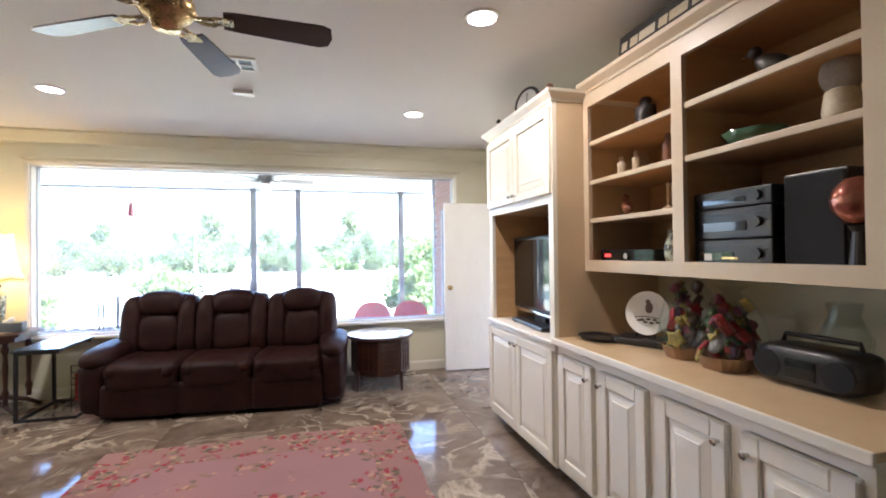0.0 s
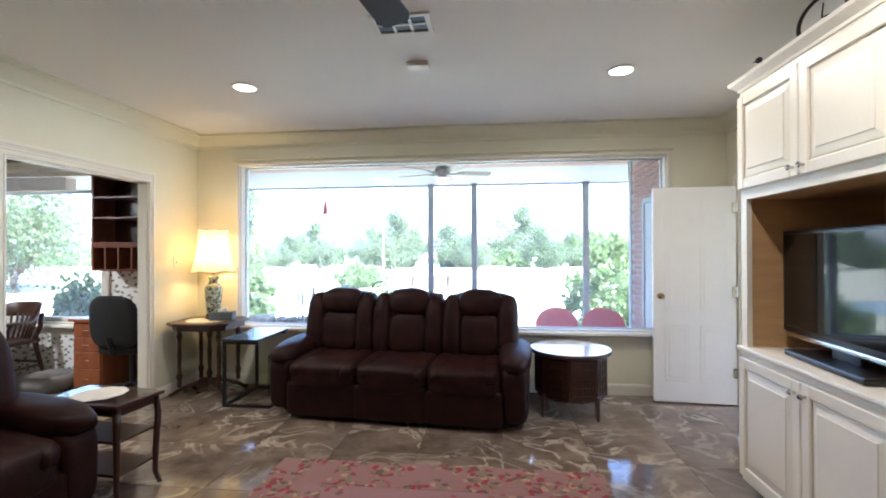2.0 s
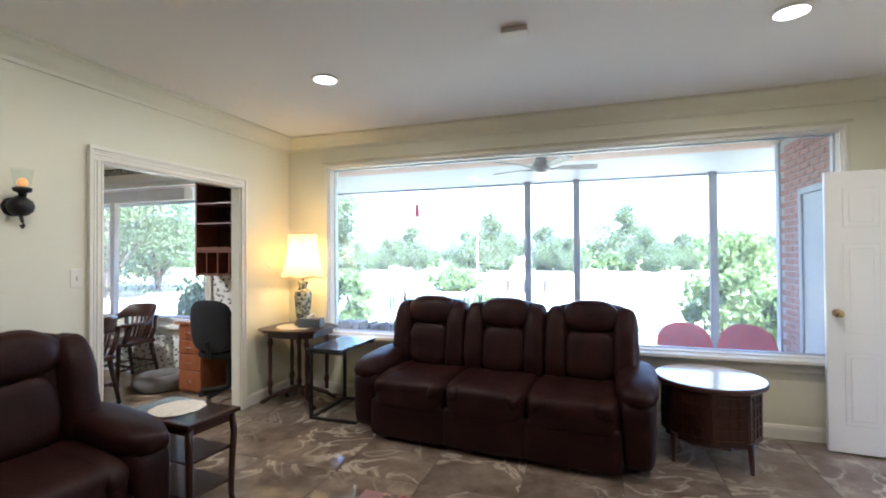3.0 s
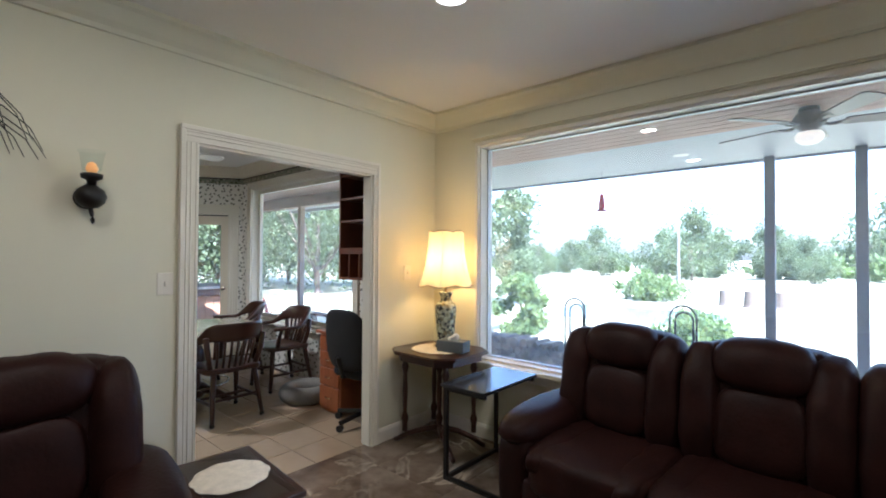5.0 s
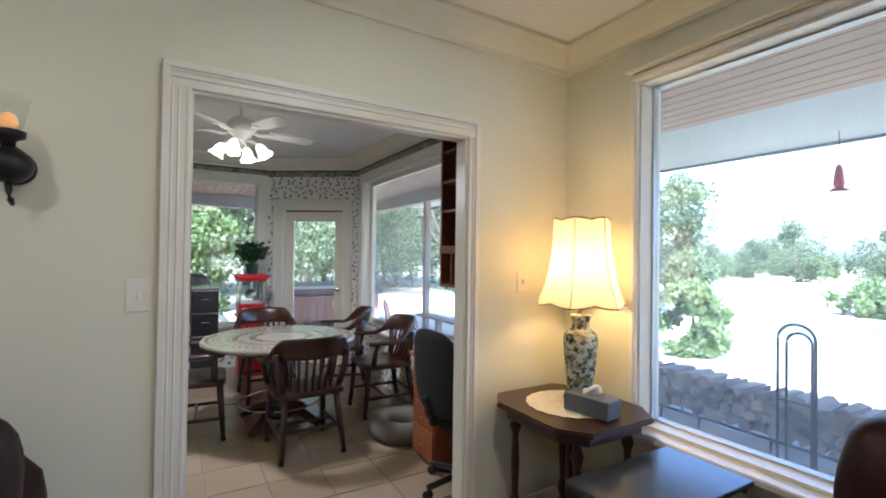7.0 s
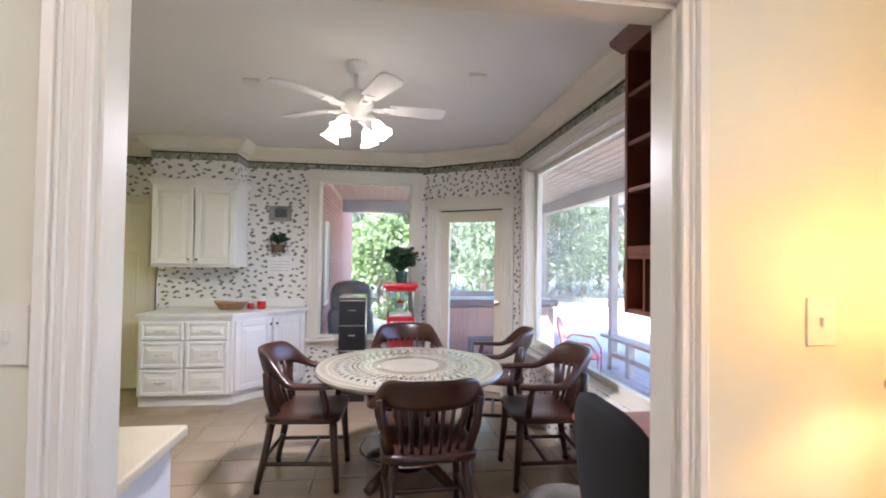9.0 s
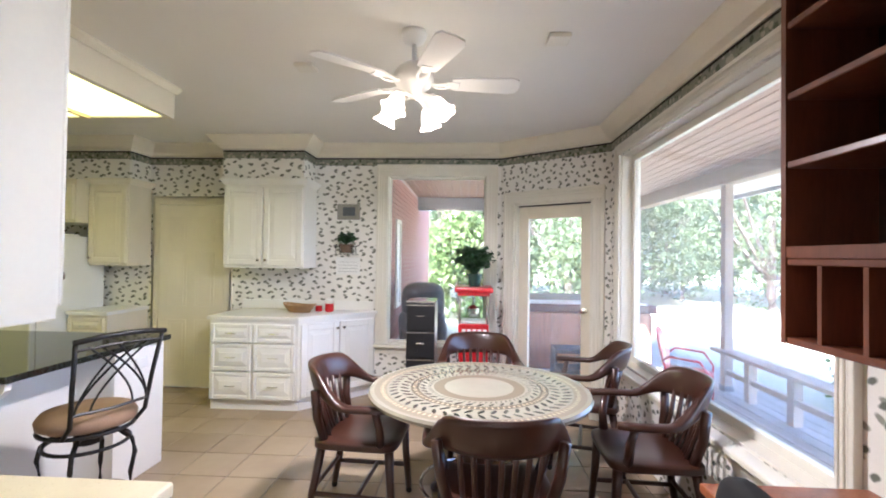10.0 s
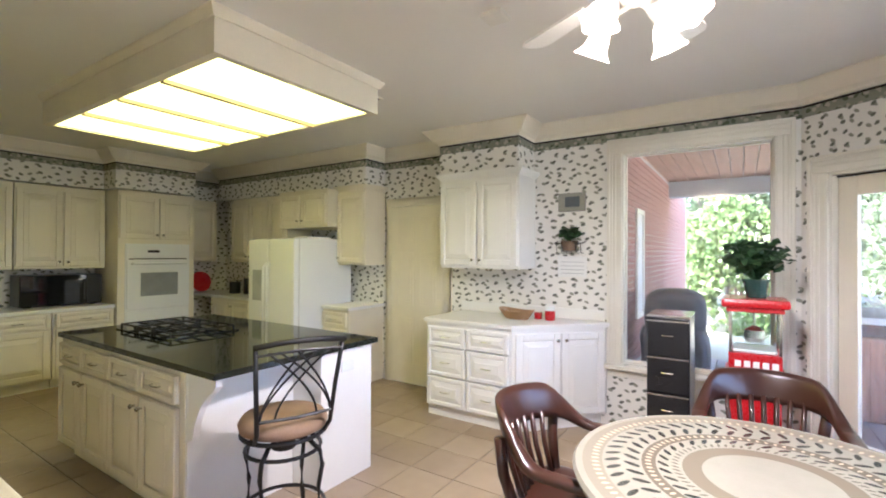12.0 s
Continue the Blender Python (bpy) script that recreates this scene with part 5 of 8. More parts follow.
def front(x, y, z, way):
    """The placing of a front whose local x runs to its right; way: degrees that its face points to, from +x."""
    return pose(x, y, z, 0, 0, way + 90)


# hutch base with drawers, its angled cupboard and counter
hb_ = thing("drawer_cabinet", "white kitchen base cabinet with six drawers", "cabinet")
HX, HY0, HY1 = -7.24, 2.70, 3.57
part("body", prism([(XF + 0.003, HY0), (HX, HY0), (HX, HY1), (XF + 0.003, HY1)], 0.10, 0.865), KWHITE, hb_)
part("toe_kick", box(XF + 0.003, HY0 + 0.003, 0.0, HX - 0.03, HY1 - 0.003, 0.10), KWHITE, hb_)
for j, (z0, hh) in enumerate(((0.115, 0.255), (0.385, 0.255), (0.655, 0.175))):
    for k in range(2):
        w = 0.40
        y = HY0 + 0.025 + k * (w + 0.018)
        raised_door("drawer_front", hb_, w, hh, front(HX + 0.018, y, z0, 0), KWHITE, None, stile=0.035, handle=(w / 2, hh / 2))
ac = thing("angled_cupboard", "white two-door cupboard set at an angle", "cabinet")
part("body", prism([(XF + 0.003, HY1 + 0.002), (HX, HY1 + 0.002), (-7.86, 4.17), (XF + 0.003, 4.17)], 0.10, 0.865), KWHITE, ac)
part("toe_kick", prism([(XF + 0.003, HY1 + 0.004), (HX - 0.04, HY1 + 0.004), (-7.88, 4.12), (XF + 0.003, 4.12)], 0.0, 0.10), KWHITE, ac)
av = Vector((-7.86 - HX, 4.17 - HY1, 0))
aw = av.length / 2 - 0.03
aang = math.degrees(math.atan2(av.y, av.x))
for k in range(2):
    p = Vector((HX, HY1, 0)) + av.normalized() * (0.02 + k * (aw + 0.015))
    n_ = Vector((av.y, -av.x, 0)).normalized() * 0.016
    raised_door("door", ac, aw, 0.70, pose(p.x + n_.x, p.y + n_.y, 0.13, 0, 0, aang), KWHITE, (aw - 0.03 if k == 0 else 0.03, 0.64))
tagged(obj("hutch_countertop", prism([(XF + 0.003, HY0 - 0.02), (HX + 0.03, HY0 - 0.02), (HX + 0.03, HY1 + 0.01), (-7.84, 4.20), (XF + 0.003, 4.20)], 0.867, 0.902, 0.006), KWHITE), "white countertop on the drawer cabinet", "countertop")
tagged(obj("backsplash", box(XF + 0.002, HY0 - 0.02, 0.904, XF + 0.02, 4.15, 1.0, 0.003, seg=1), KWHITE), "low white backsplash above the counter", "backsplash")


def upper(name, label, x0, y0, x1, y1, z0, z1, doors, way, material, top=0.0, kn=0.05, grp=""):
    """A wall cabinet over the footprint; doors on the side that faces `way` (0: +x, 90: +y)."""
    u = thing(name, label, "cabinet", group=grp)
    part("body", box(x0, y0, z0, x1, y1, z1, 0.003, seg=1), material, u)
    span = (y1 - y0) if way == 0 else (x1 - x0)
    w = span / doors - 0.02
    for k in range(doors):
        off = 0.01 + k * span / doors
        m = front(x1 + 0.016, y0 + off, z0 + 0.03, 0) if way == 0 else front(x1 - off, y1 + 0.016, z0 + 0.03, 90)
        kx = (w - 0.03 if k % 2 == 0 else 0.03) if doors > 1 else 0.03
        raised_door("door", u, w, z1 - z0 - 0.09, m, material, (kx, kn), stile=0.055)
    if top:
        C = [(0, z1 - 0.03), (0.006, z1 - 0.03), (0.04, z1 + 0.012), (0.045, z1 + 0.03), (0, z1 + 0.03)]
        if way == 0:
            b = moulding(C, (x1, y0), (x1, y1), (1, 0), mitre=(1, 1))
            moulding(C, (x0, y1), (x1, y1), (0, 1), b, (0, 1)), moulding(C, (x0, y0), (x1, y0), (0, -1), b, (0, 1))
        else:
            b = moulding(C, (x0, y1), (x1, y1), (0, 1), mitre=(1, 1))
            moulding(C, (x1, y0), (x1, y1), (1, 0), b, (0, 1)), moulding(C, (x0, y0), (x0, y1), (-1, 0), b, (0, 1))
        part("cornice", b, material, u)
    return u


def bulkhead(x0, y0, x1, y1, open_sides):
    """A papered soffit from the cabinet tops to the ceiling with crown and border."""
    s = thing("bulkhead", "papered soffit above the wall cabinets", "soffit", kind="structure")
    part("soffit", box(x0, y0, 2.27, x1, y1, CZ - 0.001), WPAPER, s)
    for sd in open_sides:
        a, b_, o = {"+x": ((x1, y0), (x1, y1), (1, 0)), "+y": ((x0, y1), (x1, y1), (0, 1)), "-y": ((x0, y0), (x1, y0), (0, -1)), "-x": ((x0, y0), (x0, y1), (-1, 0))}[sd]
        ax = "x" if o[0] == 0 else "y"
        ends = (1 if "-" + ax in open_sides else 0, 1 if "+" + ax in open_sides else 0)
        part("crown", moulding(KCROWN, a, b_, o, None, ends), CREAM, s)
        part("border", moulding([(0, CZ - 0.225), (0.003, CZ - 0.225), (0.003, CZ - 0.142), (0, CZ - 0.142)], a, b_, o), BORDER, s)
        part("border_edge", moulding([(0, CZ - 0.156), (0.005, CZ - 0.156), (0.005, CZ - 0.142), (0, CZ - 0.142)], a, b_, o), BLKCLOTH, s)


upper("wall_cabinet", "white wall cabinet with two raised-panel doors", XF + 0.003, 2.66, -7.53, 3.50, 1.36, 2.25, 2, 0, KWHITE, 1)
bulkhead(XF, 2.62, -7.56, 3.48, ("+x", "+y", "-y"))

# small counter, fridge and cupboards on the west wall
sc_ = thing("narrow_base_cabinet", "narrow cream base cabinet beside the refrigerator", "cabinet")
part("body", box(XF + 0.003, 1.17, 0.1, -7.34, 1.58, 0.865, 0.003, seg=1), CREAM, sc_)
part("toe_kick", box(XF + 0.003, 1.18, 0.0, -7.40, 1.57, 0.1), CREAM, sc_)
raised_door("drawer_front", sc_, 0.37, 0.16, front(-7.323, 1.19, 0.68, 0), CREAM, None, stile=0.035, handle=(0.185, 0.08))
raised_door("door", sc_, 0.37, 0.53, front(-7.323, 1.19, 0.12, 0), CREAM, (0.33, 0.47), stile=0.05)
tagged(obj("narrow_countertop", box(XF + 0.003, 1.165, 0.867, -7.31, 1.60, 0.902, 0.006), KWHITE), "short white countertop by the refrigerator", "countertop")
upper("wall_cabinet", "tall narrow cream wall cabinet", XF + 0.003, 1.17, -7.57, 1.60, 1.36, 2.25, 1, 0, CREAM, 1)
upper("wall_cabinet", "cream cupboard above the refrigerator", XF + 0.003, 0.30, -7.40, 1.165, 1.80, 2.25, 2, 0, CREAM, 0)
upper("wall_cabinet", "cream wall cabinet beside the refrigerator", XF + 0.003, -0.98, -7.57, 0.29, 1.36, 2.25, 3, 0, CREAM, 0)
bulkhead(XF, -1.40, -7.60, 1.58, ("+x", "+y"))
fr_ = thing("refrigerator", "white side-by-side refrigerator with water dispenser", "refrigerator")
part("body", box(-7.80, 0.335, 0.02, -7.02, 1.155, 1.66, 0.01), APPL, fr_)
for y0, y1 in ((0.337, 0.70), (0.708, 1.153)):
    part("door", box(-7.015, y0, 0.10, -6.95, y1, 1.655, 0.014, seg=3), APPL, fr_)
part("kick_grille", box(-7.02, 0.345, 0.02, -6.99, 1.145, 0.09), BLKPL, fr_, "dark grille")
for y in (0.675, 0.735):
    part("handle", tube([(-6.95, y, 0.62), (-6.905, y, 0.66), (-6.90, y, 1.0), (-6.905, y, 1.34), (-6.95, y, 1.38)], 0.014, 8), APPL, fr_, smooth=True)
part("dispenser", box(-6.951, 0.42, 0.95, -6.945, 0.60, 1.30, 0.002, seg=1), mat("grey_dispenser", (0.45, 0.46, 0.47), rough=0.3), fr_, "grey water dispenser")
tagged(obj("tray", box(-7.5, 0.9, 1.662, -7.15, 1.12, 1.68, 0.004), KWHITE), "white tray lying on the refrigerator", "tray")
cw_ = thing("corner_base_cabinet", "cream corner base cabinet run", "cabinet")
part("body", box(XF + 0.003, -1.13, 0.1, -7.34, 0.32, 0.865), CREAM, cw_)
part("toe_kick", box(XF + 0.003, -1.13, 0.0, -7.40, 0.32, 0.1), CREAM, cw_)
for k in range(3):
    raised_door("door", cw_, 0.44, 0.70, front(-7.323, -1.08 + 0.46 * k, 0.13, 0), CREAM, (0.04, 0.64))
tagged(obj("corner_countertop", box(XF + 0.003, YS + 0.003, 0.867, -7.31, 0.325, 0.902, 0.006), KWHITE), "white corner countertop beside the oven", "countertop")

# south wall: oven tower, cupboards and counters
ov = thing("oven_tower", "tall cream oven cabinet with a white wall oven", "cabinet")
OX0, OX1, OY = -7.06, -6.15, -1.07
part("body", box(OX0, YS + 0.003, 0.1, OX1, OY, 2.25, 0.003, seg=1), CREAM, ov)
part("toe_kick", box(OX0 + 0.005, YS + 0.003, 0.0, OX1 - 0.005, OY - 0.05, 0.1), CREAM, ov)
ow = (OX1 - OX0) / 2 - 0.02
for k in range(2):
    raised_door("door", ov, ow, 0.52, front(OX1 - 0.012 - k * (ow + 0.012), OY + 0.016, 1.66, 90), CREAM, (ow - 0.03 if k == 0 else 0.03, 0.05))
    raised_door("door", ov, ow, 0.42, front(OX1 - 0.012 - k * (ow + 0.012), OY + 0.016, 0.13, 90), CREAM, (ow - 0.03 if k == 0 else 0.03, 0.37))
wo = thing("wall_oven", "white built-in wall oven with a grey window", "oven", ((OX0 + OX1) / 2, OY + 0.002, 0.62), 180)
part("frame", box(-0.38, -0.02, 0, 0.38, 0.0, 0.98, 0.004, seg=1), APPL, wo)
part("control_panel", box(-0.37, -0.035, 0.80, 0.37, -0.0201, 0.96, 0.004, seg=1), APPL, wo)
part("display", box(-0.14, -0.037, 0.87, 0.0, -0.0351, 0.90), BLKPL, wo, "dark display")
odr = part("door", box(-0.37, -0.045, 0.17, 0.37, -0.0201, 0.78, 0.006), APPL, wo)
part("window", box(-0.22, -0.048, 0.33, 0.22, -0.0451, 0.62, 0.002, seg=1), mat("oven_glass", (0.34, 0.36, 0.38), rough=0.12), odr, "grey oven window")
part("handle", tube([(-0.32, -0.045, 0.73), (-0.32, -0.08, 0.735), (0.32, -0.08, 0.735), (0.32, -0.045, 0.73)], 0.012, 8), APPL, odr)
part("vent_slot", box(-0.34, -0.022, 0.785, 0.34, -0.0201, 0.797), BLKPL, wo, "dark vent slot")
part("lower_trim", box(-0.37, -0.035, 0.02, 0.37, -0.0201, 0.155, 0.004, seg=1), APPL, wo)
bulkhead(OX0 - 0.02, YS, OX1 + 0.02, OY - 0.02, ("+y", "+x", "-x"))
upper("wall_cabinet", "cream wall cabinet above the microwave", -6.14, YS + 0.003, -5.30, -1.40, 1.30, 2.25, 2, 90, CREAM, 0)
upper("wall_cabinet", "cream wall cabinet at the end of the run", -5.29, YS + 0.003, -4.45, -1.40, 1.30, 2.25, 2, 90, CREAM, 0)
upper("wall_cabinet", "cream corner wall cabinet beside the oven", XF + 0.36, YS + 0.003, OX0 - 0.01, -1.40, 1.36, 2.25, 1, 90, CREAM, 0)
bulkhead(OX1 + 0.02, YS, XK, -1.42, ("+y",))
for x0, x1 in ((-6.14, -5.56), (-5.55, -4.97), (-4.96, -4.38)):
    u = thing("base_cabinet", "cream base cabinet with drawer and door", "cabinet", group="base cabinets on the oven wall")
    part("body", box(x0, YS + 0.003, 0.1, x1, -1.12, 0.83, 0.003, seg=1), CREAM, u)
    part("toe_kick", box(x0, YS + 0.003, 0, x1, -1.18, 0.1), CREAM, u)
    raised_door("drawer_front", u, x1 - x0 - 0.04, 0.15, front(x1 - 0.02, -1.102, 0.665, 90), CREAM, None, stile=0.035, handle=(0.27, 0.075))
    raised_door("door", u, x1 - x0 - 0.04, 0.52, front(x1 - 0.02, -1.102, 0.125, 90), CREAM, (0.05, 0.46))
tagged(obj("oven_wall_countertop", box(-6.14, YS + 0.003, 0.832, -4.36, -1.08, 0.868, 0.006), KWHITE), "white countertop on the oven wall", "countertop")
mw = thing("microwave", "black countertop microwave oven with glossy door", "microwave", (-5.72, -1.36, 0.87), 180)
part("body", box(-0.38, 0, 0.012, 0.38, 0.33, 0.36, 0.008), BLKPL, mw)
part("door", box(-0.375, -0.012, 0.02, 0.22, -0.0005, 0.355, 0.004, seg=1), SCREEN, mw, "glossy black door")
part("control_panel", box(0.225, -0.012, 0.02, 0.375, -0.0005, 0.355, 0.004, seg=1), BLKPL, mw)
part("handle", box(0.19, -0.03, 0.06, 0.205, -0.0125, 0.31, 0.004, seg=1), BLKPL, mw)
for x in (-0.3, 0.3):
    part("foot", box(x - 0.03, 0.05, 0, x + 0.03, 0.28, 0.0118), BLKPL, mw)
tagged(obj("red_plate", turned(lathe([(0, 0), (0.08, 0.0), (0.15, 0.018), (0.15, 0.024), (0.08, 0.008), (0, 0.008)], 32), pose(-7.45, -1.62, 1.055, 78, 0, 180)), RED), "red round plate leaning on the backsplash", "plate")
for x, y, h_ in ((-7.62, -1.0, 0.2), (-7.66, -0.72, 0.26), (-7.62, -0.45, 0.18)):
    c = thing("canister", "dark kitchen canister with a steel lid", "canister", (x, y, 0.903), group="canisters in the corner")
    part("jar", lathe([(0, 0), (0.07, 0), (0.075, 0.01), (0.075, h_ - 0.04), (0.07, h_ - 0.03), (0, h_ - 0.03)], 20), BLKPL, c)
    part("lid", lathe([(0, h_ - 0.029), (0.072, h_ - 0.029), (0.072, h_ - 0.01), (0.02, h_), (0, h_)], 20), CHROME, c, "steel lid")

# island
isl = thing("kitchen_island", "white kitchen island with doors and drawers", "island")
IX0, IX1, IY0, IY1 = -6.10, -5.02, 0.97, 2.70
part("body", box(IX0, IY0, 0.10, IX1, IY1, 0.868, 0.003, seg=1), CREAM, isl)
part("toe_kick", box(IX0 + 0.05, IY0 + 0.05, 0.0, IX1 - 0.06, IY1 - 0.01, 0.10), CREAM, isl)
part("end_panel", box(IX0 + 0.004, IY1 + 0.001, 0.0, IX1 - 0.004, IY1 + 0.02, 0.868), KWHITE, isl, "white end panel")
part("wing_panel", box(-6.16, IY1 + 0.021, 0.0, -5.70, 2.985, 0.868, 0.003, seg=1), KWHITE, isl, "white supporting wing")
co_ = [(0, 0.868), (0.26, 0.868), (0.26, 0.83), (0.235, 0.80), (0.19, 0.77), (0.12, 0.70), (0.07, 0.60), (0.05, 0.52), (0.0, 0.50)]
b = bmesh.new()
f1 = [b.verts.new((-5.06, IY1 + 0.021 + p, z)) for p, z in co_]
f2 = [b.verts.new((-5.025, IY1 + 0.021 + p, z)) for p, z in co_]
b.faces.new(f1), b.faces.new(f2[::-1])
for i in range(len(co_)):
    j = (i + 1) % len(co_)
    b.faces.new((f1[i], f1[j], f2[j], f2[i]))
part("corbel", b, KWHITE, isl, "curved white corbel bracket")
iw = (IY1 - IY0 - 0.06) / 4
for k in range(4):
    y = IY0 + 0.03 + k * iw
    raised_door("door", isl, iw - 0.015, 0.54, front(IX1 + 0.016, y, 0.125, 0), CREAM, (iw - 0.05 if k % 2 == 0 else 0.035, 0.48), stile=0.05)
    raised_door("drawer_front", isl, iw - 0.015, 0.15, front(IX1 + 0.016, y, 0.69, 0), CREAM, None, stile=0.03, handle=(iw / 2, 0.075))
ol = turned(box(-0.055, -0.012, -0.035, 0.055, 0.0, 0.035, 0.006), pose(-5.92, 2.987, 0.76, 0, 0, 180))
part("outlet", ol, APPL, isl, "white outlet cover")
tagged(obj("island_countertop", box(-6.20, 0.93, 0.87, -5.0, 3.01, 0.905, 0.006), GRANITE), "polished black granite island countertop", "countertop")
ck = thing("cooktop", "black gas cooktop with iron grates", "cooktop", (-5.55, 1.55, 0.906))
part("plate", box(-0.26, -0.40, 0, 0.26, 0.40, 0.008, 0.003, seg=1), SCREEN, ck, "black glass plate")
for x in (-0.12, 0.12):
    for y in (-0.26, 0.0, 0.26):
        bn = part("burner", lathe([(0, 0.008), (0.045, 0.008), (0.045, 0.014), (0.03, 0.018), (0, 0.018)], 16, (x, y, 0)), BLACK, ck)
for y in (-0.26, 0.0, 0.26):
    gr = box(-0.235, y - 0.115, 0.035, 0.235, y - 0.105, 0.045)
    box(-0.235, y + 0.105, 0.035, 0.235, y + 0.115, 0.045, bm=gr)
    for x in (-0.23, -0.12, 0, 0.12, 0.225):
        box(x - 0.005, y - 0.105, 0.035, x + 0.005, y + 0.105, 0.045, bm=gr)
    for x in (-0.23, 0.23):
        for yy in (-0.11, 0.11):
            box(x - 0.006, y + yy - 0.006, 0.008, x + 0.006, y + yy + 0.006, 0.036, bm=gr)
    part("grate", gr, BLACK, ck, "black iron grate")

# peninsula and cabinets on the living room wall
pn = thing("peninsula_cabinet", "white base cabinet with a cream counter", "cabinet")
part("body", box(-4.08, 2.2, 0.1, XK - 0.003, 4.385, 0.868, 0.003, seg=1), KWHITE, pn)
part("toe_kick", box(-4.02, 2.2, 0.0, XK - 0.003, 4.375, 0.1), KWHITE, pn)
tagged(obj("cream_countertop", box(-4.12, 2.2, 0.87, XK - 0.003, 4.42, 0.91, 0.012, seg=3), LAMINATE), "pale cream laminate countertop with rounded edge", "countertop")
uc = thing("wall_cabinet", "white wall cabinet above the cream counter", "cabinet")
part("body", box(-3.84, 2.2, 1.365, XK - 0.003, 4.35, CZ - 0.002, 0.003, seg=1), KWHITE, uc)
for k in range(4):
    raised_door("door", uc, 0.5, 1.1, pose(-3.856, 4.335 - 0.53 * k, 1.39, 0, 0, -90), KWHITE, (0.45 if k % 2 else 0.04, 0.06))


# bar stool
def bar_stool(at, rz):
    """Iron bar stool; its back is at +y, local."""
    s = thing("bar_stool", "black iron bar stool with a tan padded seat", "bar stool", at, rz)
    part("seat", lathe([(0, 0.60), (0.19, 0.60), (0.215, 0.615), (0.22, 0.645), (0.20, 0.675), (0.12, 0.69), (0, 0.692)], 32), SEATP, s, "tan padded round seat", smooth=True)
    part("seat_ring", tube([(0.205 * math.cos(a), 0.205 * math.sin(a), 0.59) for a in [2 * math.pi * k / 32 for k in range(32)]], 0.011, 8, closed=True), BLACK, s)
    part("swivel", lathe([(0, 0.50), (0.06, 0.50), (0.06, 0.58), (0.1, 0.59), (0, 0.592)], 12), BLACK, s)
    part("lower_ring", tube([(0.185 * math.cos(a), 0.185 * math.sin(a), 0.505) for a in [2 * math.pi * k / 32 for k in range(32)]], 0.010, 8, closed=True), BLACK, s)
    part("foot_ring", tube([(0.205 * math.cos(a), 0.205 * math.sin(a), 0.20) for a in [2 * math.pi * k / 32 for k in range(32)]], 0.010, 8, closed=True), BLACK, s)
    for k in range(4):
        a = math.radians(45 + 90 * k)
        c_, s_ = math.cos(a), math.sin(a)
        part("leg", tube([(r * c_, r * s_, z) for r, z in ((0.05, 0.56), (0.14, 0.55), (0.20, 0.50), (0.215, 0.43), (0.195, 0.32), (0.20, 0.2), (0.22, 0.09), (0.25, 0.0))], 0.012, 8), BLACK, s, smooth=True)
    for x in (-0.17, 0.17):
        part("back_post", tube([(x, 0.12, 0.59), (x * 1.03, 0.19, 0.66), (x * 1.1, 0.225, 0.85), (x * 1.2, 0.28, 1.08)], 0.011, 8), BLACK, s, smooth=True)
    part("top_rail", tube([(-0.215, 0.285, 1.08), (-0.1, 0.30, 1.095), (0, 0.305, 1.098), (0.1, 0.30, 1.095), (0.215, 0.285, 1.08)], 0.014, 8), BLACK, s, smooth=True)
    part("back_rail", tube([(-0.2, 0.275, 1.04), (0, 0.29, 1.05), (0.2, 0.275, 1.04)], 0.007, 6), BLACK, s)
    part("bottom_rail", tube([(-0.175, 0.205, 0.72), (0, 0.215, 0.715), (0.175, 0.205, 0.72)], 0.008, 6), BLACK, s)
    for sx in (-1, 1):
        for w0, w1 in ((0.17, -0.02), (0.17, -0.10), (0.10, -0.15)):
            pts = []
            for q in range(9):
                f = q / 8
                z = 0.72 + 0.33 * f
                x = sx * (w0 + (w1 - w0) * f ** 1.6)
                pts.append((x, 0.205 + 0.075 * f, z))
            part("lattice_bar", tube(pts, 0.0055, 6), BLACK, s, smooth=True)
    return s


bar_stool((-5.27, 3.19, 0), -22)

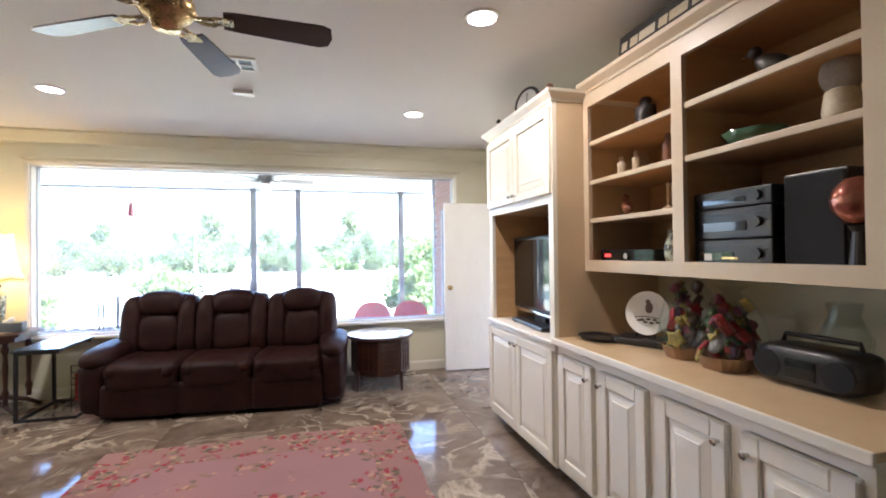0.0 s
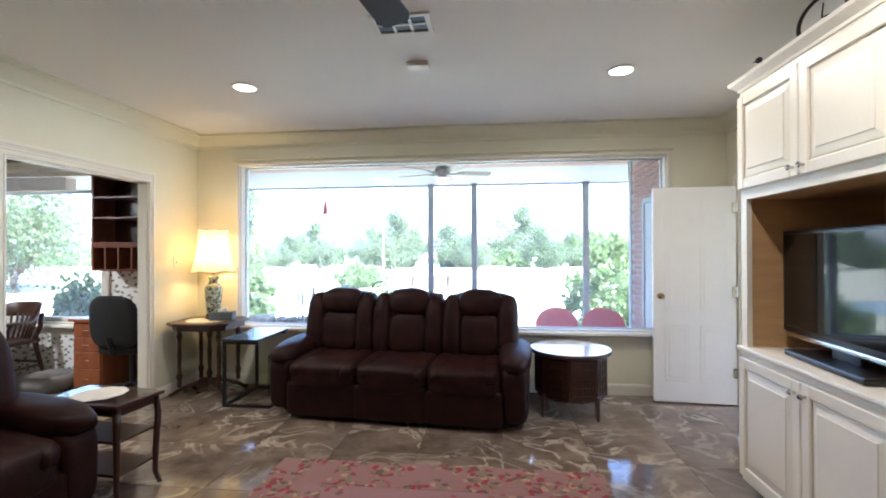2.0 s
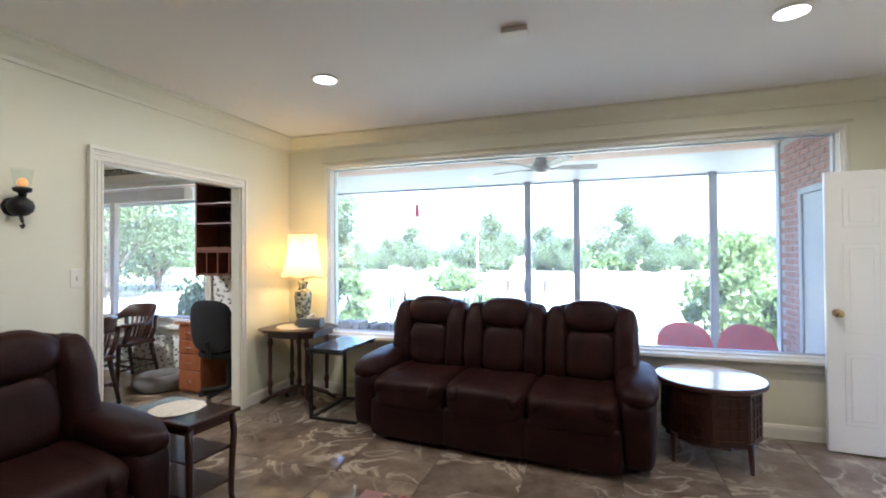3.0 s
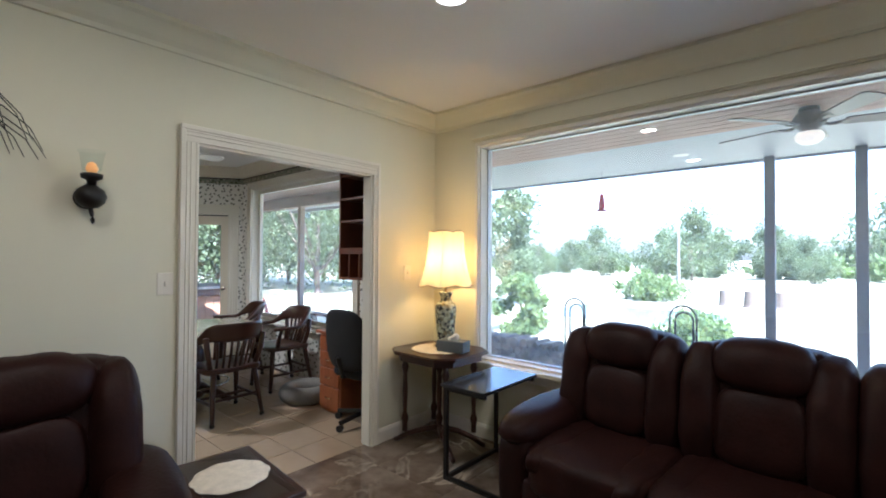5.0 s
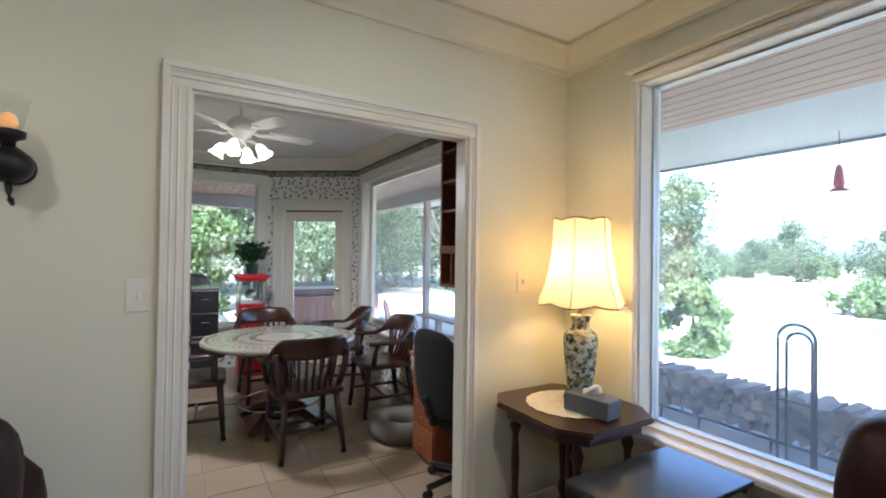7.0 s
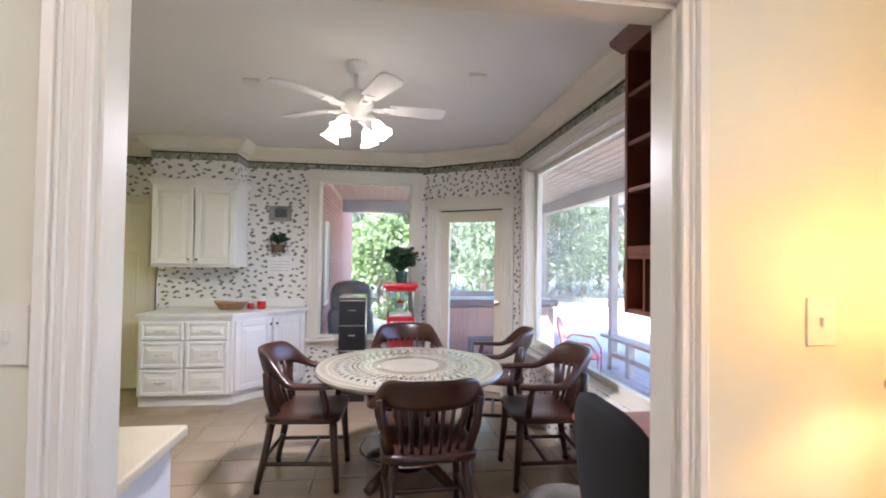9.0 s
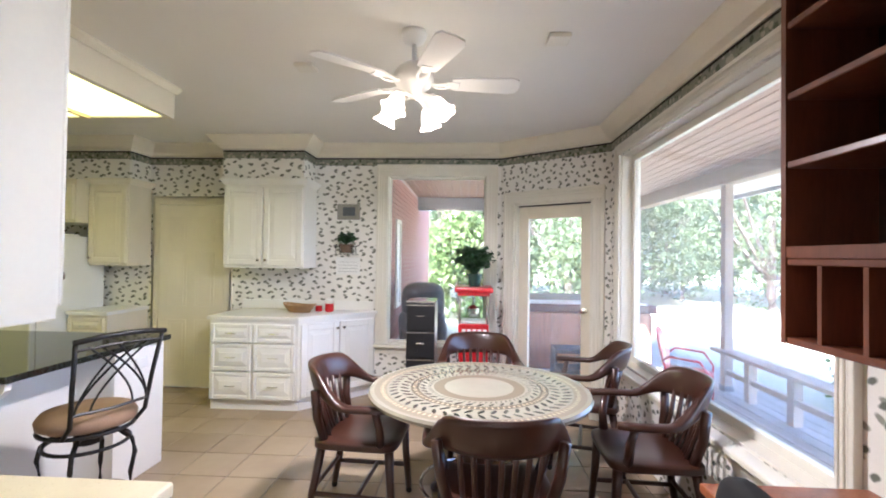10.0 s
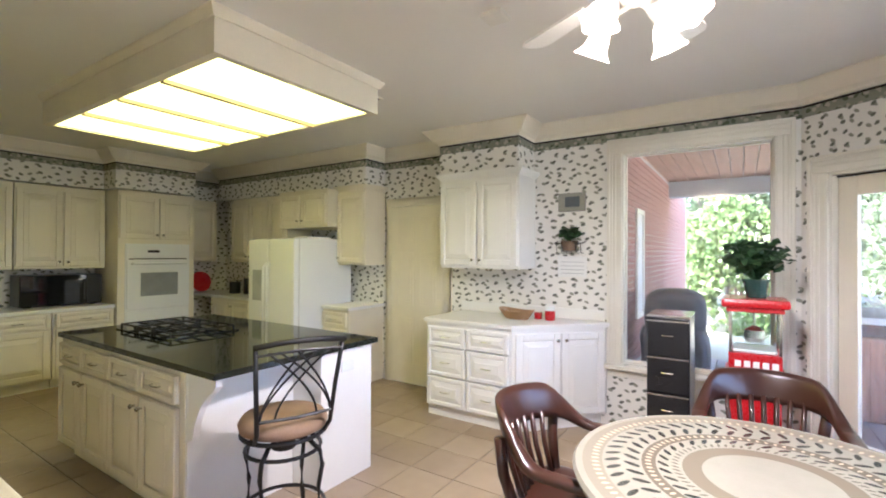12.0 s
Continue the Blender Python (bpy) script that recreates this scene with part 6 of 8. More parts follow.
# dining table
def table_top_mat():
    """Cream stone mosaic top with rings of brown and dark leaf marks."""
    m = mat("mosaic_top", (0.255, 0.238, 0.188), rough=0.2, vary=0.06, scale=8, fine=150)
    n, ln = m.node_tree.nodes, m.node_tree.links
    b = n["Principled BSDF"]
    co, sep = n.new("ShaderNodeTexCoord"), n.new("ShaderNodeSeparateXYZ")
    ln.new(co.outputs["Object"], sep.inputs[0])

    def mth(op, a, b_=None):
        k = n.new("ShaderNodeMath")
        k.operation = op
        for i, v in enumerate((a, b_)):
            if v is None:
                continue
            if isinstance(v, (int, float)):
                k.inputs[i].default_value = v
            else:
                ln.new(v, k.inputs[i])
        return k.outputs[0]

    r = mth("SQRT", mth("ADD", mth("MULTIPLY", sep.outputs[0], sep.outputs[0]), mth("MULTIPLY", sep.outputs[1], sep.outputs[1])))
    ang = mth("ARCTAN2", sep.outputs[1], sep.outputs[0])
    out = b.inputs["Base Color"].links[0].from_socket

    def band(r0, r1):
        return mth("MULTIPLY", mth("GREATER_THAN", r, r0), mth("LESS_THAN", r, r1))

    def ink(mask, colour):
        nonlocal out
        mx = n.new("ShaderNodeMix")
        mx.data_type = "RGBA"
        ln.new(mask, mx.inputs["Factor"]), ln.new(out, mx.inputs["A"])
        mx.inputs["B"].default_value = (*colour, 1)
        out = mx.outputs["Result"]

    def leaves(r0, r1, count, skew):
        mid, half = (r0 + r1) / 2, (r1 - r0) / 2
        u = mth("DIVIDE", mth("SUBTRACT", r, mid), half)
        v = mth("SINE", mth("ADD", mth("MULTIPLY", ang, count / 2), mth("MULTIPLY", u, skew)))
        d = mth("ADD", mth("MULTIPLY", u, u), mth("MULTIPLY", mth("MULTIPLY", v, v), 2.2))
        return mth("LESS_THAN", d, 0.8)

    brown, dark = (0.115, 0.10, 0.072), (0.03, 0.033, 0.027)
    ink(band(0.20, 0.262), (0.15, 0.13, 0.09))
    ink(band(0.348, 0.395), brown)
    ink(band(0.53, 0.60), (0.20, 0.175, 0.13))
    ink(mth("MULTIPLY", leaves(0.27, 0.30, 64, 0.6), band(0.268, 0.302)), brown)
    ink(mth("MULTIPLY", leaves(0.303, 0.345, 36, 0.9), band(0.302, 0.346)), dark)
    ink(mth("MULTIPLY", leaves(0.40, 0.46, 44, 0.8), band(0.398, 0.462)), dark)
    ink(mth("MULTIPLY", leaves(0.465, 0.525, 52, -0.8), band(0.463, 0.527)), dark)
    ink(mth("MULTIPLY", leaves(0.54, 0.57, 110, 0.0), band(0.538, 0.572)), (0.40, 0.34, 0.23))
    ink(mth("MULTIPLY", leaves(0.36, 0.385, 80, 0.0), band(0.358, 0.387)), (0.38, 0.32, 0.22))
    ln.new(out, b.inputs["Base Color"])
    return m


dt = thing("dining_table", "round stone-mosaic dining table on a dark pedestal", "table", (-5.62, 5.25, 0))
part("tabletop", lathe([(0, 0.70), (0.55, 0.70), (0.60, 0.705), (0.63, 0.72), (0.635, 0.737), (0.625, 0.75), (0, 0.75)], 72), table_top_mat(), dt, "cream mosaic top with leaf rings")
part("pedestal", lathe([(0, 0.06), (0.11, 0.06), (0.13, 0.10), (0.085, 0.16), (0.075, 0.30), (0.12, 0.42), (0.10, 0.52), (0.07, 0.60), (0.20, 0.66), (0.22, 0.699), (0, 0.699)], 32), WALNUT, dt, smooth=True)
for k in range(4):
    a = math.radians(45 + 90 * k)
    c_, s_ = math.cos(a), math.sin(a)
    part("foot", tube([(0.08 * c_, 0.08 * s_, 0.14), (0.2 * c_, 0.2 * s_, 0.12), (0.32 * c_, 0.32 * s_, 0.06), (0.38 * c_, 0.38 * s_, 0.03)], 0.045, 8, r2=0.03), WALNUT, dt, smooth=True)
part("rim_ring", tube([(0.33 * math.cos(a), 0.33 * math.sin(a), 0.20) for a in [2 * math.pi * k / 40 for k in range(40)]], 0.010, 8, closed=True), CHROME, dt, "metal foot ring")


def captain_chair():
    """A wooden captain's chair; faces -y, origin under the seat's middle."""
    s = thing("captain_chair", "dark-stained wooden captain's chair with slatted back", "chair", group="chairs round the dining table")
    sh = pillow(0, 0, 0.435, 0.50, 0.47, 0.05, 7, 8, shape=lambda q: Vector((q.x, q.y, q.z - (0.012 * math.cos(min(abs(q.x) * 9, 1.57)) if q.z > 0 else 0))))
    part("seat", sh, WALNUT, s, smooth=True)
    for x, y, tx, ty in ((-0.20, -0.19, -0.02, -0.03), (0.20, -0.19, 0.02, -0.03), (-0.18, 0.19, -0.04, 0.07), (0.18, 0.19, 0.04, 0.07)):
        lg = part("leg", tube([(x, y, 0.42), (x + tx * 0.5, y + ty * 0.4, 0.24), (x + tx, y + ty, 0.035)], 0.026, 8, r2=0.019), WALNUT, s, smooth=True)
        part("caster", turned(lathe([(0, -0.011), (0.018, -0.011), (0.018, 0.011), (0, 0.011)], 12), pose(x + tx, y + ty, 0.0185, 0, 90, 20)), BLACK, lg, "black caster")
    for sx in (-1, 1):
        part("stretcher", tube([(sx * 0.215, -0.20, 0.17), (sx * 0.205, 0.23, 0.17)], 0.013, 8), WALNUT, s)
    part("stretcher", tube([(-0.21, -0.02, 0.17), (0.21, -0.02, 0.17)], 0.013, 8), WALNUT, s)
    part("stretcher", tube([(-0.2, 0.225, 0.2), (0.2, 0.225, 0.2)], 0.013, 8), WALNUT, s)
    # crest and arms in one bent rail
    plan = [(-0.275, -0.215), (-0.287, -0.15), (-0.29, -0.08), (-0.29, 0.0)]
    plan += [(0.29 * math.sin(math.radians(q)), 0.275 * math.cos(math.radians(q))) for q in range(-84, 85, 7)]
    plan += [(-x, y) for x, y in plan[3::-1]]
    rail, rows = bmesh.new(), []
    for i, (x, y) in enumerate(plan):
        a, b_ = Vector(plan[max(i - 1, 0)]), Vector(plan[min(i + 1, len(plan) - 1)])
        d = (b_ - a).normalized()
        nrm = Vector((-d.y, d.x))
        g = min(max((y - 0.03) / 0.17, 0), 1)
        g = g * g * (3 - 2 * g)
        half = 0.033 - 0.018 * g if i not in (0, len(plan) - 1) else 0.02
        lo, hi = 0.632 + 0.05 * g, 0.664 + 0.158 * g + 0.012 * g * (1 - (x / 0.29) ** 2)
        ring = []
        for u, v in ((-0.6, 0), (0.6, 0), (1, 0.18), (1, 0.82), (0.6, 1), (-0.6, 1), (-1, 0.82), (-1, 0.18)):
            z = lo + (hi - lo) * v
            push = nrm * (u * half) + Vector((0, 0.045 * g * v))
            ring.append(rail.verts.new((x + push.x, y + push.y, z)))
        rows.append(ring)
    for a, b_ in zip(rows, rows[1:]):
        for k in range(8):
            rail.faces.new((a[k], a[(k + 1) % 8], b_[(k + 1) % 8], b_[k]))
    rail.faces.new(rows[0][::-1]), rail.faces.new(rows[-1])
    part("arm_rail", rail, WALNUT, s, "bent crest and arm rail", smooth=True)
    for sx in (-1, 1):
        part("arm_post", tube([(sx * 0.225, -0.15, 0.45), (sx * 0.255, -0.15, 0.54), (sx * 0.27, -0.13, 0.635)], 0.026, 8, r2=0.02), WALNUT, s, smooth=True)
        part("back_post", tube([(sx * 0.20, 0.17, 0.45), (sx * 0.235, 0.20, 0.58), (sx * 0.255, 0.205, 0.72)], 0.024, 8), WALNUT, s, smooth=True)
    for k in range(7):
        f = k / 6 * 2 - 1
        x = 0.155 * f
        part("slat", tube([(x * 0.92, 0.19 - 0.03 * f * f, 0.452), (x, 0.235 - 0.03 * f * f, 0.58), (x * 1.08, 0.268 - 0.04 * f * f, 0.71)], 0.0125, 6), WALNUT, s, smooth=True)
    return s


SPOTS = [(-5.03, 5.31, -88), (-5.66, 4.58, 176), (-6.46, 5.28, 93), (-5.53, 6.15, -2), (-6.42, 6.05, -15)]
chair = captain_chair()
chair.scale = (1.02, 1.02, 1.055)
for x, y, r in SPOTS[1:]:
    copy_thing(chair, pose(x, y, 0, 0, 0, r))
chair.matrix_world = pose(*SPOTS[0][:2], 0, 0, 0, SPOTS[0][2]) @ Matrix.Diagonal((1.02, 1.02, 1.055, 1))

# desk, hutch and office chair
dk = thing("corner_desk", "cherry wood desk with four drawers", "desk")
part("desktop", box(-4.53, 5.95, 0.735, XK - 0.003, YW - 0.003, 0.765, 0.006), CHERRY, dk)
part("pedestal", box(-4.50, 5.99, 0.02, -4.18, YW - 0.005, 0.734, 0.003, seg=1), CHERRY, dk)
part("side_panel", box(-3.66, 5.99, 0.0, XK - 0.005, YW - 0.005, 0.734), CHERRY, dk)
for z, hh in ((0.05, 0.2), (0.26, 0.16), (0.43, 0.14), (0.58, 0.14)):
    d = part("drawer_front", box(-4.49, 5.972, z, -4.19, 5.989, z + hh, 0.004, seg=1), CHERRY, dk)
    pull(d, (-4.38, 5.972, z + hh / 2), (-4.30, 5.972, z + hh / 2), (0, -0.022, 0))
hu = thing("wall_hutch", "dark cherry open wall hutch with cubbies", "shelves")
HX0, HX1, HY, HZ0, HZ1 = -4.50, XK - 0.003, 6.19, 1.24, 2.50
part("side_panel", box(HX0, HY, HZ0, HX0 + 0.022, YW - 0.003, HZ1), MAHOG, hu)
part("side_panel", box(HX1 - 0.022, HY, HZ0, HX1, YW - 0.003, HZ1), MAHOG, hu)
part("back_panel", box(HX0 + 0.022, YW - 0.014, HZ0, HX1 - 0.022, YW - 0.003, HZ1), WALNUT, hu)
for z in (HZ0, 1.49, 1.80, 2.02, 2.25, HZ1 - 0.022):
    part("shelf", box(HX0 + 0.022, HY + 0.004, z, HX1 - 0.022, YW - 0.014, z + 0.022, 0.003, seg=1), MAHOG, hu)
part("front_rail", box(HX0 + 0.022, HY + 0.002, 1.513, HX1 - 0.022, HY + 0.018, 1.55), MAHOG, hu)
for k in range(1, 6):
    x = HX0 + k * (HX1 - HX0) / 6
    part("cubby_divider", box(x - 0.008, HY + 0.006, HZ0 + 0.022, x + 0.008, YW - 0.015, 1.49), MAHOG, hu)
part("cornice", moulding([(0, 2.47), (0.01, 2.47), (0.05, 2.52), (0.055, 2.545), (0, 2.545)], (HX0, HY), (HX1, HY), (0, -1), None, (1, 0)), MAHOG, hu)
for x, z in ((-4.36, 1.262), (-4.20, 2.042), (-4.08, 1.822)):
    tagged(obj("glass_bottle", lathe([(0, 0), (0.028, 0), (0.03, 0.06), (0.012, 0.09), (0.01, 0.12), (0, 0.12)], 14, (x, 6.33, z)), CLEAR), "small clear glass bottle on the hutch", "bottle")

oc = thing("office_chair", "black cloth swivel office chair on casters", "chair", (-3.91, 6.06, 0), 180)
part("seat", pillow(0, 0, 0.47, 0.48, 0.46, 0.10, 4), BLKCLOTH, oc, smooth=True)
part("backrest", pillow(0, 0.25, 0.76, 0.52, 0.10, 0.52, 3.4, shape=lambda q: Vector((q.x * (1 - 0.25 * max(q.z, 0)), q.y + 0.10 * q.z + 0.5 * q.x * q.x * -1, q.z))), BLKCLOTH, oc, smooth=True)
part("back_bar", tube([(0, 0.1, 0.44), (0, 0.25, 0.45), (0, 0.30, 0.62)], 0.02, 8), BLACK, oc)
part("gas_column", tube([(0, 0, 0.09), (0, 0, 0.44)], 0.025, 12), BLACK, oc)
for k in range(5):
    a = math.radians(72 * k + 20)
    c_, s_ = math.cos(a), math.sin(a)
    lg = part("base_arm", tube([(0.02 * c_, 0.02 * s_, 0.10), (0.28 * c_, 0.28 * s_, 0.07)], 0.02, 8), BLACK, oc)
    part("caster", turned(lathe([(0, -0.018), (0.028, -0.018), (0.028, 0.018), (0, 0.018)], 14), pose(0.28 * c_, 0.28 * s_, 0.028, 90, 0, 30)), BLKPL, lg)
for sx in (-1, 1):
    part("armrest", tube([(sx * 0.24, 0.08, 0.45), (sx * 0.28, 0.06, 0.6), (sx * 0.28, -0.12, 0.64)], 0.018, 8), BLKPL, oc)
pb = thing("pet_bed", "round grey plush pet bed on the tile floor", "pet bed", (-4.86, 6.08, 0))
part("rim", tube([(0.2 * math.cos(a), 0.2 * math.sin(a), 0.085) for a in [2 * math.pi * k / 28 for k in range(28)]], 0.083, 10, closed=True), PETBED, pb, smooth=True)
part("cushion", lathe([(0, 0), (0.17, 0), (0.17, 0.05), (0, 0.07)], 28), PETBED, pb, smooth=True)

# by the window: file tower, popcorn machine, plant
fc = thing("drawer_tower", "narrow black drawer tower with silver handles", "drawer unit", (-7.42, 4.74, 0))
part("body", box(-0.22, -0.135, 0.0, 0.17, 0.135, 1.06, 0.006), BLKPL, fc)
part("top_strip", box(-0.22, -0.137, 1.061, 0.176, 0.137, 1.078, 0.004, seg=1), CHROME, fc, "silver top edge")
for k in range(4):
    d = part("drawer_front", box(0.171, -0.13, 0.03 + 0.257 * k, 0.185, 0.13, 0.275 + 0.257 * k, 0.004, seg=1), BLKPL, fc)
    part("handle_strip", box(0.186, -0.13, 0.262 + 0.257 * k, 0.194, 0.13, 0.274 + 0.257 * k, 0.002, seg=1), CHROME, d, "silver strip")
    pull(d, (0.186, -0.035, 0.17 + 0.257 * k), (0.186, 0.035, 0.17 + 0.257 * k), (0.02, 0, 0))
pm = thing("popcorn_machine", "red and white popcorn machine with glass sides", "popcorn machine", (-7.46, 5.24, 0))
part("stand", box(-0.15, -0.14, 0.0, 0.15, 0.14, 0.70, 0.01), RED, pm, "red stand")
part("base", box(-0.155, -0.145, 0.725, 0.155, 0.145, 0.862, 0.008), RED, pm)
part("tray", box(-0.185, -0.17, 0.701, 0.195, 0.17, 0.724, 0.008), RED, pm, "flared red tray")
for k in range(5):
    part("letter_bar", box(0.156, -0.11 + 0.05 * k, 0.775, 0.1575, -0.075 + 0.05 * k, 0.815), KWHITE, pm, "white lettering")
part("popcorn_bed", box(-0.13, -0.12, 0.863, 0.13, 0.12, 0.885, 0.01), KWHITE, pm, "pale tray floor")
for x in (-0.14, 0.14):
    for y in (-0.135, 0.135):
        part("corner_post", box(x - 0.008, y - 0.008, 0.863, x + 0.008, y + 0.008, 1.13), CHROME, pm)
for x0, y0, x1, y1 in ((0.146, -0.127, 0.149, 0.127), (-0.149, -0.127, -0.146, 0.127), (-0.132, 0.141, 0.132, 0.144), (-0.132, -0.144, 0.132, -0.141)):
    g_ = part("glass_side", box(x0, y0, 0.863, x1, y1, 1.13), CLEAR, pm, "clear glass side")
    g_.visible_shadow = False
part("kettle", lathe([(0, 0.92), (0.05, 0.92), (0.06, 0.95), (0.06, 1.0), (0.03, 1.02), (0.008, 1.03), (0.008, 1.13), (0, 1.13)], 16), CHROME, pm, "steel popping kettle")
rf = box(-0.16, -0.155, 1.131, 0.16, 0.155, 1.16, 0.004, seg=1)
box(-0.19, -0.185, 1.16, 0.19, 0.185, 1.215, 0.02, bm=rf)
part("roof", rf, RED, pm, "red moulded top")


def pot_plant(name, label, at, r, h_, leaves, spread, pot):
    p = thing(name, label, "plant", at)
    part("pot", lathe([(0, 0), (r * 0.75, 0), (r, h_), (r * 1.1, h_), (r * 1.1, h_ * 1.12), (r * 0.9, h_ * 1.12), (r * 0.9, h_ * 0.95), (0, h_ * 0.95)], 20), pot, p)
    lv = bmesh.new()
    st = bmesh.new()
    for k in range(leaves):
        a, e = random.uniform(0, 6.28), random.uniform(0.05, 1.15)
        rr = spread * random.uniform(0.35, 1.0)
        tip = Vector((rr * math.cos(a) * math.sin(e + 0.3), rr * math.sin(a) * math.sin(e + 0.3), h_ + rr * 1.25 * math.cos(e) + 0.02))
        if k % 5 == 0:
            tube([(0, 0, h_ * 0.95), tip * 0.5 + Vector((0, 0, h_ * 0.5)), tip], 0.003, 4, st)
        m = Matrix.Translation(tip) @ Euler((random.uniform(-0.9, 0.9), random.uniform(-0.9, 0.9), random.uniform(0, 6.28))).to_matrix().to_4x4()
        s_ = random.uniform(0.018, 0.034)
        vs = [lv.verts.new(m @ Vector(q)) for q in ((0, -s_ * 1.4, 0), (s_ * 0.8, -s_ * 0.3, 0.006), (s_ * 0.5, s_ * 0.7, 0.0), (0, s_ * 1.5, -0.006), (-s_ * 0.5, s_ * 0.7, 0), (-s_ * 0.8, -s_ * 0.3, 0.006))]
        lv.faces.new(vs)
    part("stems", st, LEAF, p)
    part("foliage", lv, LEAF, p, "small dark green leaves")
    return p


pot_plant("potted_plant", "bushy green plant in a dark green pot", (-7.46, 5.25, 1.216), 0.075, 0.11, 420, 0.21, mat("green_glaze", (0.02, 0.06, 0.05), rough=0.2))

# things on the papered wall and counter
ic = thing("wall_intercom", "grey framed panel hung on the wallpaper", "wall panel", (XF + 0.001, 3.86, 1.98), 90)
part("frame", box(-0.125, -0.03, -0.085, 0.125, 0.0, 0.085, 0.006), mat("grey_metal_panel", (0.33, 0.32, 0.29), rough=0.4, metal=0.3), ic)
part("screen", box(-0.06, -0.034, -0.045, 0.075, -0.0301, 0.05, 0.002, seg=1), SLATE, ic, "dark inset")
wb = pot_plant("wall_planter", "small brown wall planter with dry greenery", (XF + 0.09, 3.86, 1.53), 0.075, 0.08, 110, 0.09, mat("planter_cane", (0.20, 0.13, 0.08), rough=0.8, vary=0.3, fine=90, bump=0.5))
pb_ = tube([(XF + 0.01, 3.73, 1.62), (XF + 0.12, 3.73, 1.60), (XF + 0.14, 3.86, 1.60), (XF + 0.12, 3.99, 1.60), (XF + 0.01, 3.99, 1.62)], 0.005, 6)
for k in range(6):
    tube([(XF + 0.13, 3.75 + 0.044 * k, 1.60), (XF + 0.10, 3.75 + 0.044 * k, 1.51), (XF + 0.01, 3.75 + 0.044 * k, 1.51)], 0.003, 5, pb_)
tagged(obj("wire_basket", pb_, BLACK), "black wire basket on the wallpapered wall", "basket")
cl = thing("wall_calendar", "white paper calendar sheet pinned to the wall", "calendar", (XF + 0.001, 3.86, 1.39), 90)
part("sheet", box(-0.135, -0.004, -0.10, 0.135, 0.0, 0.09), PAPER, cl)
for k in range(4):
    part("text_bar", box(-0.11, -0.005, -0.07 + 0.035 * k, 0.11, -0.0041, -0.066 + 0.035 * k), mat("grey_ink", (0.4, 0.4, 0.42), rough=0.8), cl)
bk = bmesh.new()
for k in range(6):
    pts = [(0.16 * (0.75 + 0.08 * k) * math.cos(a), 0.09 * (0.75 + 0.08 * k) * math.sin(a), 0.006 + 0.012 * k + 0.02 * (math.cos(a) ** 2) * k / 5) for a in [2 * math.pi * q / 28 for q in range(28)]]
    tube(pts, 0.008, 6, bk, closed=True)
lathe([(0, 0), (0.09, 0), (0.09, 0.008), (0, 0.008)], 20, (0, 0, 0), bk)
bk = obj("bread_basket", bk, mat("wicker", (0.50, 0.30, 0.14), rough=0.8, vary=0.25, fine=80, bump=0.5))
bk.matrix_world = pose(-7.66, 3.42, 0.903, 0, 0, 75)
tagged(bk, "low oval wicker basket on the counter", "basket")
jr = thing("candle_jar", "red candle jar with a pale lid", "jar", (-7.72, 3.72, 0.903))
part("jar", lathe([(0, 0), (0.04, 0), (0.045, 0.01), (0.045, 0.085), (0, 0.085)], 20), RED, jr)
part("lid", lathe([(0, 0.086), (0.044, 0.086), (0.044, 0.13), (0.02, 0.14), (0, 0.14)], 20), PAPER, jr, "pale lid")
tagged(obj("red_tin", lathe([(0, 0), (0.035, 0), (0.035, 0.06), (0, 0.06)], 20, (-7.74, 3.60, 0.903)), RED), "small red tin on the counter", "tin")

# ---- things on the shelves and cabinets ----
FIGD = mat("dark_bronze_figure", (0.045, 0.038, 0.034), rough=0.4, metal=0.3, vary=0.25, fine=60, bump=0.2)
FIGW = mat("ivory_figure", (0.66, 0.60, 0.46), rough=0.4, vary=0.15, fine=70, bump=0.1, colour2=(0.42, 0.33, 0.2))
FIGB = mat("brown_figure", (0.26, 0.11, 0.06), rough=0.45, vary=0.25, fine=60, bump=0.2)
FIGG = mat("grey_feathers", (0.36, 0.30, 0.25), rough=0.7, vary=0.25, fine=80, bump=0.4)
GREENG = mat("green_glass_bowl", (0.10, 0.19, 0.12), rough=0.08, vary=0.15, scale=9)


def bird(name, label, at, rz, s, material, category="figurine"):
    """A small standing bird as one plain shape."""
    bm = pillow(0, 0, 0.10, 0.20, 0.10, 0.12, 2.2, 6, shape=lambda q: Vector((q.x, q.y, q.z + 0.35 * q.x)))
    pillow(0.10, 0, 0.20, 0.075, 0.07, 0.075, 2.0, 5, bm)
    tube([(0.13, 0, 0.20), (0.175, 0, 0.19)], 0.012, 6, bm, r2=0.002)
    tube([(-0.08, 0, 0.08), (-0.19, 0, 0.05)], 0.03, 6, bm, r2=0.012)
    for y in (-0.02, 0.02):
        tube([(0.0, y, 0.06), (0.01, y, 0.0)], 0.006, 5, bm)
    lathe([(0, 0), (0.06, 0), (0.055, 0.012), (0, 0.014)], 14, (0, 0, 0), bm)
    ob = obj(name, bm, material, smooth=True)
    ob.matrix_world = pose(*at, 0, 0, rz) @ Matrix.Scale(s, 4)
    return tagged(ob, label, category)


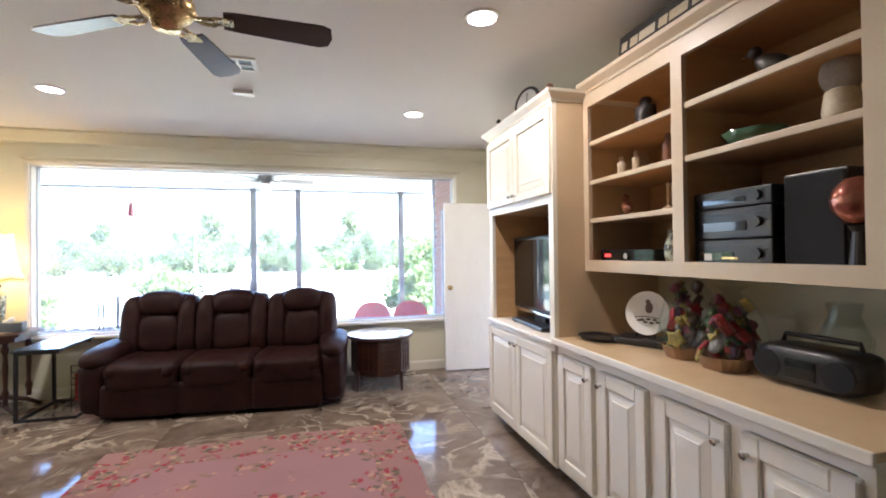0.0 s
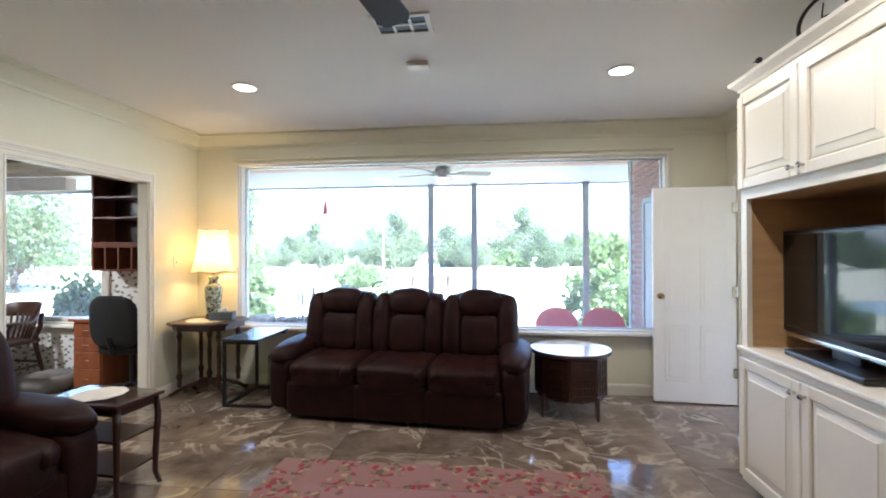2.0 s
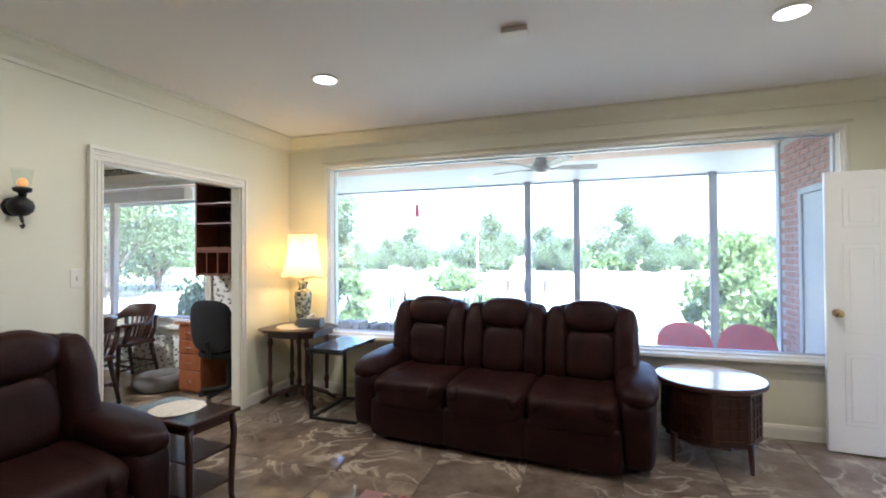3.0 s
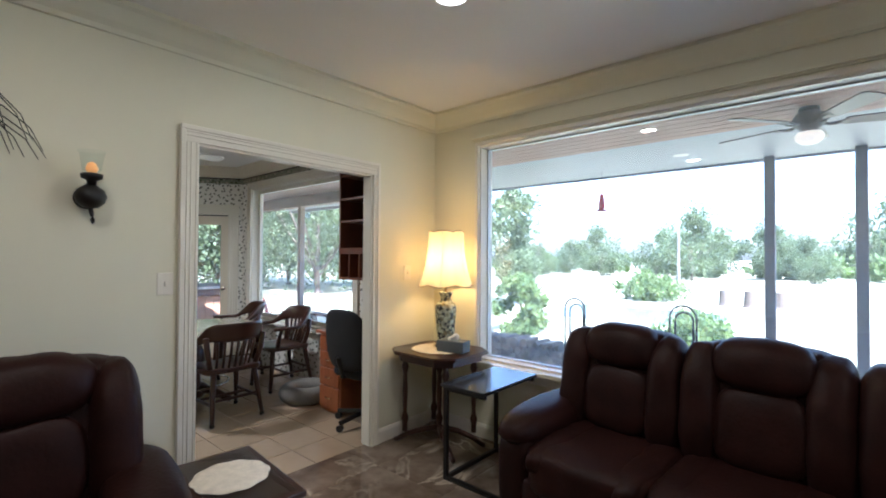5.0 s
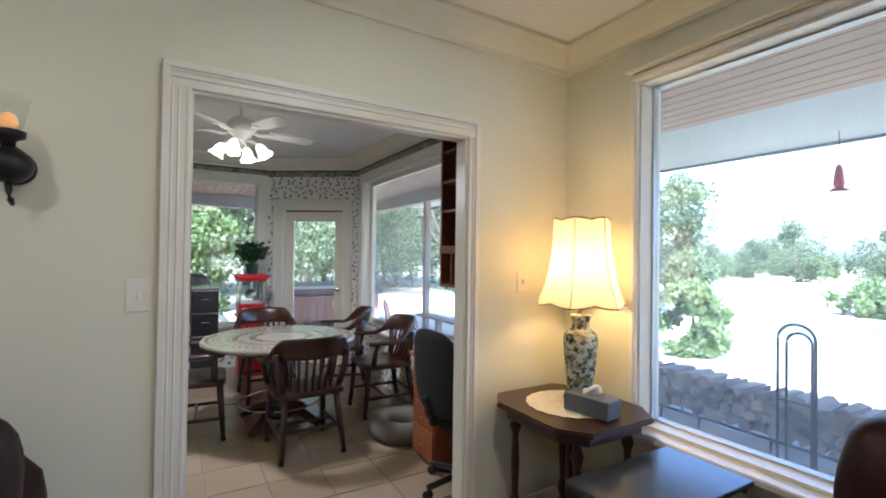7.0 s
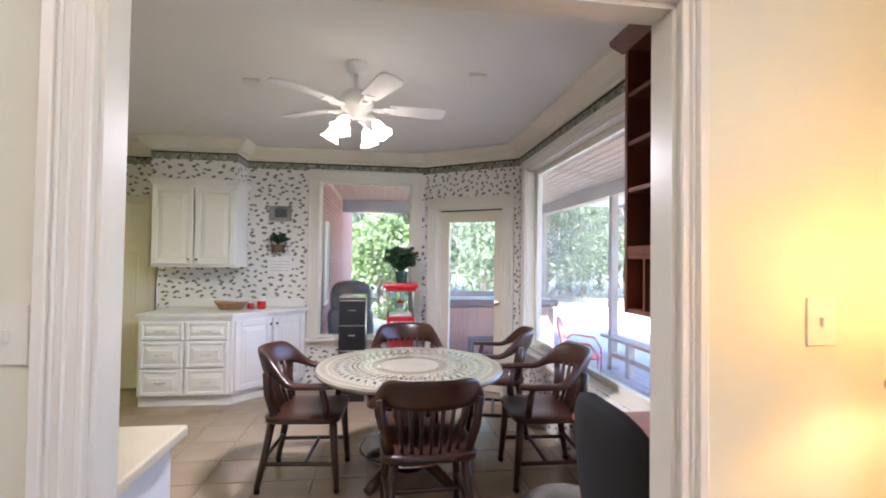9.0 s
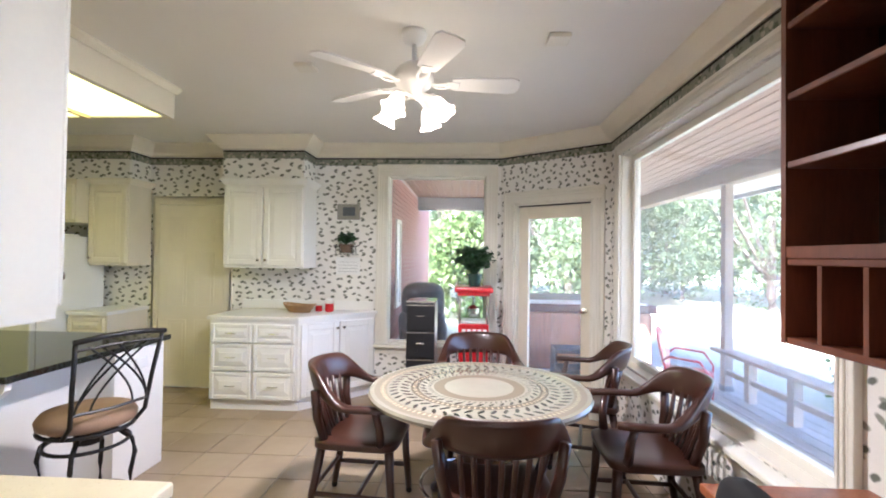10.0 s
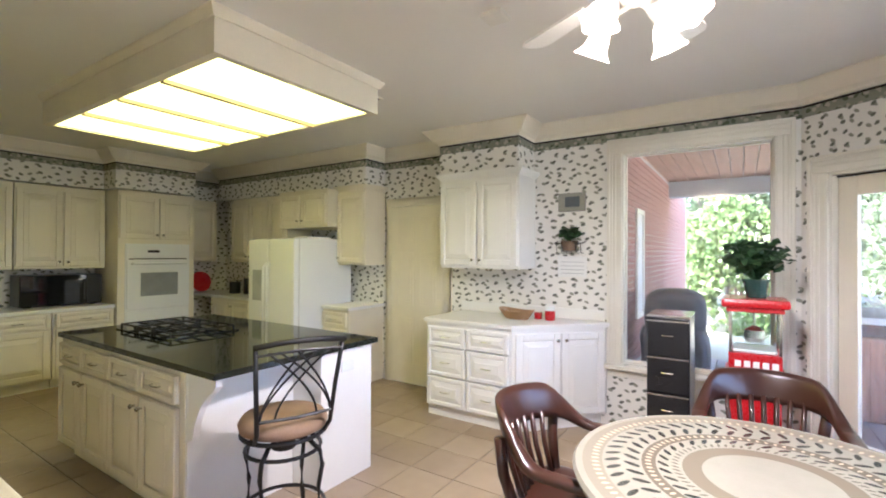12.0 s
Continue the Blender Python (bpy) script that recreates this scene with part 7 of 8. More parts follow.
def statuette(name, label, at, h, r, material):
    """A small robed figure as one plain shape."""
    bm = lathe([(0, 0), (r, 0), (r * 0.95, 0.06 * h), (r * 0.7, 0.1 * h), (r * 0.85, 0.3 * h), (r * 0.7, 0.55 * h), (r * 0.8, 0.66 * h), (r * 0.35, 0.76 * h), (r * 0.45, 0.86 * h), (r * 0.4, 0.95 * h), (0, h)], 16, wave=lambda a, z: 1 + 0.12 * math.cos(3 * a + z * 40))
    ob = obj(name, bm, material, smooth=True)
    ob.location = at
    return tagged(ob, label, "figurine")


statuette("figurine", "dark bronze seated figure on the top shelf", (1.66, 3.20, 2.121), 0.19, 0.075, FIGD)
statuette("figurine", "small ivory figure on the shelf", (1.66, 3.42, 1.876), 0.14, 0.035, FIGW)
statuette("figurine", "small ivory and dark figure on the shelf", (1.66, 3.29, 1.876), 0.15, 0.03, FIGW)
statuette("figurine", "dark brown carved figure on the shelf", (1.66, 3.03, 1.876), 0.19, 0.04, FIGB)
bird("figurine", "brown and white bird figure on the shelf", (1.66, 3.38, 1.636), 60, 0.62, FIGB)
gs = thing("glass_ornament", "clear glass ornament with a thin stem", "ornament", (1.66, 3.04, 1.636))
part("foot", lathe([(0, 0), (0.045, 0), (0.03, 0.02), (0.006, 0.035), (0.005, 0.13), (0.012, 0.15), (0, 0.165)], 16), FIGW, gs)
dv = thing("disc_player", "flat black disc player on the lowest shelf", "disc player", (1.72, 3.28, 1.354))
part("case", box(-0.15, -0.24, 0.008, 0.15, 0.24, 0.085, 0.005), BLKPL, dv)
part("front_panel", box(-0.156, -0.235, 0.012, -0.1505, 0.235, 0.08), SCREEN, dv)
part("display", box(-0.158, 0.13, 0.04, -0.1565, 0.19, 0.06), emitter("red_led", (1.0, 0.05, 0.03), 0.12), dv, "lit red display")
part("dial", turned(lathe([(0, 0), (0.02, 0), (0.018, 0.012), (0, 0.012)], 14), pose(-0.1565, -0.02, 0.045, 0, -90, 0)), CHROME, dv)
vs = thing("patterned_vase", "small dark patterned vase with pale bands", "vase", (1.60, 2.93, 1.353))
part("vase", lathe([(0, 0), (0.035, 0), (0.05, 0.05), (0.052, 0.10), (0.03, 0.15), (0.035, 0.18), (0, 0.18)], 20), PORC, vs, smooth=True)
bird("figurine", "dark carved bird on the top shelf", (1.66, 2.44, 2.121), 100, 0.72, FIGD)
bw = lathe([(0.03, 0), (0.06, 0.0), (0.13, 0.05), (0.17, 0.10), (0.165, 0.10), (0.12, 0.055), (0.03, 0.012)], 32, wave=lambda a, z: 1 + (0.05 * math.cos(8 * a) if z > 0.04 else 0))
bw = obj("glass_bowl", bw, GREENG, smooth=True)
bw.location = (1.72, 2.58, 1.871)
bw.scale = (0.75, 0.75, 0.8)
tagged(bw, "green fluted glass bowl on the shelf", "bowl")
ow_ = thing("owl_ornament", "grey and white owl ornament on the shelf", "ornament", (1.66, 2.19, 1.871))
part("base", lathe([(0, 0), (0.05, 0), (0.06, 0.05), (0.05, 0.12), (0.035, 0.13), (0, 0.13)], 18), FIGW, ow_, "white base", smooth=True)
part("body", pillow(0, 0, 0.185, 0.11, 0.13, 0.14, 2.3, 6), FIGG, ow_, "mottled grey top", smooth=True)
# stereo stack and speaker
st = thing("stereo_stack", "black stacked stereo components with silver trim", "stereo", (1.70, 2.56, 1.353))
for k, hh in enumerate((0.12, 0.13, 0.075)):
    z = sum((0.12, 0.13, 0.075)[:k]) + 0.004 * k
    u = part("component", box(-0.15, -0.19, z, 0.16, 0.19, z + hh, 0.006), BLKPL, st)
    part("trim_strip", box(-0.155, -0.18, z + hh * 0.80, -0.1505, 0.18, z + hh * 0.82), GRILLC, u, "thin grey strip")
    part("window", box(-0.154, -0.08 if k else -0.02, z + hh * 0.25, -0.1505, 0.16, z + hh * 0.55), SCREEN, u)
    part("dial", turned(lathe([(0, 0), (0.022, 0), (0.02, 0.015), (0, 0.015)], 16), pose(-0.1505, -0.13, z + hh * 0.5, 0, -90, 0)), BLKPL, u)
part("cassette_window", box(-0.1555, 0.09, 0.03, -0.1545, 0.13, 0.06), PAPER, st, "pale label")
part("cassette_window", box(-0.1555, -0.04, 0.035, -0.1545, 0.04, 0.045), BRASS, st, "gold strip")
sp = thing("loudspeaker", "black bookshelf loudspeaker with cloth grille", "loudspeaker", (1.72, 2.24, 1.353))
part("cabinet", box(-0.13, -0.11, 0, 0.16, 0.11, 0.36, 0.006), BLKPL, sp)
part("grille", box(-0.142, -0.105, 0.01, -0.1305, 0.105, 0.35, 0.004, seg=1), BLKCLOTH, sp)
gb = thing("glass_globe", "copper-pink glass globe on a small stand", "ornament", (1.56, 2.08, 1.353))
part("stand", lathe([(0, 0), (0.04, 0), (0.03, 0.02), (0.02, 0.13), (0.03, 0.15), (0, 0.15)], 16), FIGD, gb)
part("globe", lathe([(0, 0.15), (0.04, 0.16), (0.07, 0.20), (0.078, 0.235), (0.07, 0.27), (0.04, 0.305), (0, 0.315)], 24), mat("pink_glass", (0.45, 0.16, 0.11), rough=0.06, metal=0.6, vary=0.3, scale=14), gb, "shiny pink globe", smooth=True)

# on the counter
tr_ = thing("black_tray", "black oval dish on the counter", "dish", (1.50, 3.44, 0.893), 90)
part("dish", lathe([(0, 0), (0.09, 0), (0.12, 0.02), (0.115, 0.022), (0.085, 0.006), (0, 0.006)], 28, wave=lambda a, z: 1 + 0.25 * math.cos(a) ** 2), BLKPL, tr_)
bp_ = thing("bird_plate", "white plate with a painted bird on a black stand", "plate", (1.66, 3.22, 0.893), -62)
bp_.scale = (0.88, 0.88, 0.88)
part("stand_base", box(-0.19, -0.11, 0, 0.19, 0.11, 0.045, 0.012), BLKPL, bp_, "black box stand")
part("easel", tube([(-0.06, -0.03, 0.045), (-0.05, 0.0, 0.09), (-0.05, 0.05, 0.16), (0.05, 0.05, 0.16), (0.05, 0.0, 0.09), (0.06, -0.03, 0.045)], 0.006, 6), BLACK, bp_)
pm2_ = pose(0, 0.015, 0.20, 80, 0, 0)
pt = part("plate", turned(lathe([(0, 0), (0.09, 0), (0.14, 0.012), (0.142, 0.016), (0.09, 0.006), (0, 0.006)], 40), pm2_), PAPER, bp_, "white china plate")
mk = bmesh.new()
for k in range(7):
    a = 0.9 * k
    pillow(-0.05 + 0.02 * k, -0.05 + 0.012 * math.sin(a * 3), 0.0075, 0.03, 0.016, 0.002, 2, 3, mk)
tube([(-0.08, -0.03, 0.0075), (0.0, -0.02, 0.0075), (0.08, -0.03, 0.0075)], 0.003, 5, mk)
part("painted_sprig", turned(mk, pm2_), mat("sprig_ink", (0.10, 0.09, 0.07), rough=0.6), pt, "dark painted sprig")
bb = pillow(0.01, 0.035, 0.0075, 0.05, 0.075, 0.002, 2, 4)
pillow(0.0, 0.075, 0.0075, 0.03, 0.03, 0.002, 2, 4, bb)
part("painted_bird", turned(bb, pm2_), mat("bird_ink", (0.12, 0.07, 0.06), rough=0.6), pt, "dark painted bird")
# cellophane-wrapped gift baskets: crumpled colourful bundles
GC = [(0.42, 0.03, 0.04), (0.40, 0.13, 0.20), (0.07, 0.15, 0.07), (0.58, 0.46, 0.12), (0.50, 0.50, 0.52), (0.15, 0.08, 0.20), (0.30, 0.02, 0.03), (0.10, 0.06, 0.04)]
GM = [mat("wrapped_goods", c, rough=0.3, vary=0.35, scale=22, fine=90) for c in GC]
CANE = mat("basket_cane", (0.36, 0.20, 0.10), rough=0.8, vary=0.25, fine=90, bump=0.5)
for n_, (x, y, r, top) in enumerate(((1.78, 3.03, 0.13, 0.36), (1.62, 2.90, 0.11, 0.22), (1.77, 2.76, 0.13, 0.31), (1.62, 2.66, 0.12, 0.24))):
    g_ = thing("gift_basket", "gift basket of colourful wrapped goods in cellophane", "gift basket", (x, y, 0.893), group="gift baskets on the counter")
    part("basket", lathe([(0, 0), (r * 0.75, 0), (r * 0.95, 0.06), (r * 0.9, 0.06), (r * 0.7, 0.012), (0, 0.012)], 20), CANE, g_)
    for k in range(30):
        a = random.uniform(0, 6.28)
        hh = 0.05 + (top - 0.06) * (k + random.random()) / 30
        q = r * random.uniform(0.35, 1.0) * (1 - 0.45 * hh / top)
        s_ = random.uniform(0.028, 0.058)
        if k % 4 == 0:
            it = lathe([(0, 0), (s_ * 0.5, -0.004), (s_ * 0.8, 0.006), (s_ * 0.55, 0.02), (s_ * 0.2, 0.012), (0, 0.016)], 15, wave=lambda a2, z2: 1 + 0.3 * math.cos(5 * a2))
            part("paper_flower", turned(it, pose(q * math.cos(a), q * math.sin(a), hh, random.uniform(30, 90), 0, math.degrees(a) + 90)), GM[(k // 4 + n_) % 4], g_, smooth=True)
        else:
            it = pillow(0, 0, 0, s_, s_ * random.uniform(0.5, 1.0), s_ * random.uniform(0.9, 2.0), random.choice((2.2, 5, 9)), 4)
            part("wrapped_item", turned(it, pose(q * math.cos(a), q * math.sin(a), hh, random.uniform(-40, 40), random.uniform(-40, 40), random.uniform(0, 180))), GM[(k * 3 + n_) % 8], g_, smooth=True)
    cel = lathe([(r * 1.0, 0.03), (r * 1.15, top * 0.4), (r * 0.95, top * 0.75), (r * 0.5, top), (r * 0.22, top + 0.02), (r * 0.55, top + 0.055)], 22, wave=lambda a, z: 1 + 0.09 * math.sin(7 * a + 20 * z))
    bmesh.ops.delete(cel, geom=[f for f in cel.faces if len(f.verts) > 4], context="FACES")
    ce = part("cellophane", cel, CLEAR, g_, "clear crinkled cellophane")
    ce.visible_shadow = False
rd = thing("portable_radio", "black portable stereo with rounded ends", "radio", (1.70, 2.32, 0.893), -86)
part("case", pillow(0, 0, 0.085, 0.38, 0.20, 0.155, 5, 8), BLKPL, rd, smooth=True)
for sx in (-1, 1):
    part("speaker_grille", turned(lathe([(0, 0), (0.055, 0), (0.053, 0.006), (0, 0.01)], 24), pose(sx * 0.125, -0.097, 0.08, 90)), BLKCLOTH, rd)
part("tape_door", box(-0.055, -0.106, 0.04, 0.055, -0.096, 0.115, 0.004, seg=1), SCREEN, rd)
part("handle", tube([(-0.14, 0.02, 0.15), (-0.13, 0.02, 0.19), (0.13, 0.02, 0.19), (0.14, 0.02, 0.15)], 0.010, 8), BLKPL, rd)
jg = thing("glass_jug", "clear glass jug at the back of the counter", "jug", (1.86, 2.33, 0.893))
part("jug", lathe([(0, 0), (0.06, 0), (0.085, 0.1), (0.09, 0.18), (0.05, 0.27), (0.06, 0.32), (0.055, 0.32), (0.045, 0.27), (0.08, 0.18), (0.055, 0.02), (0, 0.015)], 24), CLEAR, jg, smooth=True)

# on top of the cabinets
ck_ = thing("round_clock", "round dark-rimmed clock standing on the cabinet", "clock", (1.40, 4.20, 2.452), -70)
part("rim", turned(tube([(0.115 * math.cos(a), 0.115 * math.sin(a), 0) for a in [2 * math.pi * k / 32 for k in range(32)]], 0.014, 8, closed=True), pose(0, 0, 0.128, 82)), FIGD, ck_, smooth=True)
part("face", turned(lathe([(0, -0.006), (0.112, -0.006), (0.112, 0.006), (0, 0.006)], 32), pose(0, 0, 0.128, 82)), PAPER, ck_, "pale clock face")
hd = box(-0.003, 0.0, 0.0062, 0.003, 0.075, 0.009)
box(0.0, -0.003, 0.0062, 0.05, 0.003, 0.009, bm=hd)
part("pointers", turned(hd, pose(0, 0, 0.128, 82)), BLACK, ck_)
bird("figurine", "small dark bird figure on the cabinet top", (1.36, 4.58, 2.452), 120, 0.5, FIGD)
bird("figurine", "brown gilt bird figure on the cabinet top", (1.38, 3.86, 2.452), 40, 0.75, FIGB)
sg = thing("wooden_sign", "long dark wooden sign with pale lettering bars", "sign", (1.50, 2.86, 2.49), -90)
part("board", turned(box(-0.36, -0.01, 0.0, 0.36, 0.01, 0.15, 0.003, seg=1), pose(0, 0, 0, -8)), mat("sign_black", (0.03, 0.027, 0.025), rough=0.6, vary=0.2), sg)
for k in range(9):
    w_ = 0.045 + 0.015 * ((k * 7) % 3)
    part("letter_bar", turned(box(-0.33 + 0.072 * k, -0.012, 0.05, -0.33 + 0.072 * k + w_, -0.0101, 0.10), pose(0, 0, 0, -8)), FIGW, sg, "pale lettering")

# magazine rack beside the sofa
mr_ = thing("magazine_rack", "dark wire rack holding red magazines", "magazine rack", (-2.36, 6.28, 0))
for y in (-0.09, 0.09):
    fr2 = tube([(-0.14, y, 0.0), (-0.14, y, 0.38), (0.14, y, 0.38), (0.14, y, 0.0)], 0.007, 6)
    for k in range(5):
        tube([(-0.14, y, 0.08 + 0.06 * k), (0.14, y, 0.08 + 0.06 * k)], 0.004, 5, fr2)
    part("side_frame", fr2, BLACK, mr_)
part("bottom", box(-0.135, -0.085, 0.03, 0.135, 0.085, 0.04), BLACK, mr_)
for k in range(4):
    part("magazine", box(-0.12, -0.07 + 0.03 * k, 0.041, 0.12, -0.055 + 0.03 * k, 0.30 + 0.01 * k), GM[0 if k % 2 == 0 else 4], mr_, "red and white magazine")

# ---- outside ----
structure("ground", box(-400, -400, -0.9, 400, 400, -0.35), GRASS, "sunlit pale lawn reaching the woods")
structure("porch_floor", box(-5.2, YW + 0.16, -0.34, 6.0, 10.1, -0.10), CONC, "pale concrete porch floor")
dkp = thing("deck", "grey weathered board deck outside the kitchen", "deck", kind="structure")
part("deck_frame", box(-11.9, 4.4, -0.34, -5.3, 9.0, -0.135), WPOST, dkp)


def board_mesh(name, w, d, t, material):
    me = bpy.data.meshes.new(name)
    bm = box(-w / 2, -d / 2, -t, w / 2, d / 2, 0, bevel=0.004, seg=1)
    bm.to_mesh(me)
    bm.free()
    me.materials.append(material)
    return me


bme = board_mesh("board", 6.6, 0.138, 0.03, DECK)
bme2 = board_mesh("board", 3.6, 0.138, 0.03, DECK)
for k in range(31):
    y = 4.5 + 0.145 * k
    ob = new("board", bme if y > 6.75 else bme2)
    ob.parent = dkp
    ob.location = (-8.6 if y > 6.75 else -10.1, y, -0.10)

# porch roof: cedar ceiling, beam, posts
pr = thing("porch_roof", "porch roof with cedar plank ceiling and white beam", "porch", kind="structure")
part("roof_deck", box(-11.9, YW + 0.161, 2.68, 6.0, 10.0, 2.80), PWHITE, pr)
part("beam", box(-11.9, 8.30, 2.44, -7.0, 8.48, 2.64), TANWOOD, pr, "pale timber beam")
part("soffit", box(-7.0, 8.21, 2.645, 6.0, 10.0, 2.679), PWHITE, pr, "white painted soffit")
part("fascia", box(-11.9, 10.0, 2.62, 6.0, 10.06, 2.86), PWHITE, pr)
for x in (-4.8, -2.1, 0.64):
    part("soffit_light", lathe([(0, -0.004), (0.07, -0.004), (0.085, -0.001), (0.085, 0.0), (0, 0.0)], 24, (x, 9.15, 2.644)), TRIM, pr, "round white soffit light")
pm_ = board_mesh("ceiling_plank", 17.8, 0.132, 0.02, CEDAR)
for k in range(12):
    ob = new("ceiling_plank", pm_)
    ob.parent = pr
    ob.location = (-2.95, YW + 0.24 + 0.14 * k, 2.66)
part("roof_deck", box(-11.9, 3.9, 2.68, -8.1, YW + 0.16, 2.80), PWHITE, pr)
pm2 = board_mesh("ceiling_plank", 3.7, 0.132, 0.02, CEDAR)
for k in range(18):
    ob = new("ceiling_plank", pm2)
    ob.parent = pr
    ob.location = (-9.98, 4.0 + 0.14 * k, 2.66)
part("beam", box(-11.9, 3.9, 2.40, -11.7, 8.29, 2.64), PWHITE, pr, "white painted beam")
for x, y, top in ((-1.34, 9.88, 2.745), (-0.56, 9.88, 2.745), (1.37, 9.88, 2.745), (-8.78, 8.39, 2.54), (-11.75, 8.39, 2.54)):
    p = thing("porch_post", "weathered grey square porch post", "post", (x, y, -0.10), group="porch posts")
    part("post", box(-0.05, -0.05, 0.06, 0.05, 0.05, top, 0.004, seg=1), TANWOOD if x < -5 else WPOST, p)
    part("foot", box(-0.06, -0.06, 0, 0.06, 0.06, 0.06, 0.004, seg=1), WPOST, p)

# brick wing beside the porch and brick wall by the grill
def brick_wall(name, label, core, face, along, u0, u1, z0, z1, sign, limit):
    """A mortar core with proud bricks on one face; along 'x' or 'y'."""
    w = thing(name, label, "wall", kind="structure")
    part("core", box(*core), MORTAR, w)
    L, H, G = 0.2, 0.066, 0.01
    me = bpy.data.meshes.new("brick")
    bm = box(-L / 2 + G / 2, -0.006, -H / 2 + G / 2, L / 2 - G / 2, 0.006, H / 2 - G / 2, bevel=0.002, seg=1)
    bm.to_mesh(me)
    bm.free()
    me.materials.append(BRICK)
    n_ = 0
    for j in range(int((z1 - z0) / H)):
        for i in range(int((u1 - u0) / L)):
            if n_ >= limit:
                return w
            u = u0 + (i + 0.5 + 0.5 * (j % 2)) * L
            if u + L / 2 > u1:
                continue
            ob = new("brick", me)
            ob.parent = w
            z = z0 + (j + 0.5) * H
            ob.matrix_local = pose(u, face + sign * 0.004, z) if along == "x" else pose(face + sign * 0.004, u, z, 0, 0, 90)
            n_ += 1
    return w


brick_wall("brick_wing", "pink brick wall of the house wing", (1.62, YW + 0.161, -0.34, 2.4, 8.08, 2.643), 1.62, "y", YW + 0.18, 8.08, 0.2, 2.64, -1, 300)
wd = thing("door_4", "white side door in the brick wing, shut", "door", kind="structure")
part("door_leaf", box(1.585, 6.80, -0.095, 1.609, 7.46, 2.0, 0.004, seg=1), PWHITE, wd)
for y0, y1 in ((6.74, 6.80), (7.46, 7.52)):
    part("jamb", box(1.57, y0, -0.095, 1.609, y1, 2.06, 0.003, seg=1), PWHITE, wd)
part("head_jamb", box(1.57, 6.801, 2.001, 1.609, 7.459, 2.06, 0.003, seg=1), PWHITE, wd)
side = brick_wall("brick_side_wall", "pink brick house wall by the grill", (-14.4, 3.6, -0.34, XF - 0.165, 4.2, 2.658), 4.2, "x", -9.9, XF - 0.17, 0.35, 2.62, 1, 300)
far = bmesh.new()
for j in range(44):
    for i in range(22):
        x = -14.3 + 0.2 * i + (0.1 if j % 2 else 0)
        box(x, 4.198, -0.3 + 0.066 * j, x + 0.19, 4.21, -0.3 + 0.066 * j + 0.056, bm=far)
part("far_bricks", far, BRICK, side)
sw = thing("window_4", "narrow white window in the brick side wall", "window", kind="structure")
for x in (-9.38, -9.02):
    part("window_frame", box(x - 0.03, 4.212, 0.8, x + 0.03, 4.235, 2.0, 0.003, seg=1), TRIM, sw)
for z in (0.8, 1.95):
    part("window_frame", box(-9.349, 4.212, z, -9.051, 4.235, z + 0.05, 0.003, seg=1), TRIM, sw)
# white sheet added to give the pane its pale, bright look
part("pane", box(-9.349, 4.213, 0.851, -9.051, 4.217, 1.949), PAPER, sw, "opaque white sheet in place of a bright pane")
wt = box(1.60, 8.081, -0.1, 1.9, 8.18, 2.643)
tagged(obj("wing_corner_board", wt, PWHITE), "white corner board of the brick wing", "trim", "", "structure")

# low firewood rack on the porch with hooped ends
fw = thing("firewood_rack", "low black rack stacked with split grey firewood", "firewood rack", (0, 0, -0.10))
for y in (8.68, 9.0):
    part("rail", tube([(-4.95, y, 0.10), (-1.75, y, 0.10)], 0.014, 6), BLACK, fw)
for x in (-4.9, -4.3, -3.92, -3.33, -2.7, -2.1, -1.8):
    part("leg", tube([(x, 8.68, 0.10), (x, 8.66, 0.0)], 0.012, 6), BLACK, fw)
    part("leg", tube([(x, 9.0, 0.10), (x, 9.02, 0.0)], 0.012, 6), BLACK, fw)
for x in (-3.12, -1.95):
    for r, y in ((0.125, 8.58), (0.085, 8.63)):
        hoop = [(x - r, y, 0.0)] + [(x - r * math.cos(a), y, 1.08 - 0.125 + (r - 0.125) * 0.8 + r * math.sin(a)) for a in [math.pi * k / 12 for k in range(13)]] + [(x + r, y, 0.0)]
        part("hoop", tube(hoop, 0.011, 6), BLACK, fw, "arched iron end hoop")
    part("cross_bar", tube([(x - 0.125, 8.58, 0.48), (x + 0.125, 8.58, 0.48)], 0.009, 6), BLACK, fw)
for row in range(4):
    for k in range(30):
        x = -4.9 + 0.105 * k + (0.05 if row % 2 else 0) + random.uniform(-0.015, 0.015)
        r = random.uniform(0.045, 0.068)
        n_ = random.choice((3, 4, 5, 7))
        z = 0.165 + row * 0.088 + random.uniform(-0.012, 0.012)
        a0 = random.uniform(0, 6)
        b = bmesh.new()
        q = [(x + r * math.cos(a0 + 6.283 * i / n_) * random.uniform(0.8, 1.2), z + r * math.sin(a0 + 6.283 * i / n_) * random.uniform(0.8, 1.1)) for i in range(n_)]
        y0, y1 = 8.66 + random.uniform(-0.03, 0.06), 9.02 + random.uniform(-0.05, 0.05)
        va = [b.verts.new((u, y0, v)) for u, v in q]
        vb = [b.verts.new((u + random.uniform(-0.02, 0.02), y1, v)) for u, v in q]
        b.faces.new(va), b.faces.new(vb[::-1])
        for i in range(n_):
            b.faces.new((va[i], va[(i + 1) % n_], vb[(i + 1) % n_], vb[i]))
        part("log", b, LOG, fw)


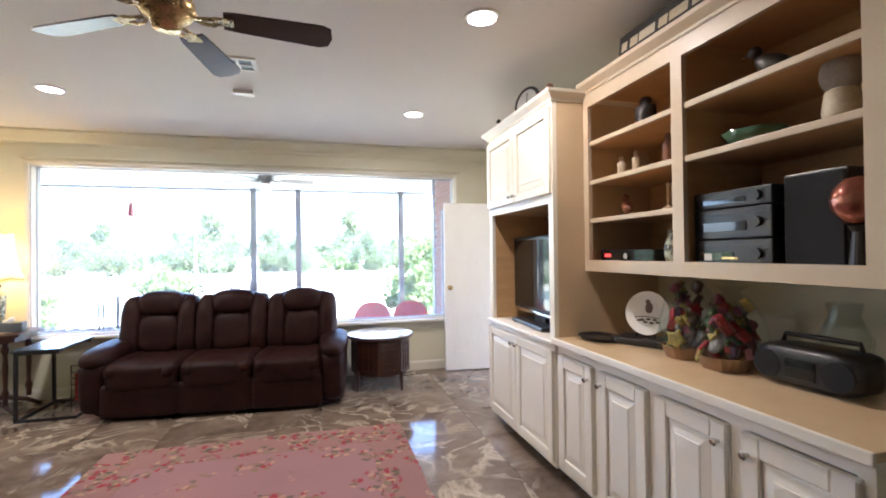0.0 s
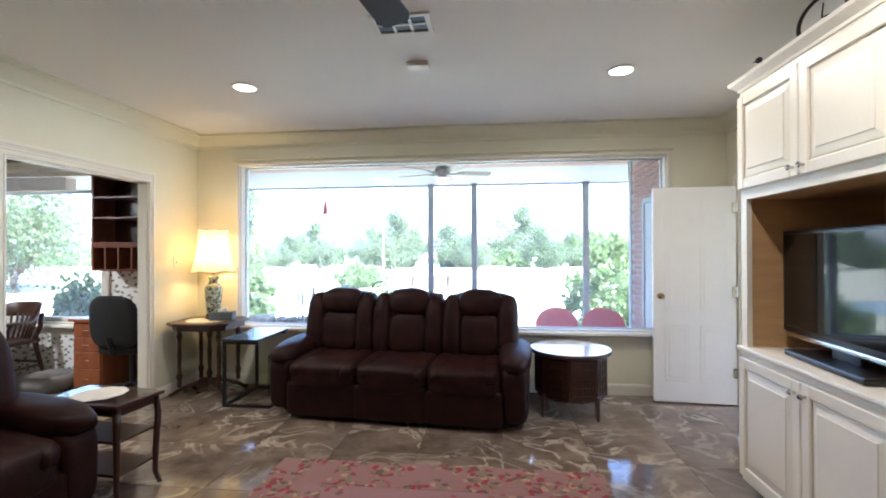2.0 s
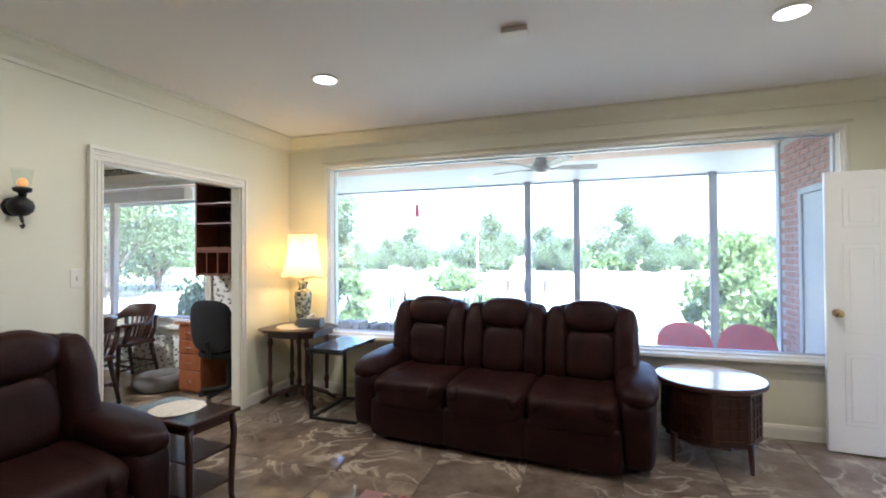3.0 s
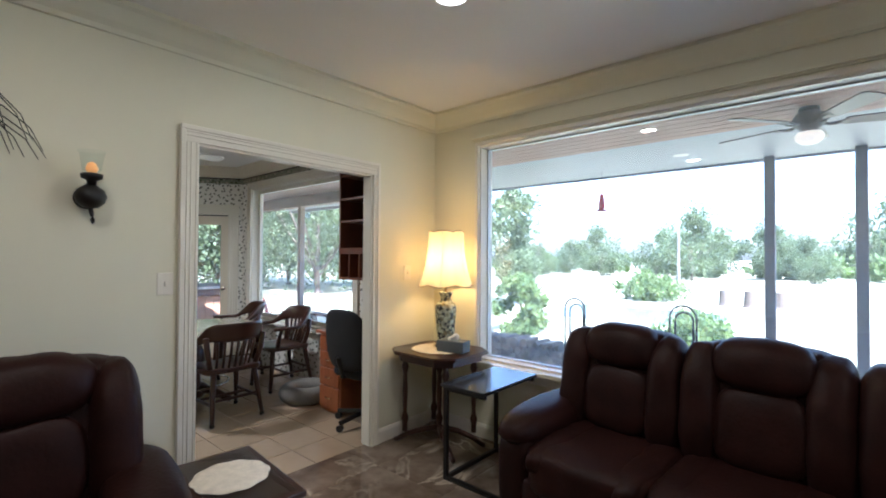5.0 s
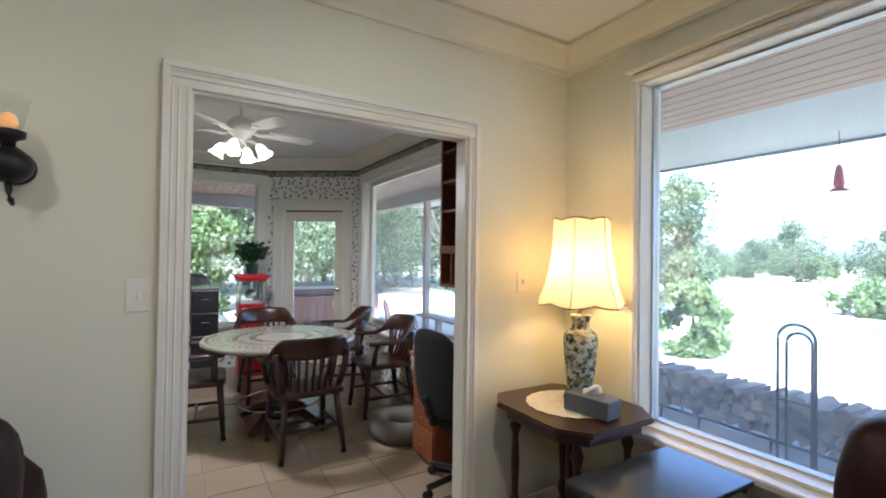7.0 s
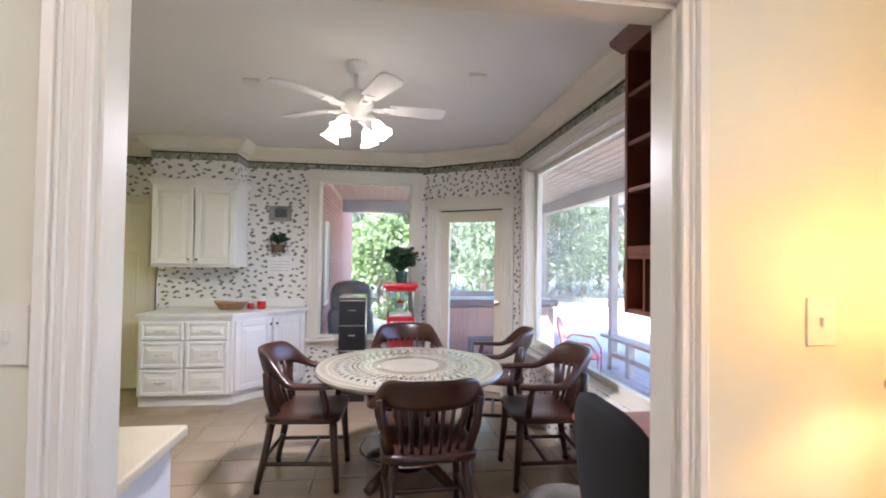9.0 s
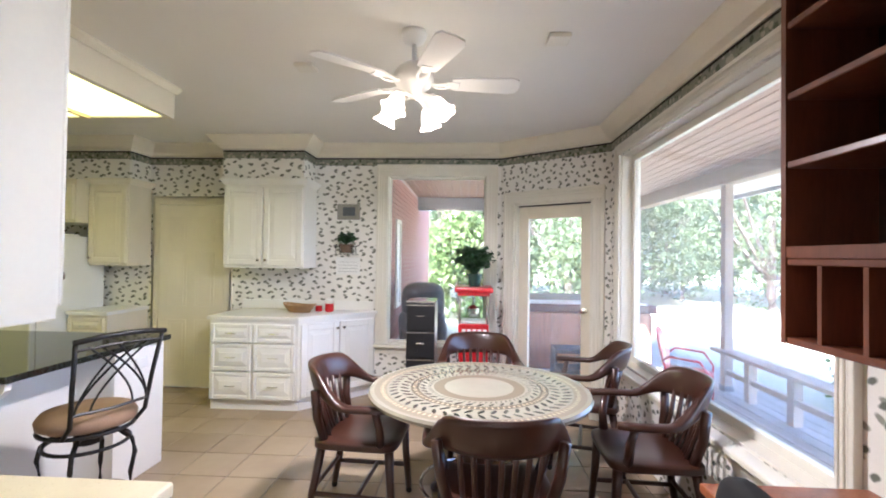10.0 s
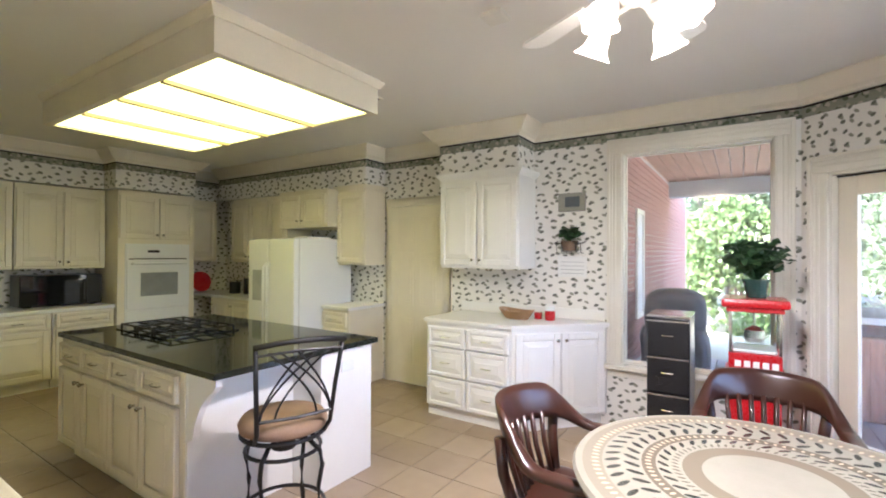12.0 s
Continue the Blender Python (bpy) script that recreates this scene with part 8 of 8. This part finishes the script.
def crown_mesh(r, h_, n_, leaf, seed, squash=1.0):
    """An uneven crown of leaf clumps in several lobes, with gaps."""
    rng = random.Random(seed)
    lobes = []
    for _ in range(30):
        f = rng.uniform(0.05, 1.0)
        w = (0.35 + 0.65 * math.sin(math.pi * min(f * 0.85 + 0.15, 1))) * rng.uniform(0.15, 0.95)
        a = rng.uniform(0, 6.28)
        lobes.append((Vector((w * r * math.cos(a), w * r * math.sin(a), f * h_)), rng.uniform(0.12, 0.34) * r))
    verts, faces = [], []
    for _ in range(n_):
        c, rr = rng.choice(lobes)
        d = Vector((rng.gauss(0, 1), rng.gauss(0, 1), rng.gauss(0, 1) * squash)).normalized() * rr * (0.25 + 1.1 * rng.random() ** 0.7)
        p = c + d
        s = leaf * rng.uniform(0.6, 1.4)
        e = Euler((rng.uniform(0, 6.3), rng.uniform(0, 6.3), rng.uniform(0, 6.3))).to_matrix()
        k = len(verts)
        for q in ((-s, -s * 0.5, 0), (0, -s * 0.8, s * 0.2), (s, -s * 0.3, 0), (s * 0.7, s * 0.6, -s * 0.15), (-s * 0.4, s * 0.8, 0)):
            verts.append(p + e @ Vector(q))
        faces.append(tuple(range(k, k + 5)))
    return verts, faces


def tree(name, label, at, trunk_h, r, h_, n_, leaf, seed, material):
    t = thing(name, label, "tree", at)
    rng = random.Random(seed)
    b = tube([(0, 0, 0), (0.05, 0.02, trunk_h * 0.5), (0.0, 0.08, trunk_h + h_ * 0.35)], 0.055 * r, 8, r2=0.02 * r)
    for k in range(6):
        a = rng.uniform(0, 6.28)
        z = trunk_h * rng.uniform(0.75, 1.1)
        tube([(0, 0, z), (0.3 * r * math.cos(a), 0.3 * r * math.sin(a), z + 0.22 * h_), (0.62 * r * math.cos(a), 0.62 * r * math.sin(a), z + 0.5 * h_)], 0.024 * r, 6, b, r2=0.006 * r)
    part("trunk", b, BARK, t)
    v, f = crown_mesh(r, h_, n_, leaf, seed)
    me = bpy.data.meshes.new("crown")
    me.from_pydata([(p.x, p.y, p.z + trunk_h * 0.75) for p in v], [], f)
    me.materials.append(material)
    c = new("crown", me)
    c.parent = t
    return t


rng = random.Random(9)
verts, faces = [], []
for k in range(70):
    x, y, r = -75 + 2.1 * k + rng.uniform(-1, 1), 58 + rng.uniform(-6, 10) + 0.004 * (k - 35) ** 2, rng.uniform(1.2, 2.6)
    v, f = crown_mesh(r, r * rng.uniform(0.7, 1.3), 240, 0.24, 100 + k)
    faces += [tuple(i + len(verts) for i in q) for q in f]
    verts += [(p.x + x, p.y + y, p.z - 0.5) for p in v]
me = bpy.data.meshes.new("far_brush")
me.from_pydata(verts, [], faces)
me.materials.append(SHRUB)
tagged(new("far_brush", me), "pale band of brush beyond the lawn", "brush", "", "stuff")
TL = "leafy green tree at the edge of the lawn"
protos = [tree("tree", TL, (-9.9, 18.4, -0.35), 0.4, 1.5, 4.0, 9000, 0.05, 3, TREE), tree("tree", TL, (2.5, 60, -0.35), 1.0, 4.4, 6.5, 7000, 0.12, 8, TREE), tree("tree", TL, (-30, 16, -0.35), 0.9, 3.8, 7.0, 18000, 0.05, 21, TREE)]
rng = random.Random(5)
PLACES = []
for k in range(16):
    PLACES.append((-19.5 - 2.4 * (k % 6) + rng.uniform(-0.6, 0.6), 1.0 + 2.2 * k * 0.55 + rng.uniform(-0.7, 0.7) + (k % 3) * 2.4, rng.uniform(0.8, 1.25)))
for k in range(40):
    PLACES.append((-36 + 2.3 * k + rng.uniform(-1.2, 1.2), 50 + rng.uniform(-6, 16), rng.uniform(0.35, 0.75)))
for k, (x, y, s) in enumerate(PLACES):
    c = copy_thing(protos[2 if k < 16 else 1], pose(x, y, -0.35, 0, 0, rng.uniform(0, 360)))
    c.scale = (s, s, s * rng.uniform(0.85, 1.1))


def shrub(name, label, at, r, h_, n_, leaf, seed, material):
    t = thing(name, label, "shrub", at)
    v, f = crown_mesh(r, h_, n_, leaf, seed)
    me = bpy.data.meshes.new("foliage")
    me.from_pydata([(p.x, p.y, max(p.z, 0.0)) for p in v], [], f)
    me.materials.append(material)
    c = new("foliage", me)
    c.parent = t
    part("stem", tube([(0, 0, 0), (0.02, 0, h_ * 0.6)], 0.03, 6), BARK, t)
    return t


shrub("shrub", "bright yellow-green garden shrub by the porch", (-6.5, 12.9, -0.35), 0.7, 1.2, 5000, 0.045, 11, SHRUB)
shrub("shrub", "low yellow-green shrub on the lawn", (-2.9, 13.2, -0.35), 0.8, 0.6, 4200, 0.042, 13, SHRUB)
shrub("shrub", "dense green shrub beyond the porch", (2.55, 13.1, -0.35), 1.15, 2.0, 6000, 0.05, 14, SHRUB)
shrub("shrub", "leafy green shrub beyond the deck", (-16.5, 4.9, -0.35), 1.5, 2.9, 7000, 0.06, 15, SHRUB)
shrub("shrub", "leafy green shrub by the deck rail", (-8.5, 10.4, -0.35), 1.0, 1.1, 3500, 0.05, 16, SHRUB)
shrub("shrub", "far pale shrub on the lawn", (-7, 24, -0.35), 1.3, 0.9, 4000, 0.06, 17, SHRUB)

# utility pole, bird feeder
up = thing("utility_pole", "thin weathered pole standing on the far lawn", "pole", (-6.6, 27.5, -0.35))
part("pole", tube([(0, 0, 0), (0, 0, 4.2)], 0.07, 8, r2=0.05), WPOST, up)
for x in (-4.0, -3.2, -2.3):
    s = thing("tree_stump", "low brown stump on the far lawn", "stump", (x, 23.5, -0.35), group="stumps on the lawn")
    part("stump", lathe([(0, 0), (0.28, 0), (0.22, 0.1), (0.2, 0.6), (0, 0.62)], 12), BARK, s)
structure("pond", box(-8.4, 16.5, -0.349, -3.2, 20.5, -0.345), mat("pond_water", (0.17, 0.21, 0.18), rough=0.12), "pale garden pond on the lawn")
bf = thing("bird_feeder", "red hummingbird feeder hung from the porch beam", "bird feeder", (-3.19, 9.57, 2.10))
part("wire", tube([(0, 0, 0.24), (0, 0, 0.545)], 0.003, 5), BLACK, bf)
part("bottle", lathe([(0, 0.03), (0.035, 0.03), (0.045, 0.08), (0.03, 0.2), (0.018, 0.24), (0, 0.24)], 16), mat("red_glass", (0.65, 0.05, 0.06), rough=0.1), bf, "red bottle")
part("base", lathe([(0, 0), (0.07, 0), (0.075, 0.015), (0.05, 0.03), (0, 0.03)], 16), RED, bf)
pf = ceiling_fan("porch_fan", "dark porch ceiling fan with a round glass light", (-0.91, 7.95, 2.64), 0.05, 5, 0.68, 14, BLADE, FIGD)
part("light_globe", lathe([(0, -0.29), (0.05, -0.283), (0.085, -0.255), (0.095, -0.225), (0.075, -0.195), (0.05, -0.19), (0, -0.19)], 24), emitter("porch_globe", (1.0, 0.82, 0.6), 0.12), pf, "pale glowing glass globe", smooth=True)

# red metal porch chairs
def shell_chair():
    c = thing("metal_chair", "red round-backed metal lawn chair on the porch", "chair", group="red porch chairs")
    part("backrest", pillow(0, 0.20, 0.62, 0.50, 0.05, 0.50, 2.3, 8, shape=lambda q: Vector((q.x, q.y + 0.22 * q.z + 0.4 * q.x * q.x * -1, q.z))), RED, c, smooth=True)
    part("seat", pillow(0, -0.05, 0.40, 0.50, 0.48, 0.05, 3, 8), RED, c, smooth=True)
    for sx in (-1, 1):
        part("frame_tube", tube([(sx * 0.24, 0.16, 0.55), (sx * 0.29, 0.10, 0.60), (sx * 0.30, -0.18, 0.58), (sx * 0.29, -0.27, 0.45), (sx * 0.28, -0.27, 0.05), (sx * 0.28, -0.2, 0.014), (sx * 0.28, 0.3, 0.014)], 0.013, 8), RED, c, smooth=True)
    part("rear_bar", tube([(-0.28, 0.3, 0.014), (0.28, 0.3, 0.014)], 0.013, 8), RED, c)
    return c


rc = shell_chair()
for x, y, r in ((1.05, 7.05, 0), (-8.0, 7.5, 150)):
    copy_thing(rc, pose(x, y, -0.10, 0, 0, r))
rc.matrix_world = pose(0.52, 7.05, -0.10, 0, 0, 0)
# deck railing
ra = thing("deck_railing", "weathered timber deck railing with flat top board", "railing")
part("top_board", box(-8.95, 8.28, 0.36, -5.4, 8.50, 0.40, 0.004, seg=1), TANWOOD, ra)
part("lower_rail", box(-8.73, 8.36, 0.10, -5.4, 8.41, 0.16), TANWOOD, ra)
for k in range(5):
    part("rail_post", box(-8.3 + 0.7 * k - 0.045, 8.34, -0.10, -8.3 + 0.7 * k + 0.045, 8.43, 0.36), TANWOOD, ra)
# hot tub
ht = thing("hot_tub", "hot tub with brown cover and cedar skirt", "hot tub", (-10.6, 6.85, -0.10))
part("shell", box(-0.98, -0.98, 0.0, 0.98, 0.98, 0.82, 0.05, seg=3), TUBW, ht)
for k in range(13):
    part("skirt_board", box(0.981, -0.95 + 0.147 * k, 0.03, 0.995, -0.95 + 0.147 * k + 0.135, 0.78), TUBW, ht)
part("cover", box(-1.03, -1.03, 0.825, 1.03, 1.03, 0.94, 0.04, seg=3), VINYL, ht, "brown vinyl cover")
part("towel", box(0.5, -0.9, 0.942, 1.0, 0.9, 0.955, 0.005, seg=1), PAPER, ht, "white cover edge")
st_ = thing("tub_step", "grey plastic step beside the hot tub", "step", (-9.2, 6.75, -0.10))
part("tread", box(-0.2, -0.4, 0.34, 0.15, 0.4, 0.40, 0.015), GRILLC, st_)
part("tread", box(0.15, -0.4, 0.16, 0.5, 0.4, 0.22, 0.015), GRILLC, st_)
part("side", box(-0.2, -0.4, 0, 0.1, -0.36, 0.34), GRILLC, st_)
part("side", box(-0.2, 0.36, 0, 0.1, 0.4, 0.34), GRILLC, st_)
part("side", box(0.101, -0.4, 0, 0.5, -0.36, 0.16), GRILLC, st_)
part("side", box(0.101, 0.36, 0, 0.5, 0.4, 0.16), GRILLC, st_)
gl = thing("covered_grill", "barbecue grill under a dark grey cover", "grill", (-8.75, 4.62, -0.10))
part("cover", pillow(0, 0, 0.46, 0.52, 0.58, 0.92, 8, 9, shape=lambda q: q + Vector((0.012 * math.sin(14 * q.z + 9 * q.y), 0.012 * math.sin(11 * q.z), 0))), GRILLC, gl, smooth=True)
part("hood_cover", pillow(0, 0, 1.02, 0.50, 0.54, 0.50, 3.2, 9), GRILLC, gl, smooth=True)

# ---- floor pieces ----
def tile_mesh(name, w, d, t, e, material):
    me = bpy.data.meshes.new(name)
    bm = box(-w / 2, -d / 2, -t, w / 2, d / 2, 0, bevel=e, seg=1)
    bm.to_mesh(me)
    bm.free()
    me.materials.append(material)
    return me


def lay(parent, name, me, spots):
    for x, y, turn in spots:
        ob = new(name, me)
        ob.parent = parent
        ob.matrix_local = pose(x, y, 0, 0, 0, turn)


def clipped_tiles(parent, x0, y0, x1, y1, ox, oy, p, joint, material, inside=None):
    """Square tiles of pitch p over a rectangle, cut at its edges; whole ones share one mesh."""
    whole = tile_mesh("tile", p - joint, p - joint, 0.012, 0.0015, material)
    spots = []
    for i in range(math.floor((x0 - ox) / p), math.ceil((x1 - ox) / p)):
        for j in range(math.floor((y0 - oy) / p), math.ceil((y1 - oy) / p)):
            a, b = max(ox + i * p + joint / 2, x0), min(ox + (i + 1) * p - joint / 2, x1)
            c, d = max(oy + j * p + joint / 2, y0), min(oy + (j + 1) * p - joint / 2, y1)
            if b - a < 0.03 or d - c < 0.03 or (inside and not inside((a + b) / 2, (c + d) / 2)):
                continue
            if b - a > p - joint - 1e-4 and d - c > p - joint - 1e-4:
                spots.append(((a + b) / 2, (c + d) / 2, 0))
            else:
                ob = new("tile", tile_mesh("cut_tile", b - a, d - c, 0.012, 0.0015, material))
                ob.parent = parent
                ob.location = ((a + b) / 2, (c + d) / 2, 0)
    lay(parent, "tile", whole, spots)


lf = thing("floor_living", "polished grey-brown veined marble tile floor", "floor", kind="structure")
clipped_tiles(lf, XL - 0.06, YB, XR, YW, -3.2, 0.1, 0.61, 0.003, MARBLE)
kf = thing("floor_kitchen", "tan ceramic tile floor with brown grout", "floor", kind="structure")
clipped_tiles(kf, XF, YS, XL - 0.062, YW, -6.32, 3.22, 0.35, 0.009, TILE, lambda x, y: (x - DA[0]) * dn[0] + (y - DA[1]) * dn[1] > -0.1)
